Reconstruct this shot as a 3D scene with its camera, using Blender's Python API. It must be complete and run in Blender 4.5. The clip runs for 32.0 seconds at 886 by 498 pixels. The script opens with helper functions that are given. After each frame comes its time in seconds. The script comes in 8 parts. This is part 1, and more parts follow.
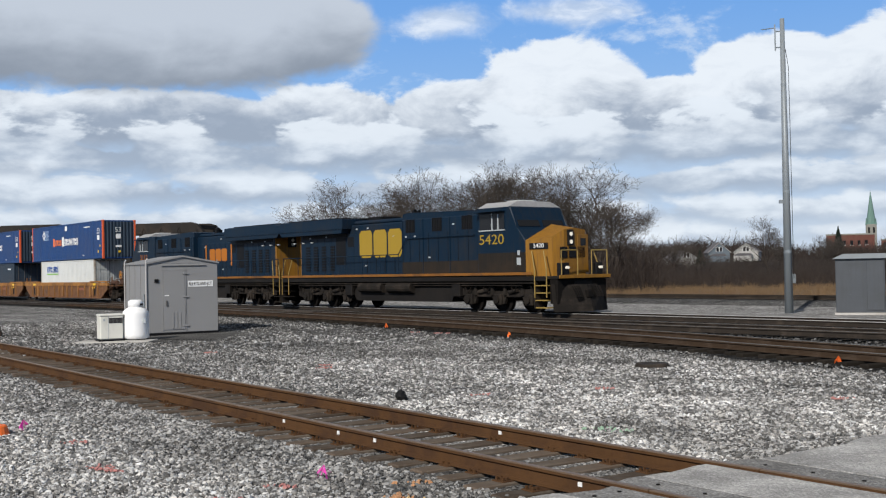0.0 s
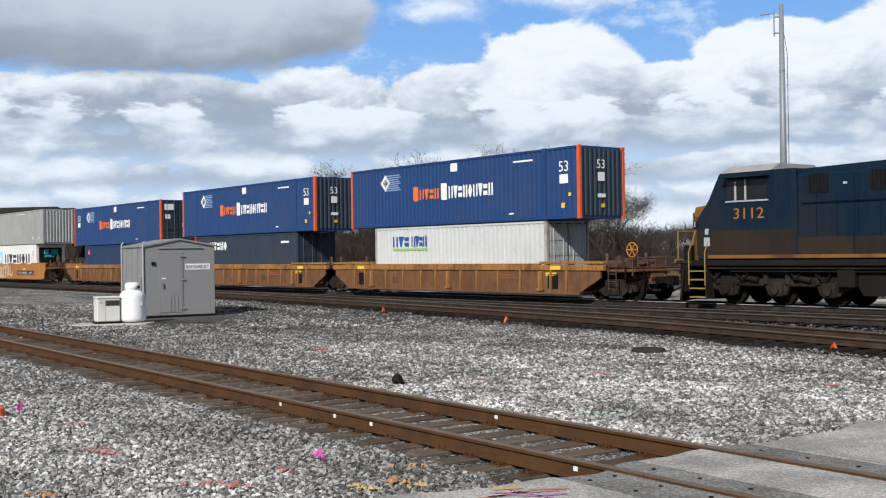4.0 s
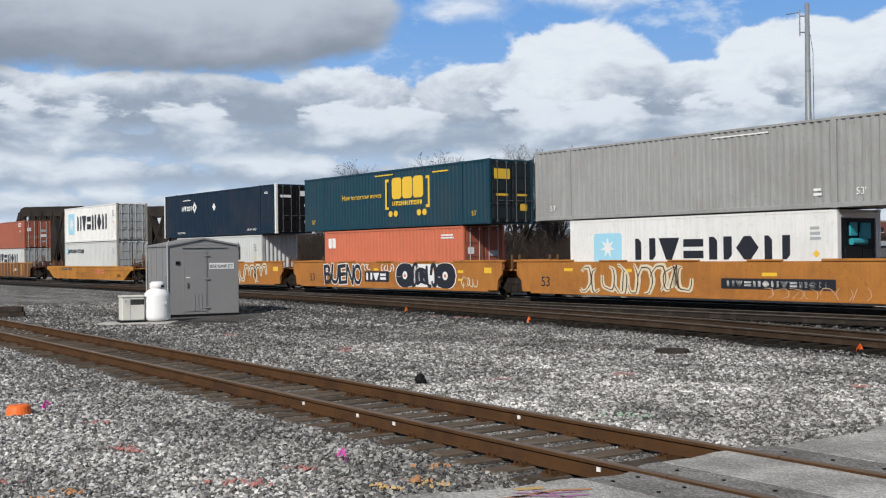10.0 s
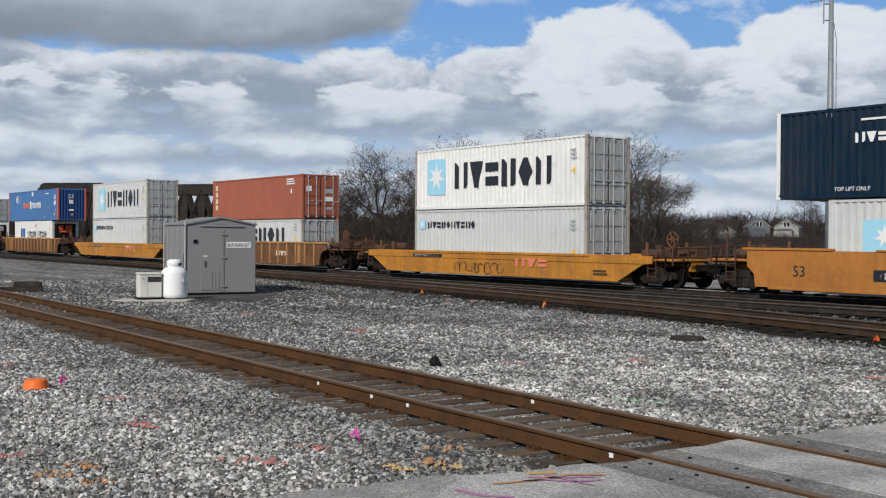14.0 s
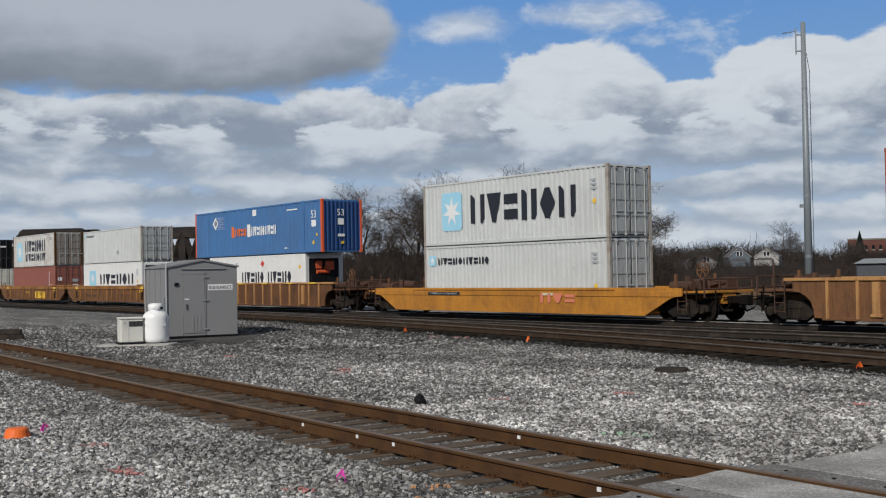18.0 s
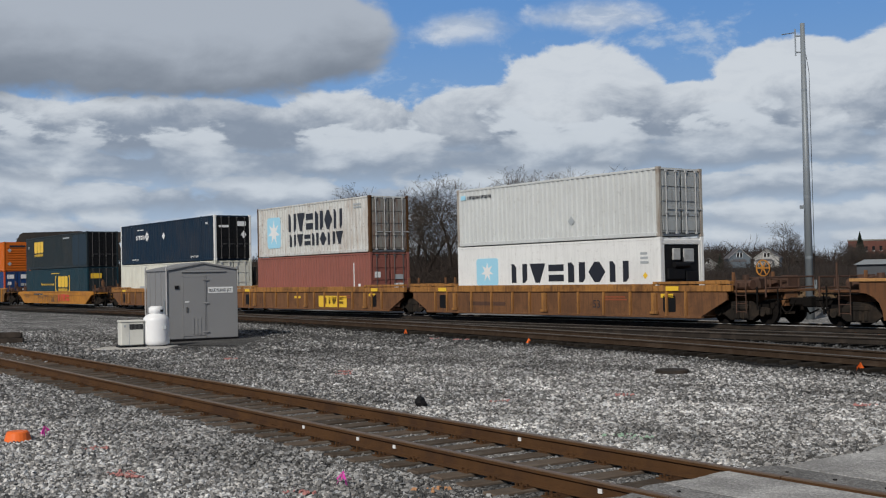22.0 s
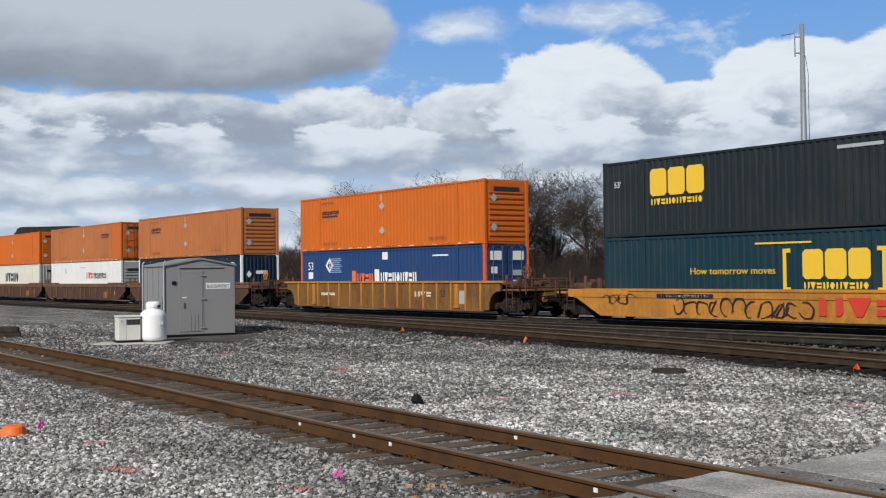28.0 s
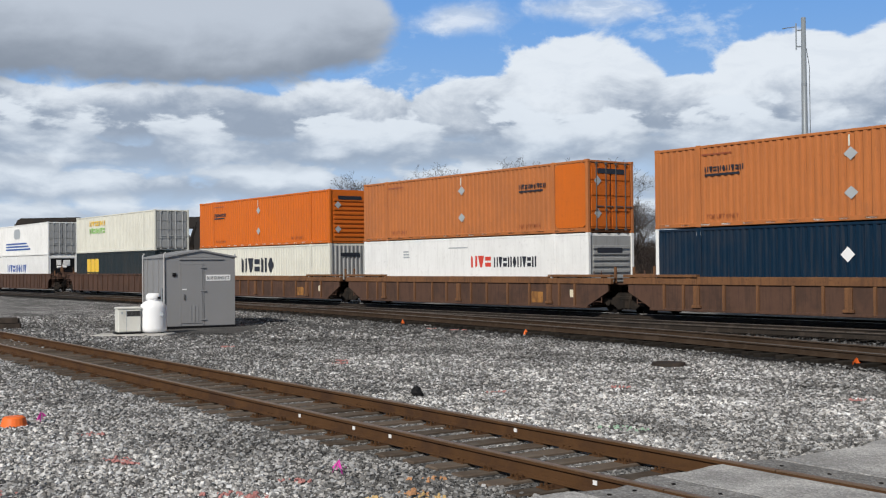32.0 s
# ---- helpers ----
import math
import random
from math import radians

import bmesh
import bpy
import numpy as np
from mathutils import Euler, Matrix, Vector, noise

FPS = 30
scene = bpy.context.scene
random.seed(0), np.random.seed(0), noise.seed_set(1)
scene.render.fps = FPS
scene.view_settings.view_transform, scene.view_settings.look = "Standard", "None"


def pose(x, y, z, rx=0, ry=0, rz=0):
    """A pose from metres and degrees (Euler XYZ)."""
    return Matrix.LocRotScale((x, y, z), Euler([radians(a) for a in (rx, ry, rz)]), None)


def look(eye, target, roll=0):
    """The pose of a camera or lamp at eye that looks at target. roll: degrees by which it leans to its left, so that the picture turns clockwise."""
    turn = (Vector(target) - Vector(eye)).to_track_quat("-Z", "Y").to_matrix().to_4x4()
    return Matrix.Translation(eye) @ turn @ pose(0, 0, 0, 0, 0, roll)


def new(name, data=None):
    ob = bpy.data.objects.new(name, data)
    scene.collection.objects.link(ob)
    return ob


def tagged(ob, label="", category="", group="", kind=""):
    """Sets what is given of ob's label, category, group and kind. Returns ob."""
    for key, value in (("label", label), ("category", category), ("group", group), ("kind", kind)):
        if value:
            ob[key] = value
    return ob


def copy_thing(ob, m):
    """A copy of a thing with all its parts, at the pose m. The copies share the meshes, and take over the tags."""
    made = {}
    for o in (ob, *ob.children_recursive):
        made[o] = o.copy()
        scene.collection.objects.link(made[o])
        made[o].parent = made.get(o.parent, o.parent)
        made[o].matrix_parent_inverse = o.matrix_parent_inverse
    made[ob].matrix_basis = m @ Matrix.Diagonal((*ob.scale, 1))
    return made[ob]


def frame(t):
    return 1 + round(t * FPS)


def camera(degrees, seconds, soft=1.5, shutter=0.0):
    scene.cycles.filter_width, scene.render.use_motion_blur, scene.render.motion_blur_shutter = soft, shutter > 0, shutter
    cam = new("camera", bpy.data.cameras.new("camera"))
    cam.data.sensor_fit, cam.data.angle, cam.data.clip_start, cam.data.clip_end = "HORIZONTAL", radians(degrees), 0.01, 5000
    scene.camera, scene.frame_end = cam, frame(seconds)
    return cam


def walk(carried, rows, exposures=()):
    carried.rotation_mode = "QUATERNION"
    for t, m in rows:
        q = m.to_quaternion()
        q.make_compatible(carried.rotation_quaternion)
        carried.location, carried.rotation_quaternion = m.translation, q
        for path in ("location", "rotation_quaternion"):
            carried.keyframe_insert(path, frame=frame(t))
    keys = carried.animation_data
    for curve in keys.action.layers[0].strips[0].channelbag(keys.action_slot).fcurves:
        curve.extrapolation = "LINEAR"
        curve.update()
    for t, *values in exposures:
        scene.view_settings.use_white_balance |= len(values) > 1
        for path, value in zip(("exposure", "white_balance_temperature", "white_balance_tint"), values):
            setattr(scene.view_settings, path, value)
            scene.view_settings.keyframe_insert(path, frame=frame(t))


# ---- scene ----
EYE = (0.0, 0.0, 1.98)
LENS = 43.376

# seconds, heading to the right, tilt up, lean to the right (degrees)
PATH = [
    (0, 1.201, 1.040, 1.113), (0.5, 1.419, 0.819, 0.950), (1, 1.398, 0.708, 0.600), (1.5, 1.376, 0.586, 0.690), (2, 1.371, 0.504, 0.911),
    (2.5, 1.496, 0.413, 0.840), (3, 1.430, 0.272, 0.602), (3.5, 1.335, 0.288, 1.033), (5.5, 1.280, -0.198, -0.385), (6, 1.189, -0.278, -0.315),
    (6.5, 0.958, -0.385, 0.891), (7, 0.822, -0.419, 1.513), (7.5, 0.648, -0.368, 1.358), (8, 0.564, 0.184, 1.140), (8.5, 0.501, 0.559, 1.114),
    (9, 0.449, 0.358, 0.938), (9.5, 0.326, 0.309, 0.804), (10, 0.148, 0.241, 0.693), (10.5, 0.059, 0.109, 0.246), (11, 0.053, 0.041, 0.359),
    (11.5, 0.052, 0.028, 0.238), (12, 0.051, -0.059, 0.252), (12.5, 0.047, -0.168, -0.208), (13, 0.000, -0.332, -0.190), (13.5, -0.395, -0.534, -0.056),
    (14, -0.714, -0.630, -0.363), (14.5, -0.714, -0.737, 0.434), (16.5, 0.209, -0.127, 1.097), (17, 0.026, 0.110, 1.563), (17.5, 0.035, 0.691, 1.455),
    (18, 0.229, 1.268, 1.022), (18.5, 0.657, 1.399, 0.856), (19, 0.624, 1.382, 0.962), (19.5, 0.616, 1.347, 1.218), (20, 0.454, 1.379, 1.288),
    (20.5, 0.278, 1.419, 1.314), (21, 0.233, 1.378, 1.187), (21.5, 0.252, 1.387, 1.112), (22, 0.222, 1.377, 1.173), (22.5, 0.201, 1.430, 1.102),
    (23, 0.208, 1.431, 1.086), (23.5, 0.253, 1.437, 1.159), (24, 0.285, 1.431, 1.257), (24.5, 0.319, 1.409, 1.048), (25, 0.276, 1.412, 0.989),
    (25.5, 0.296, 1.377, 0.898), (27.5, 0.349, 1.338, 0.948), (28, 0.335, 1.263, 0.700), (28.5, 0.321, 1.201, 0.817), (29, 0.319, 1.123, 1.075),
    (29.5, 0.249, 1.076, 1.313), (30, 0.221, 1.007, 1.260), (30.5, 0.289, 0.901, 1.074), (31, 0.290, 0.817, 0.833), (31.5, 0.295, 0.873, 0.662),
    (32, 0.317, 0.882, 0.519),]


def eye_pose(yaw, tilt, lean):
    a, b = radians(yaw), radians(tilt)
    way = Vector((math.sin(a) * math.cos(b), math.cos(a) * math.cos(b), math.sin(b)))
    return look(EYE, Vector(EYE) + way * 50, -lean)


EXPOSURES = [(0, 0.0), (3, 0.12), (5.5, 0.05), (7, 0.0), (10, -0.1), (13, -0.2), (17, -0.35), (19, -0.48), (23, -0.45), (25, -0.24), (28, -0.12), (32, -0.1)]
cam = camera(LENS, 32.0, soft=1.2)
walk(cam, [(t, eye_pose(a, b, c)) for t, a, b, c in PATH], EXPOSURES)

# ---- world and sun ----
SUN_AZ, SUN_EL = -152.0, 35.0   # from straight ahead, to the right; above the horizon
world = bpy.data.worlds.new("sky")
scene.world = world
world.use_nodes = True


class Nodes:
    """Short hand for building a node tree."""

    def __init__(self, tree):
        self.t = tree
        tree.nodes.clear()

    def n(self, kind, **values):
        node = self.t.nodes.new(kind)
        for k, v in values.items():
            if k in node.inputs:
                node.inputs[k].default_value = v
        return node

    def link(self, a, b):
        self.t.links.new(a, b)

    def put(self, value, socket):
        if isinstance(value, bpy.types.NodeSocket):
            self.link(value, socket)
        else:
            socket.default_value = value

    def math(self, op, a, b=0.0, c=0.0, clamp=False):
        node = self.t.nodes.new("ShaderNodeMath")
        node.operation, node.use_clamp = op, clamp
        for i, v in enumerate((a, b, c)):
            self.put(v, node.inputs[i])
        return node.outputs[0]

    def mix(self, fac, a, b, blend="MIX"):
        node = self.t.nodes.new("ShaderNodeMix")
        node.data_type, node.blend_type = "RGBA", blend
        self.put(fac, node.inputs[0])
        for i, v in ((6, a), (7, b)):
            self.put(v if isinstance(v, bpy.types.NodeSocket) or len(v) == 4 else (*v, 1), node.inputs[i])
        return node.outputs[2]

    def ramp(self, fac, lo, hi, a=0.0, b=1.0):
        node = self.t.nodes.new("ShaderNodeMapRange")
        node.interpolation_type = "SMOOTHSTEP"
        self.put(fac, node.inputs[0])
        for i, v in ((1, lo), (2, hi), (3, a), (4, b)):
            self.put(v, node.inputs[i])
        return node.outputs[0]

    def noise(self, vec, scale, detail=4.0, rough=0.55, distort=0.0):
        node = self.t.nodes.new("ShaderNodeTexNoise")
        self.put(vec, node.inputs["Vector"])
        node.inputs["Scale"].default_value, node.inputs["Detail"].default_value = scale, detail
        node.inputs["Roughness"].default_value, node.inputs["Distortion"].default_value = rough, distort
        return node.outputs["Fac"]

    def vec(self, x, y, z):
        node = self.t.nodes.new("ShaderNodeCombineXYZ")
        for i, v in enumerate((x, y, z)):
            self.put(v, node.inputs[i])
        return node.outputs[0]


def build_sky():
    """Blue sky behind broken cumulus: laid out by compass direction and height over the horizon, in degrees."""
    k = Nodes(world.node_tree)
    out = k.n("ShaderNodeOutputWorld")
    sky = k.n("ShaderNodeTexSky")
    sky.sky_type, sky.sun_disc = "NISHITA", False
    sky.sun_elevation, sky.sun_rotation = radians(SUN_EL), radians(SUN_AZ)
    sky.air_density, sky.dust_density, sky.ozone_density = 1.0, 0.6, 2.5
    co = k.n("ShaderNodeTexCoord").outputs["Generated"]
    sep = k.n("ShaderNodeSeparateXYZ")
    k.link(co, sep.inputs[0])
    x, y, z = sep.outputs
    az = k.math("DEGREES", k.math("ARCTAN2", x, y))
    el = k.math("DEGREES", k.math("ARCSINE", z))
    flat = k.vec(k.math("MULTIPLY", az, 0.16), k.math("MULTIPLY", el, 0.42), 0.3)
    puffs = k.noise(k.vec(k.math("MULTIPLY", az, 0.16), k.math("MULTIPLY", el, 0.26), 0.0), 1.5, 8, 0.60, 0.25)
    broad = k.noise(flat, 0.55, 4, 0.5, 0.3)
    fine = k.noise(flat, 3.2, 6, 0.62, 0.4)
    p = k.math("SUBTRACT", puffs, 0.5)
    q = k.math("SUBTRACT", broad, 0.5)
    r = k.math("SUBTRACT", fine, 0.5)

    def blob(a0, e0, ra, re):
        u = k.math("DIVIDE", k.math("SUBTRACT", az, a0), ra)
        v = k.math("DIVIDE", k.math("SUBTRACT", el, e0), re)
        d = k.math("SQRT", k.math("ADD", k.math("MULTIPLY", u, u), k.math("MULTIPLY", v, v)))
        return k.math("SUBTRACT", 1.0, d)

    def most(*v):
        o = v[0]
        for w in v[1:]:
            o = k.math("MAXIMUM", o, w)
        return o

    def wisp(v, amt):
        return k.math("ADD", v, k.math("MULTIPLY", p, amt))

    # clear sky: pale low down, deep blue above
    blue = k.mix(k.ramp(el, 1.0, 16.0), (0.42, 0.62, 0.86), (0.17, 0.39, 0.79))
    blue = k.mix(k.ramp(el, 17.0, 40.0), blue, (0.07, 0.12, 0.21))
    # high broken cloud everywhere above the low banks
    over = k.ramp(k.noise(co, 2.6, 6, 0.6, 0.3), 0.34, 0.54)
    upper = k.mix(k.ramp(k.noise(co, 4.0, 5, 0.6), 0.35, 0.7), (0.13, 0.132, 0.138), (0.30, 0.303, 0.306))
    col = k.mix(k.math("MULTIPLY", over, k.ramp(el, 13.0, 19.0)), blue, upper)
    # thin wisps in the gap
    col = k.mix(k.math("MULTIPLY", k.ramp(k.math("ADD", puffs, k.math("MULTIPLY", r, 0.3)), 0.53, 0.70), 0.6), col, (0.80, 0.86, 0.93))
    # small cloud in the gap
    small = wisp(most(blob(1.6, 12.6, 3.6, 1.1), blob(8.0, 12.9, 4.5, 1.0)), 1.9)
    col = k.mix(k.ramp(small, 0.0, 0.75, 0.0, 0.8), col, k.mix(k.ramp(r, -0.15, 0.2), (0.62, 0.69, 0.80), (0.95, 0.96, 0.98)))
    # bright cumulus heads
    heads = wisp(most(blob(7.4, 7.6, 5.6, 4.1), blob(3.0, 7.0, 5.5, 2.9), blob(12.5, 7.0, 6.5, 2.7), blob(18.0, 7.5, 5.0, 4.0), blob(24.0, 7.0, 6.0, 5.0), blob(-4.5, 6.4, 5.0, 3.2), blob(-13, 6.6, 7.5, 2.8), blob(-24, 6.5, 8, 3)), 0.62)
    lift = k.math("ADD", k.math("SUBTRACT", el, k.ramp(az, -9.0, 1.0, 8.0, 7.2)), k.math("ADD", k.math("MULTIPLY", p, 6.5), k.math("MULTIPLY", q, 4.0)))
    white = k.mix(k.ramp(lift, -0.8, 2.0), (0.37, 0.42, 0.50), (0.93, 0.94, 0.95))
    white = k.mix(k.ramp(r, -0.05, 0.16, 0.0, 0.16), white, (0.62, 0.66, 0.73))
    col = k.mix(k.ramp(heads, 0.0, 0.09), col, white)
    # grey bank high on one side
    bank = wisp(most(blob(-13.0, 12.6, 11.5, 4.0), blob(-24, 13.0, 12, 4.5), blob(-6.5, 12.2, 5.2, 2.6), blob(22, 14.5, 5.5, 1.7)), 0.55)
    grey = k.mix(k.ramp(k.math("ADD", k.math("SUBTRACT", el, 10.6), k.math("ADD", k.math("MULTIPLY", p, 3.5), k.math("MULTIPLY", q, 6.0))), -1.5, 2.8), (0.30, 0.33, 0.38), (0.62, 0.65, 0.70))
    col = k.mix(k.ramp(bank, 0.02, 0.22), col, grey)
    # low layers of flat-based cumulus, the farthest first, down to a pale horizon
    haze_low = k.mix(k.ramp(k.math("ADD", el, k.math("MULTIPLY", q, 3.0)), 0.5, 4.5), (0.72, 0.78, 0.85), (0.50, 0.63, 0.80))
    col = k.mix(k.ramp(k.math("ADD", k.math("SUBTRACT", 6.6, el), k.math("MULTIPLY", p, 2.0)), -0.3, 0.8), col, haze_low)
    for base, thick, shift, dull, soft in ((0.9, 1.1, 3.1, 0.12, 0.6), (2.1, 1.35, 7.7, 0.08, 0.6), (3.4, 2.0, 12.9, 0.03, 0.55), (5.1, 2.6, 19.3, 0.0, 0.5)):
        lump = k.math("SUBTRACT", k.noise(k.vec(k.math("MULTIPLY", az, 0.22), k.math("MULTIPLY", el, 0.50), shift), 1.35, 5, 0.52, 0.15), 0.5)
        wave = k.math("SUBTRACT", k.noise(k.vec(k.math("MULTIPLY", az, 0.10), shift, 0.0), 1.3, 3, 0.5), 0.5)
        h = k.math("SUBTRACT", k.math("ADD", el, k.math("MULTIPLY", wave, 0.9)), base)
        top = k.math("SUBTRACT", k.math("ADD", k.math("ADD", k.math("MULTIPLY", lump, thick * 2.6), k.math("MULTIPLY", wave, thick * 1.6)), thick), h)
        cover = k.math("MULTIPLY", k.ramp(top, -0.1, 0.55), k.ramp(k.math("ADD", h, k.math("MULTIPLY", lump, 1.6)), -soft, soft))
        lit = k.math("ADD", k.math("DIVIDE", h, thick), k.math("ADD", k.math("MULTIPLY", lump, 2.4), k.math("MULTIPLY", r, 0.5)))
        body = k.mix(k.ramp(lit, 0.0, 1.0), (0.40 + dull, 0.455 + dull, 0.54 + dull), (0.90, 0.92, 0.94))
        col = k.mix(k.math("MULTIPLY", cover, 0.92), col, body)
    col = k.mix(1.0, col, k.mix(k.ramp(el, 15.0, 22.0), (0.93, 0.985, 1.05), (1, 1, 1)), "MULTIPLY")
    under = k.mix(k.ramp(el, -2.0, 0.0), (0.12, 0.11, 0.10), col)
    haze = k.n("ShaderNodeBackground")
    k.link(under, haze.inputs[0])
    haze.inputs[1].default_value = 1.0
    thin = k.n("ShaderNodeBackground")
    k.link(sky.outputs[0], thin.inputs[0])
    thin.inputs[1].default_value = 0.05
    mixer = k.n("ShaderNodeMixShader")
    mixer.inputs[0].default_value = 0.94
    k.link(thin.outputs[0], mixer.inputs[1])
    k.link(haze.outputs[0], mixer.inputs[2])
    k.link(mixer.outputs[0], out.inputs[0])


build_sky()
sun = new("sun", bpy.data.lights.new("sun", "SUN"))
sun.data.energy, sun.data.angle, sun.data.color = 4.5, radians(1.0), (1.0, 0.94, 0.86)
_a, _e = radians(SUN_AZ), radians(SUN_EL)
sun.matrix_world = look((math.sin(_a) * math.cos(_e) * 100, math.cos(_a) * math.cos(_e) * 100, math.sin(_e) * 100), (0, 0, 0))

# ---- materials ----
def material(name, base, rough=0.6, metal=0.0, var=0.25, scale=6.0, fine=60.0, bump=0.1, dirt=(0.12, 0.09, 0.07), dirt_amt=0.25, streak=0.0, island=0.0, obj=0.0, chips=0.0, spec=0.3):
    """Painted, rusted or mineral surface: tone at two scales, dirt patches, run-down streaks, fine relief."""
    m = bpy.data.materials.new(name)
    m.use_nodes = True
    k = Nodes(m.node_tree)
    out, b = k.n("ShaderNodeOutputMaterial"), k.n("ShaderNodeBsdfPrincipled")
    k.link(b.outputs[0], out.inputs[0])
    co = k.n("ShaderNodeTexCoord").outputs["Object"]
    n1, n2 = k.noise(co, scale, 5, 0.6), k.noise(co, fine, 3, 0.6)
    tone = k.math("ADD", k.math("MULTIPLY", n1, var), k.math("MULTIPLY", n2, var * 0.6))
    tone = k.math("ADD", tone, 1.0 - var * 0.8)
    if island:
        rnd = k.n("ShaderNodeNewGeometry").outputs["Random Per Island"]
        tone = k.math("MULTIPLY", tone, k.math("ADD", k.math("MULTIPLY", rnd, island), 1.0 - island * 0.5))
    if obj:
        rnd = k.n("ShaderNodeObjectInfo").outputs["Random"]
        tone = k.math("MULTIPLY", tone, k.math("ADD", k.math("MULTIPLY", rnd, obj), 1.0 - obj * 0.5))
    col = k.mix(1.0, base, k.vec(tone, tone, tone), "MULTIPLY")
    if dirt_amt:
        d = k.ramp(k.noise(co, scale * 0.45, 6, 0.65, 0.4), 0.46, 0.66, 0.0, dirt_amt)
        col = k.mix(d, col, dirt)
    if streak:
        mp = k.n("ShaderNodeMapping")
        mp.inputs["Scale"].default_value = (5.0, 5.0, 0.35)
        k.link(co, mp.inputs[0])
        col = k.mix(k.ramp(k.noise(mp.outputs[0], 1.6, 5, 0.7), 0.47, 0.63, 0.0, streak), col, dirt)
    if chips:
        col = k.mix(k.ramp(k.noise(co, scale * 9.0, 5, 0.7, 0.5), 0.58, 0.64, 0.0, chips), col, (0.045, 0.020, 0.012))
    k.link(col, b.inputs["Base Color"])
    b.inputs["Roughness"].default_value, b.inputs["Metallic"].default_value = rough, metal
    b.inputs["Specular IOR Level"].default_value = spec
    if bump:
        bp = k.n("ShaderNodeBump", Strength=bump, Distance=0.02)
        k.link(k.math("ADD", n1, k.math("MULTIPLY", n2, 0.6)), bp.inputs["Height"])
        k.link(bp.outputs[0], b.inputs["Normal"])
    return m


def glossy(name, base, rough=0.4, metal=0.0):
    return material(name, base, rough, metal, 0.08, 3.0, 40.0, 0.02, dirt_amt=0.0)


M = {}
PAINTS = dict(
    pacer=(0.012, 0.050, 0.165), pacer_faded=(0.06, 0.17, 0.38), navy=(0.002, 0.0165, 0.038), csx_green=(0.008, 0.046, 0.072),
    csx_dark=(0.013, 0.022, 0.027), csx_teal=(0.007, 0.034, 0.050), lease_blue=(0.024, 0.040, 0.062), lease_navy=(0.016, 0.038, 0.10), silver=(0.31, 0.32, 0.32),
    maersk_grey=(0.54, 0.565, 0.565), white=(0.74, 0.75, 0.74), cream=(0.62, 0.62, 0.55), salmon=(0.55, 0.16, 0.09),
    red_oxide=(0.34, 0.105, 0.065), dusty_red=(0.26, 0.095, 0.074), orange=(0.54, 0.125, 0.012), orange_faded=(0.42, 0.145, 0.045), teal=(0.03, 0.30, 0.36))
for _n, _c in PAINTS.items():
    _d = tuple(0.62 * c + 0.38 * d for c, d in zip(_c, (0.075, 0.058, 0.045)))
    M[_n] = material(_n + "_paint", _c, 0.5, 0.0, 0.22, 0.7, 30.0, 0.04, dirt=_d, dirt_amt=0.4 if max(_c) < 0.5 else 0.2, streak=0.4 if max(_c) < 0.5 else 0.22, chips=0.12 if max(_c) > 0.1 else 0.0, spec=0.2)
M["post_orange"] = material("post_orange_paint", (0.62, 0.10, 0.03), 0.5, dirt_amt=0.3)
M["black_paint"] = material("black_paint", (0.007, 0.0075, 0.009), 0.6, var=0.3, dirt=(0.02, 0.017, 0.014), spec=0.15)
M["white_mark"] = glossy("white_marking", (0.75, 0.76, 0.76))
M["black_mark"] = glossy("black_marking", (0.02, 0.022, 0.03))
M["red_mark"] = glossy("red_marking", (0.55, 0.05, 0.03))
M["yellow_mark"] = glossy("yellow_marking", (0.75, 0.48, 0.04))
M["orange_mark"] = glossy("orange_marking", (0.72, 0.16, 0.03))
M["sky_mark"] = glossy("pale_blue_marking", (0.33, 0.62, 0.78))
M["blue_mark"] = glossy("blue_marking", (0.02, 0.08, 0.32))
M["green_mark"] = glossy("green_marking", (0.25, 0.5, 0.12))
M["grey_mark"] = glossy("grey_marking", (0.35, 0.38, 0.4))
M["car_yellow"] = material("weathered_yellow_paint", (0.46, 0.20, 0.028), 0.62, 0, 0.55, 1.8, 25, 0.05, dirt=(0.22, 0.095, 0.03), dirt_amt=0.5, streak=0.35, chips=0.5, spec=0.3)
M["car_orange"] = material("weathered_orange_brown_paint", (0.33, 0.155, 0.042), 0.68, 0, 0.55, 1.9, 25, 0.06, dirt=(0.085, 0.038, 0.018), dirt_amt=0.7, streak=0.6, chips=0.6, spec=0.3)
M["car_bright"] = material("worn_orange_paint", (0.40, 0.165, 0.036), 0.62, 0, 0.4, 1.6, 25, 0.05, dirt=(0.24, 0.10, 0.03), dirt_amt=0.5, streak=0.3, chips=0.4, spec=0.3)
M["car_tan"] = material("pale_tan_orange_paint", (0.42, 0.225, 0.085), 0.65, 0, 0.4, 1.8, 25, 0.05, dirt=(0.16, 0.075, 0.03), dirt_amt=0.5, streak=0.4, chips=0.4, spec=0.3)
M["car_rust"] = material("rust_brown_paint", (0.165, 0.078, 0.034), 0.7, 0, 0.5, 1.9, 25, 0.06, dirt=(0.07, 0.035, 0.02), dirt_amt=0.55, streak=0.5, chips=0.6, spec=0.3)
M["car_dark"] = material("dark_brown_paint", (0.085, 0.045, 0.03), 0.75, 0, 0.5, 1.9, 25, 0.06, dirt=(0.03, 0.02, 0.016), dirt_amt=0.5, streak=0.4)
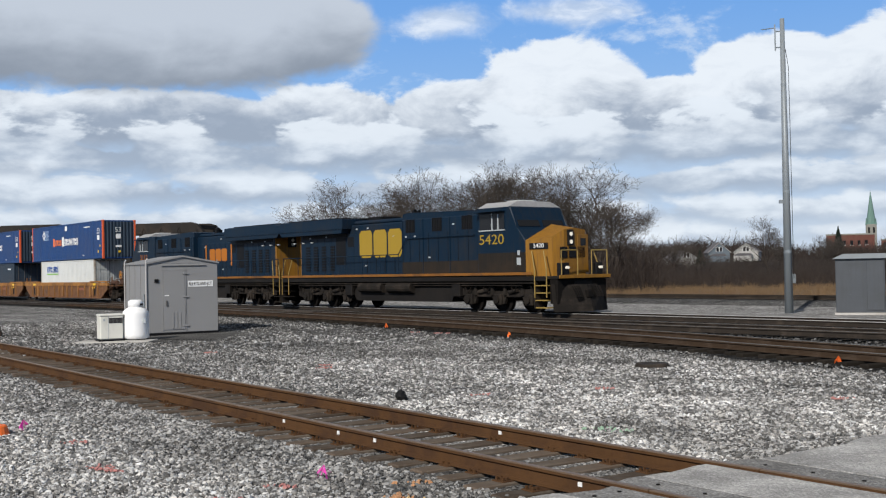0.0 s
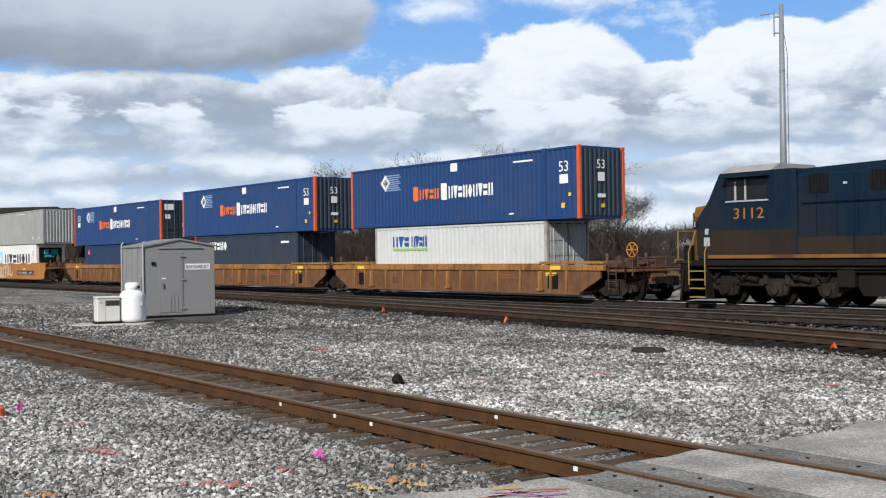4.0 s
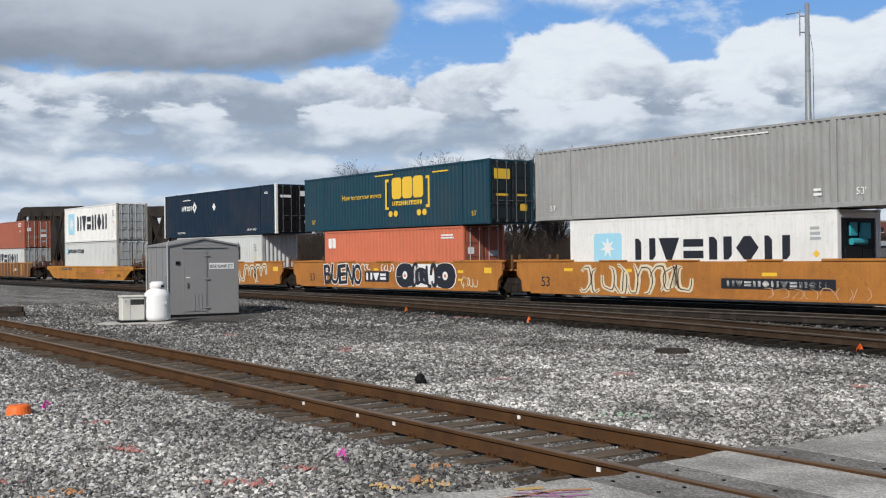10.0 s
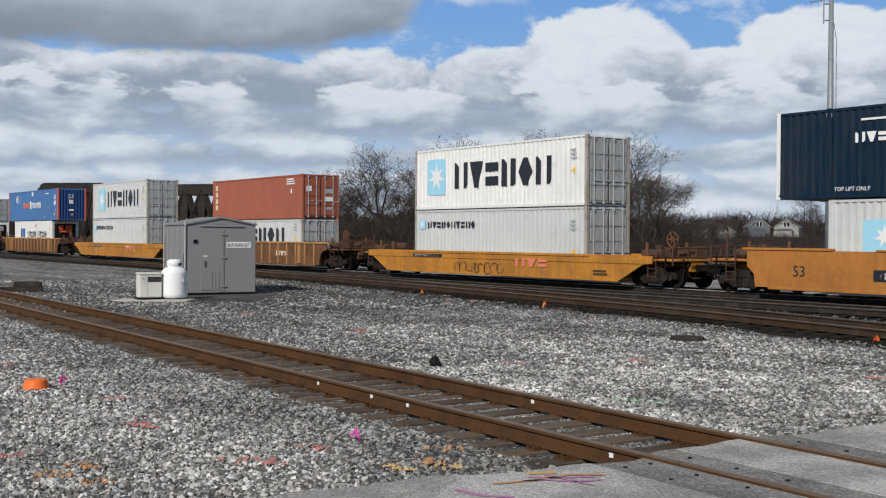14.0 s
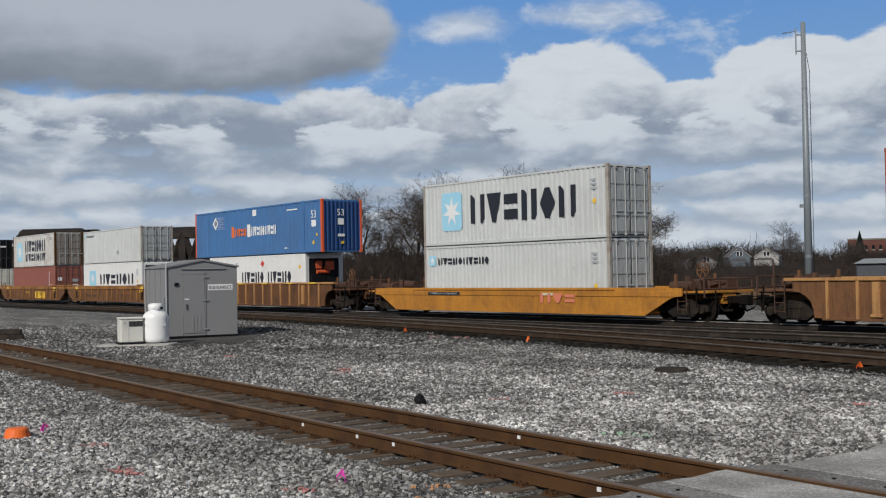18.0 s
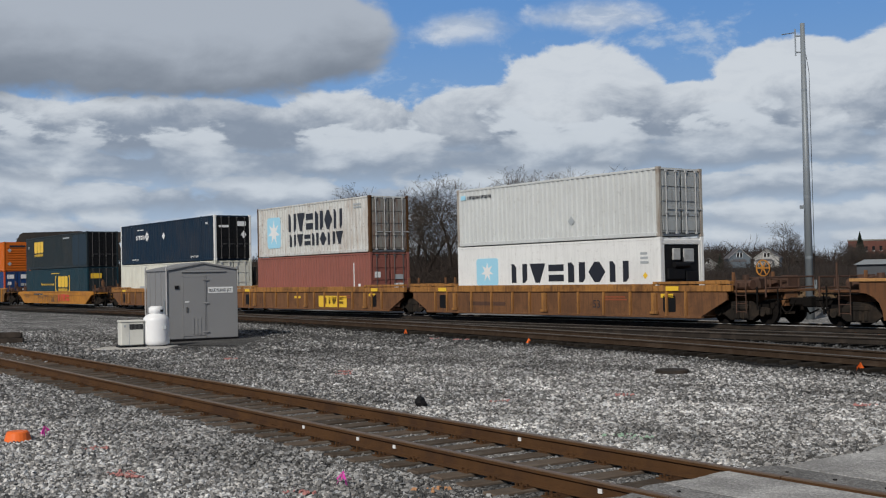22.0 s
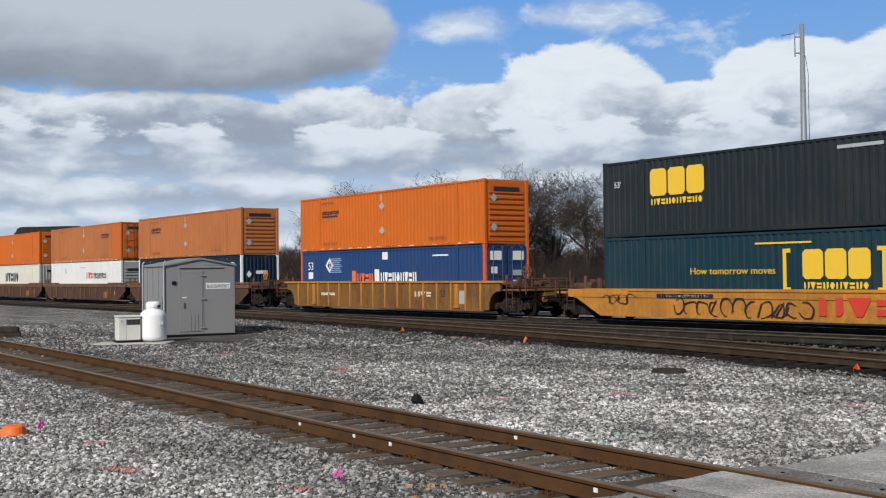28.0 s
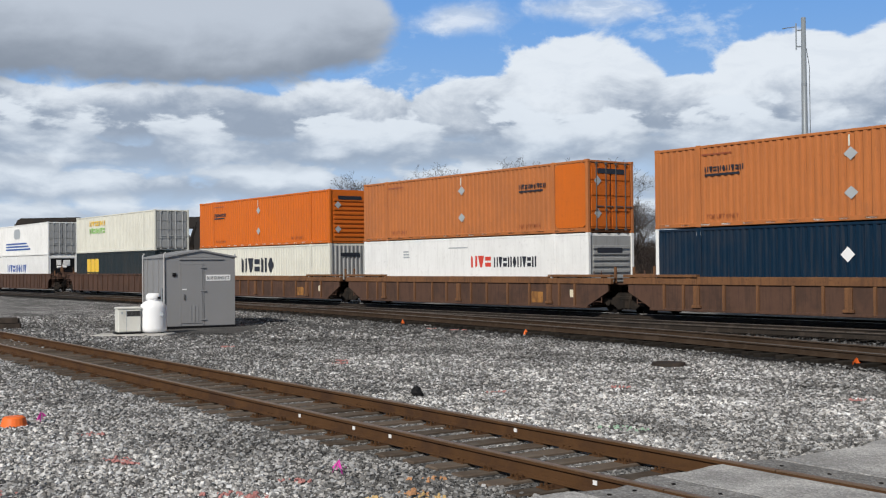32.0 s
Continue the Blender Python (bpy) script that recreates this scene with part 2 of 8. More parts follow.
M["grime"] = material("greasy_black_iron", (0.007, 0.006, 0.0055), 0.85, 0.0, 0.5, 3, 40, 0.15, dirt=(0.022, 0.016, 0.012), dirt_amt=0.5, spec=0.12)
M["truck_iron"] = material("dusty_cast_iron", (0.018, 0.0155, 0.0135), 0.85, 0.0, 0.5, 3, 40, 0.15, dirt=(0.05, 0.037, 0.027), dirt_amt=0.6, spec=0.12)
M["rust"] = material("rusted_steel", (0.080, 0.040, 0.017), 0.85, 0.0, 0.6, 3, 60, 0.15, dirt=(0.045, 0.024, 0.015), dirt_amt=0.7, chips=0.5, spec=0.15)
M["railtop"] = material("worn_rail_head", (0.22, 0.15, 0.10), 0.45, 0.5, 0.3, 5, 60, 0.05)
M["rail_brown"] = material("brown_rail_steel", (0.042, 0.027, 0.017), 0.85, 0.0, 0.5, 4, 60, 0.1, spec=0.15)
M["rail_dark"] = material("dark_rail_steel", (0.022, 0.017, 0.013), 0.8, 0.0, 0.4, 4, 60, 0.1)
M["rail_shine"] = material("dull_rail_head", (0.13, 0.118, 0.105), 0.45, 0.3, 0.2, 5, 60, 0.03)
# sky sheen of the used rail head, put into a pale dull colour
M["rail_bright"] = material("pale_rail_head_sheen", (0.50, 0.49, 0.48), 0.55, 0.25, 0.1, 5, 60, 0.0, dirt_amt=0.0)
M["tie"] = material("weathered_creosote_wood", (0.095, 0.074, 0.058), 0.9, 0, 0.5, 5, 50, 0.35, dirt=(0.16, 0.15, 0.13), dirt_amt=0.4, obj=0.6, spec=0.08)
M["stone"] = material("crushed_limestone", (0.33, 0.325, 0.315), 0.9, 0, 0.3, 12, 120, 0.2, dirt=(0.10, 0.10, 0.10), dirt_amt=0.3, island=1.3)

# ---- small mesh tools ----
def box(bm, x0, x1, y0, y1, z0, z1, bevel=0.0):
    r = bmesh.ops.create_cube(bm, size=1.0)
    for v in r["verts"]:
        v.co = Vector((x0 + (v.co.x + 0.5) * (x1 - x0), y0 + (v.co.y + 0.5) * (y1 - y0), z0 + (v.co.z + 0.5) * (z1 - z0)))
    if bevel:
        edges = {e for v in r["verts"] for e in v.link_edges}
        bmesh.ops.bevel(bm, geom=list(edges), offset=bevel, segments=1, affect="EDGES")
    return r["verts"]


def rod(bm, a, b, r, seg=8, r2=None):
    a, b = Vector(a), Vector(b)
    d = b - a
    m = Matrix.Translation((a + b) / 2) @ d.to_track_quat("Z", "Y").to_matrix().to_4x4()
    bmesh.ops.create_cone(bm, cap_ends=True, segments=seg, radius1=r, radius2=r if r2 is None else r2, depth=d.length, matrix=m)


def prism(bm, outline, y0, y1):
    """A side outline in x, z carried from y0 to y1."""
    a = [bm.verts.new((x, y0, z)) for x, z in outline]
    b = [bm.verts.new((x, y1, z)) for x, z in outline]
    bm.faces.new(a)
    bm.faces.new(b[::-1])
    for i in range(len(a)):
        j = (i + 1) % len(a)
        bm.faces.new((a[j], a[i], b[i], b[j]))


def solid(name, bm, mat):
    me = bpy.data.meshes.new(name)
    bmesh.ops.recalc_face_normals(bm, faces=bm.faces)
    bm.to_mesh(me)
    bm.free()
    me.materials.append(mat)
    return me


def part(name, bm, mat, parent=None, label=""):
    ob = new(name, solid(name, bm, mat))
    if parent:
        ob.parent = parent
    return tagged(ob, label)


def boxes(name, rows, mat, parent=None, label="", bevel=0.0):
    bm = bmesh.new()
    for row in rows:
        box(bm, *row, bevel=bevel)
    return part(name, bm, mat, parent, label)


def raw(name, verts, faces, mat, parent=None):
    me = bpy.data.meshes.new(name)
    me.from_pydata(verts, [], faces)
    me.materials.append(mat)
    ob = new(name, me)
    if parent:
        ob.parent = parent
    return ob


# ---- the plan: the train's track runs straight and level; s grows along its way, lat is the distance off the eye's line ----
TURN = radians(36.714)
ALONG = Vector((math.sin(TURN), -math.cos(TURN), 0))
ACROSS = Vector((math.cos(TURN), math.sin(TURN), 0))
HEAD = math.degrees(math.atan2(ALONG.y, ALONG.x))
LAT = 32.25


def spot(s, lat, z=0.0):
    p = ALONG * s + ACROSS * lat
    return Vector((p.x, p.y, z))


def on_line(s, lat=LAT, z=0.0, turn=0.0):
    p = spot(s, lat, z)
    return pose(p.x, p.y, p.z, 0, 0, HEAD + turn)


GROUND, RISE = -0.22, 0.10     # yard level, and how far the main rails lie above the near ones

M["gravel"] = bpy.data.materials.new("grey_ballast_gravel")


def deposits(k, co):
    """Tone of the stone dumped over the years: pale fresh stone by the road, older dark stone farther along and by the rails."""
    sep = k.n("ShaderNodeSeparateXYZ")
    k.link(co, sep.inputs[0])
    x, y = sep.outputs[0], sep.outputs[1]
    along = k.math("ADD", k.math("MULTIPLY", x, -0.5635), k.math("MULTIPLY", y, 0.8261))
    across = k.math("ADD", k.math("MULTIPLY", x, 0.8261), k.math("MULTIPLY", y, 0.5635))
    blur = k.math("SUBTRACT", k.noise(co, 0.22, 5, 0.65, 0.5), 0.5)
    # long drifts of paler and darker stone beside the rails
    drift = k.noise(k.vec(k.math("MULTIPLY", along, 0.055), k.math("MULTIPLY", across, 0.34), 2.0), 1.6, 5, 0.6, 0.6)
    far = k.ramp(k.math("ADD", along, k.math("MULTIPLY", blur, 22.0)), 12.0, 26.0, 1.14, 0.80)
    far = k.math("MULTIPLY", far, k.ramp(drift, 0.36, 0.62, 0.70, 1.20))
    far = k.math("MULTIPLY", far, k.ramp(k.math("ADD", along, k.math("MULTIPLY", blur, 8.0)), 29.0, 37.0, 1.0, 0.86))
    far = k.math("MULTIPLY", far, k.ramp(along, 44.0, 58.0, 1.0, 1.7))
    s_, lat = k.math("ADD", k.math("MULTIPLY", x, -0.5978), k.math("MULTIPLY", y, 0.8016)), k.math("ADD", k.math("MULTIPLY", x, 0.8016), k.math("MULTIPLY", y, 0.5978))
    edge = k.math("ADD", 17.3, k.math("SUBTRACT", k.math("MULTIPLY", s_, 0.215), k.math("MULTIPLY", k.math("MULTIPLY", s_, s_), 0.0011)))
    far = k.math("MULTIPLY", far, k.ramp(k.math("ADD", k.math("SUBTRACT", edge, lat), k.math("MULTIPLY", blur, 2.0)), 0.1, 1.5, 0.66, 1.0))
    far = k.math("MULTIPLY", far, k.ramp(k.noise(co, 2.1, 4, 0.7, 0.4), 0.34, 0.66, 0.72, 1.28))
    c = k.math("ADD", across, k.math("MULTIPLY", blur, 3.0))
    near = k.math("MULTIPLY", k.ramp(c, 4.3, 5.9, 1.14, 0.80), k.ramp(along, 12.0, 22.0, 1.0, 1.15))
    side = k.ramp(across, 7.6, 8.4)
    both = k.math("ADD", k.math("MULTIPLY", side, far), k.math("MULTIPLY", k.math("SUBTRACT", 1.0, side), near))
    return k.math("MULTIPLY", both, k.ramp(k.noise(co, 0.5, 5, 0.65, 0.6), 0.36, 0.64, 0.80, 1.18))


def gravel_nodes(m, base_lo, base_hi, cell, zones=True, joints=0.35, relief=0.9):
    """Crushed stone: every cell its own tone, dark between the stones, broad dusty and sooty patches."""
    m.use_nodes = True
    k = Nodes(m.node_tree)
    out, b = k.n("ShaderNodeOutputMaterial"), k.n("ShaderNodeBsdfPrincipled")
    k.link(b.outputs[0], out.inputs[0])
    co = k.n("ShaderNodeTexCoord").outputs["Object"]
    v = k.n("ShaderNodeTexVoronoi", Scale=cell)
    k.link(co, v.inputs["Vector"])
    sp = k.n("ShaderNodeSeparateColor")
    k.link(v.outputs["Color"], sp.inputs[0])
    tone = k.math("POWER", sp.outputs[0], 1.6)
    lift = deposits(k, co) if zones else k.ramp(k.noise(co, 0.9, 6, 0.65, 0.6), 0.34, 0.66, 0.72, 1.2)
    val = k.math("MULTIPLY", k.math("ADD", k.math("MULTIPLY", tone, base_hi - base_lo), base_lo), lift)
    gap = k.ramp(v.outputs["Distance"], 0.25, 0.62, 1.0, joints)
    val = k.math("MULTIPLY", val, gap)
    col = k.mix(1.0, (0.985, 0.98, 0.965), k.vec(val, val, val), "MULTIPLY")
    col = k.mix(k.ramp(k.noise(co, 0.5, 4, 0.6), 0.6, 0.8, 0.0, 0.25), col, (0.16, 0.12, 0.08))
    k.link(col, b.inputs["Base Color"])
    b.inputs["Roughness"].default_value = 0.95
    b.inputs["Specular IOR Level"].default_value = 0.06
    bp = k.n("ShaderNodeBump", Strength=relief, Distance=0.03)
    k.link(v.outputs["Distance"], bp.inputs["Height"])
    bp.invert = True
    k.link(bp.outputs[0], b.inputs["Normal"])


def stone_nodes(m, top):
    k = Nodes(m.node_tree)
    out, b = k.n("ShaderNodeOutputMaterial"), k.n("ShaderNodeBsdfPrincipled")
    k.link(b.outputs[0], out.inputs[0])
    co = k.n("ShaderNodeTexCoord").outputs["Object"]
    rnd = k.n("ShaderNodeNewGeometry").outputs["Random Per Island"]
    patch = deposits(k, co)
    val = k.math("ADD", k.math("MULTIPLY", k.math("POWER", rnd, 1.6), top * 0.84), 0.08)
    val = k.math("MULTIPLY", val, patch)
    val = k.math("MULTIPLY", val, k.math("ADD", k.math("MULTIPLY", k.noise(co, 60, 3), 0.5), 0.75))
    warm = k.math("FRACT", k.math("MULTIPLY", rnd, 37.0))
    col = k.mix(1.0, k.mix(warm, (1.0, 0.97, 0.93), (0.955, 0.98, 1.0)), k.vec(val, val, val), "MULTIPLY")
    k.link(col, b.inputs["Base Color"])
    b.inputs["Roughness"].default_value = 0.92
    b.inputs["Specular IOR Level"].default_value = 0.12


gravel_nodes(M["gravel"], 0.10, 0.62, 19.0)
M["soot"] = bpy.data.materials.new("sooty_track_ballast")
gravel_nodes(M["soot"], 0.022, 0.12, 11.0)
M["soot_stone"] = bpy.data.materials.new("sooty_ballast_stone")
M["soot_stone"].use_nodes = True
stone_nodes(M["soot_stone"], 0.13)
M["tie_soot"] = material("sooty_creosote_wood", (0.022, 0.019, 0.016), 0.9, 0, 0.5, 5, 50, 0.35, dirt=(0.05, 0.046, 0.042), dirt_amt=0.4, obj=0.5, spec=0.06)


stone_nodes(M["stone"], 0.60)
M["crib"] = bpy.data.materials.new("dusty_brown_ballast_stone")
M["crib"].use_nodes = True
stone_nodes(M["crib"], 0.20)
PROFILE = [(-2600, GROUND), (17.2, GROUND), (19.0, -0.20), (21.2, -0.165), (35.2, -0.155), (36.8, -0.20), (43.0, -0.22), (46.4, 0.10), (51.0, 0.10), (53.5, -0.2), (80, -0.3), (140, -1.0), (2600, -1.5)]


def level(lat):
    for (a, za), (b, zb) in zip(PROFILE, PROFILE[1:]):
        if a <= lat <= b:
            return za + (zb - za) * (lat - a) / (b - a)
    return GROUND


def off_line(x, y):
    return x * ACROSS.x + y * ACROSS.y


_v, _f = [], []
_ss = (-2600, -600, -200, -100, -60, -30, -10, 10, 40, 120, 2600)
for s in _ss:
    for lat, z in PROFILE:
        _v.append(spot(s, lat, z))
_n = len(PROFILE)
for i in range(len(_ss) - 1):
    for j in range(_n - 1):
        _f.append((i * _n + j, (i + 1) * _n + j, (i + 1) * _n + j + 1, i * _n + j + 1))
ground = raw("ground", _v, _f, M["gravel"])
tagged(ground, "grey crushed stone ground of the rail yard", "ground", kind="structure")


def strip(name, s0, s1, lats, mat, label, category, lift=0.006):
    """A sheet of another surface lying just over the ground."""
    vs, fs = [], []
    for s in (s0, s1):
        for lat in lats:
            vs.append(spot(s, lat, level(lat) + lift))
    n = len(lats)
    for j in range(n - 1):
        fs.append((j, n + j, n + j + 1, j + 1))
    return tagged(raw(name, vs, fs, mat), label, category, kind="structure")


strip("ballast_bed", -420, 120, (25.9, 26.2, 34.6, 35.2), M["soot"], "dark sooty ballast under the main tracks", "ballast")
SIDING = [(-78, 27.9), (-66, 27.7), (-56, 27.25), (-46, 26.5), (-36, 25.45), (-28, 24.4), (-20, 23.15), (-12, 21.6), (-4, 19.7), (6, 17.0), (20, 12.5)]
_v, _f = [], []
for i, (s, lat) in enumerate(SIDING):
    for dl in (-1.75, -1.45, 0.0, 1.5, 2.6):
        _v.append(spot(s, lat + dl, max(level(lat + dl), level(lat) - 0.02) + 0.012))
    if i:
        for j in range(4):
            _f.append((5 * i - 5 + j, 5 * i + j, 5 * i + j + 1, 5 * i - 4 + j))
tagged(raw("siding_bed", _v, _f, M["soot"]), "dark oily ballast under the curving siding", "ballast", kind="structure")
M["service_gravel"] = bpy.data.materials.new("pale_service_road_gravel")
gravel_nodes(M["service_gravel"], 0.2, 0.5, 13.0, False, 0.6)
strip("service_road", -420, 120, (36.9, 40.0, 43.0, 44.6), M["service_gravel"], "pale gravel service road beyond the train", "road")
M["dry_grass"] = material("dry_grass_soil", (0.13, 0.085, 0.045), 0.95, 0, 0.5, 0.4, 8, 0.3, dirt=(0.07, 0.055, 0.035), dirt_amt=0.5)
strip("field", -500, 300, (54.0, 80, 140, 600), M["dry_grass"], "brown dry grass field beyond the tracks", "field")


# ---- loose stones, nearest ground only ----
def stones(name, count, area, size, seed, label, lift=0.0, mat=None, keep=None):
    """Angular stones strewn over a patch; area gives a place from two random numbers."""
    r = np.random.default_rng(seed)
    u, w = r.random(count), r.random(count)
    x, y = area(u, w)
    if keep is not None:
        ok = keep(x, y)
        x, y = x[ok], y[ok]
    n = len(x)
    lat = x * ACROSS.x + y * ACROSS.y
    z = np.interp(lat, [p[0] for p in PROFILE], [p[1] for p in PROFILE]) + lift
    base = np.array([(-0.85, -0.75, -0.5), (0.85, -0.75, -0.5), (0.85, 0.75, -0.5), (-0.85, 0.75, -0.5), (-0.65, -0.55, 0.55), (0.65, -0.55, 0.55), (0.65, 0.55, 0.55), (-0.65, 0.55, 0.55)])
    faces = np.array([(4, 5, 6), (4, 6, 7), (0, 1, 5), (0, 5, 4), (1, 2, 6), (1, 6, 5), (2, 3, 7), (2, 7, 6), (3, 0, 4), (3, 4, 7)])
    sz = size[0] + (size[1] - size[0]) * r.random((n, 1, 1)) ** 2
    pts = base[None] * (0.45 + 1.1 * r.random((n, len(base), 3))) * sz * (0.75 + 0.5 * r.random((n, 1, 3)))
    a = r.random(n) * 6.283
    t = (r.random(n) - 0.5) * 1.7
    ca, sa, ct, st = np.cos(a)[:, None], np.sin(a)[:, None], np.cos(t)[:, None], np.sin(t)[:, None]
    px, pz = pts[..., 0] * ct - pts[..., 2] * st, pts[..., 0] * st + pts[..., 2] * ct
    qx, qy = px * ca - pts[..., 1] * sa, px * sa + pts[..., 1] * ca
    co = np.stack([qx + x[:, None], qy + y[:, None], pz + z[:, None] + sz[:, :, 0] * 0.25], -1).reshape(-1, 3)
    fc = (faces[None] + (np.arange(n) * len(base))[:, None, None]).reshape(-1, 3)
    me = bpy.data.meshes.new(name)
    me.vertices.add(len(co))
    me.vertices.foreach_set("co", co.ravel())
    me.loops.add(fc.size)
    me.loops.foreach_set("vertex_index", fc.ravel())
    me.polygons.add(len(fc))
    me.polygons.foreach_set("loop_start", np.arange(0, fc.size, 3))
    me.polygons.foreach_set("loop_total", np.full(len(fc), 3))
    me.polygons.foreach_set("use_smooth", np.zeros(len(fc), dtype=bool))
    me.update(calc_edges=True)
    me.materials.append(mat or M["stone"])
    return tagged(new(name, me), label, "stones", kind="stuff")


NEAR_DIR = Vector((-math.sin(radians(34.3)), math.cos(radians(34.3)), 0))
NEAR_OFF = Vector((NEAR_DIR.y, -NEAR_DIR.x, 0))
NEAR_LAT, ROAD_EDGE = 7.95, 7.62


def fan(r0, r1, a0, a1):
    def place(u, w):
        r = np.sqrt(r0 * r0 + (r1 * r1 - r0 * r0) * u)
        a = np.radians(a0 + (a1 - a0) * w)
        return r * np.sin(a), r * np.cos(a)
    return place


def off_road(x, y):
    along = x * NEAR_DIR.x + y * NEAR_DIR.y
    across = x * NEAR_OFF.x + y * NEAR_OFF.y
    return (along > ROAD_EDGE + 0.12 * np.sin(across * 1.7)) & ~((np.abs(across - NEAR_LAT) < np.interp(along, [9, 15], [1.22, 1.34])) & (along < 40))


def off_siding(x, y):
    s = x * ALONG.x + y * ALONG.y
    lat = x * ACROSS.x + y * ACROSS.y
    edge = np.interp(s, [p[0] for p in SIDING], [p[1] for p in SIDING]) - 1.5
    return lat < edge + 0.35 * np.sin(s * 1.3) * np.sin(s * 0.37 + 1)


stones("ballast_stones", 100000, fan(8.6, 19, -26, 26), (0.010, 0.032), 11, "loose angular grey and white crushed stone", keep=off_road)
stones("yard_stones", 66000, fan(19, 33, -25, 25), (0.011, 0.034), 12, "loose grey crushed stone farther off", keep=lambda x, y: off_road(x, y) & off_siding(x, y))
stones("shed_yard_stones", 30000, fan(33, 56, -25, 12), (0.018, 0.05), 14, "grey crushed stone round the shed", keep=lambda x, y: off_siding(x, y) & (x * ACROSS.x + y * ACROSS.y > 8) & ~((x > -11.5) & (x < -6.6) & (y > 36.5) & (y < 43.5)))


def off_ties(x, y):
    a = x * NEAR_DIR.x + y * NEAR_DIR.y
    f = np.mod((a - 7.0) / 0.5412, 1.0)
    return (np.abs(f - 0.5) > 0.28) | (np.mod(x * 977.0, 1.0) < 0.03)


def main_bed(u, w):
    s, lat = -52 + 80 * u, 24.2 + 10.6 * w
    return ALONG.x * s + ACROSS.x * lat, ALONG.y * s + ACROSS.y * lat


stones("track_stones", 26000, main_bed, (0.02, 0.05), 15, "sooty dark ballast stones round the main tracks", lift=0.004, mat=M["soot_stone"], keep=lambda x, y: ~off_siding(x, y))


def between(u, w):
    a, c = 7.3 + u ** 1.9 * 34, NEAR_LAT + (w - 0.5) * 2.85
    return NEAR_DIR.x * a + NEAR_OFF.x * c, NEAR_DIR.y * a + NEAR_OFF.y * c


stones("crib_stones", 24000, between, (0.010, 0.028), 13, "grey stones lying between the ties", lift=-0.006, mat=M["crib"], keep=off_ties)


# ---- tracks ----
def rail_mesh(bm, pts, y):
    """A rail along a line of points, y to its left: head, web and foot."""
    sec = [(-0.07, -0.172), (0.07, -0.172), (0.07, -0.158), (0.012, -0.14), (0.010, -0.05), (0.037, -0.038), (0.037, -0.006), (0.030, 0.0), (-0.030, 0.0), (-0.037, -0.006), (-0.037, -0.038), (-0.010, -0.05), (-0.012, -0.14), (-0.07, -0.158)]
    rings = []
    for i, p in enumerate(pts):
        d = (pts[min(i + 1, len(pts) - 1)] - pts[max(i - 1, 0)]).normalized()
        n = Vector((-d.y, d.x, 0))
        rings.append([bm.verts.new(p + n * (y + a) + Vector((0, 0, z))) for a, z in sec])
    k = len(sec)
    for a, b in zip(rings, rings[1:]):
        for i in range(k):
            bm.faces.new((a[i], a[(i + 1) % k], b[(i + 1) % k], b[i]))
    for r in (rings[0], rings[-1]):
        bm.faces.new(r)


def rail_top(bm, pts, y):
    rings = []
    for i, p in enumerate(pts):
        d = (pts[min(i + 1, len(pts) - 1)] - pts[max(i - 1, 0)]).normalized()
        n = Vector((-d.y, d.x, 0))
        # the strip folds down the head's sides, painting their lit edge
        rings.append([bm.verts.new(p + n * (y + a) + Vector((0, 0, 0.003 + dz))) for a, dz in ((-0.0395, -0.013), (-0.0395, -0.004), (-0.03, 0.0), (0.03, 0.0), (0.0395, -0.004), (0.0395, -0.013))])
    for a, b in zip(rings, rings[1:]):
        for j in range(5):
            bm.faces.new((a[j], b[j], b[j + 1], a[j + 1]))


def tie_mesh(bm):
    box(bm, -0.115, 0.115, -1.3, 1.3, -0.33, -0.178, 0.014)


def plate_mesh(bm):
    box(bm, -0.09, 0.09, -0.19, 0.19, -0.185, -0.166, 0.004)
    for sx in (-1, 1):
        for yy in (-0.15, -0.095, 0.095, 0.15):
            box(bm, sx * 0.05 - 0.012, sx * 0.05 + 0.012, yy - 0.012, yy + 0.012, -0.17, -0.135)


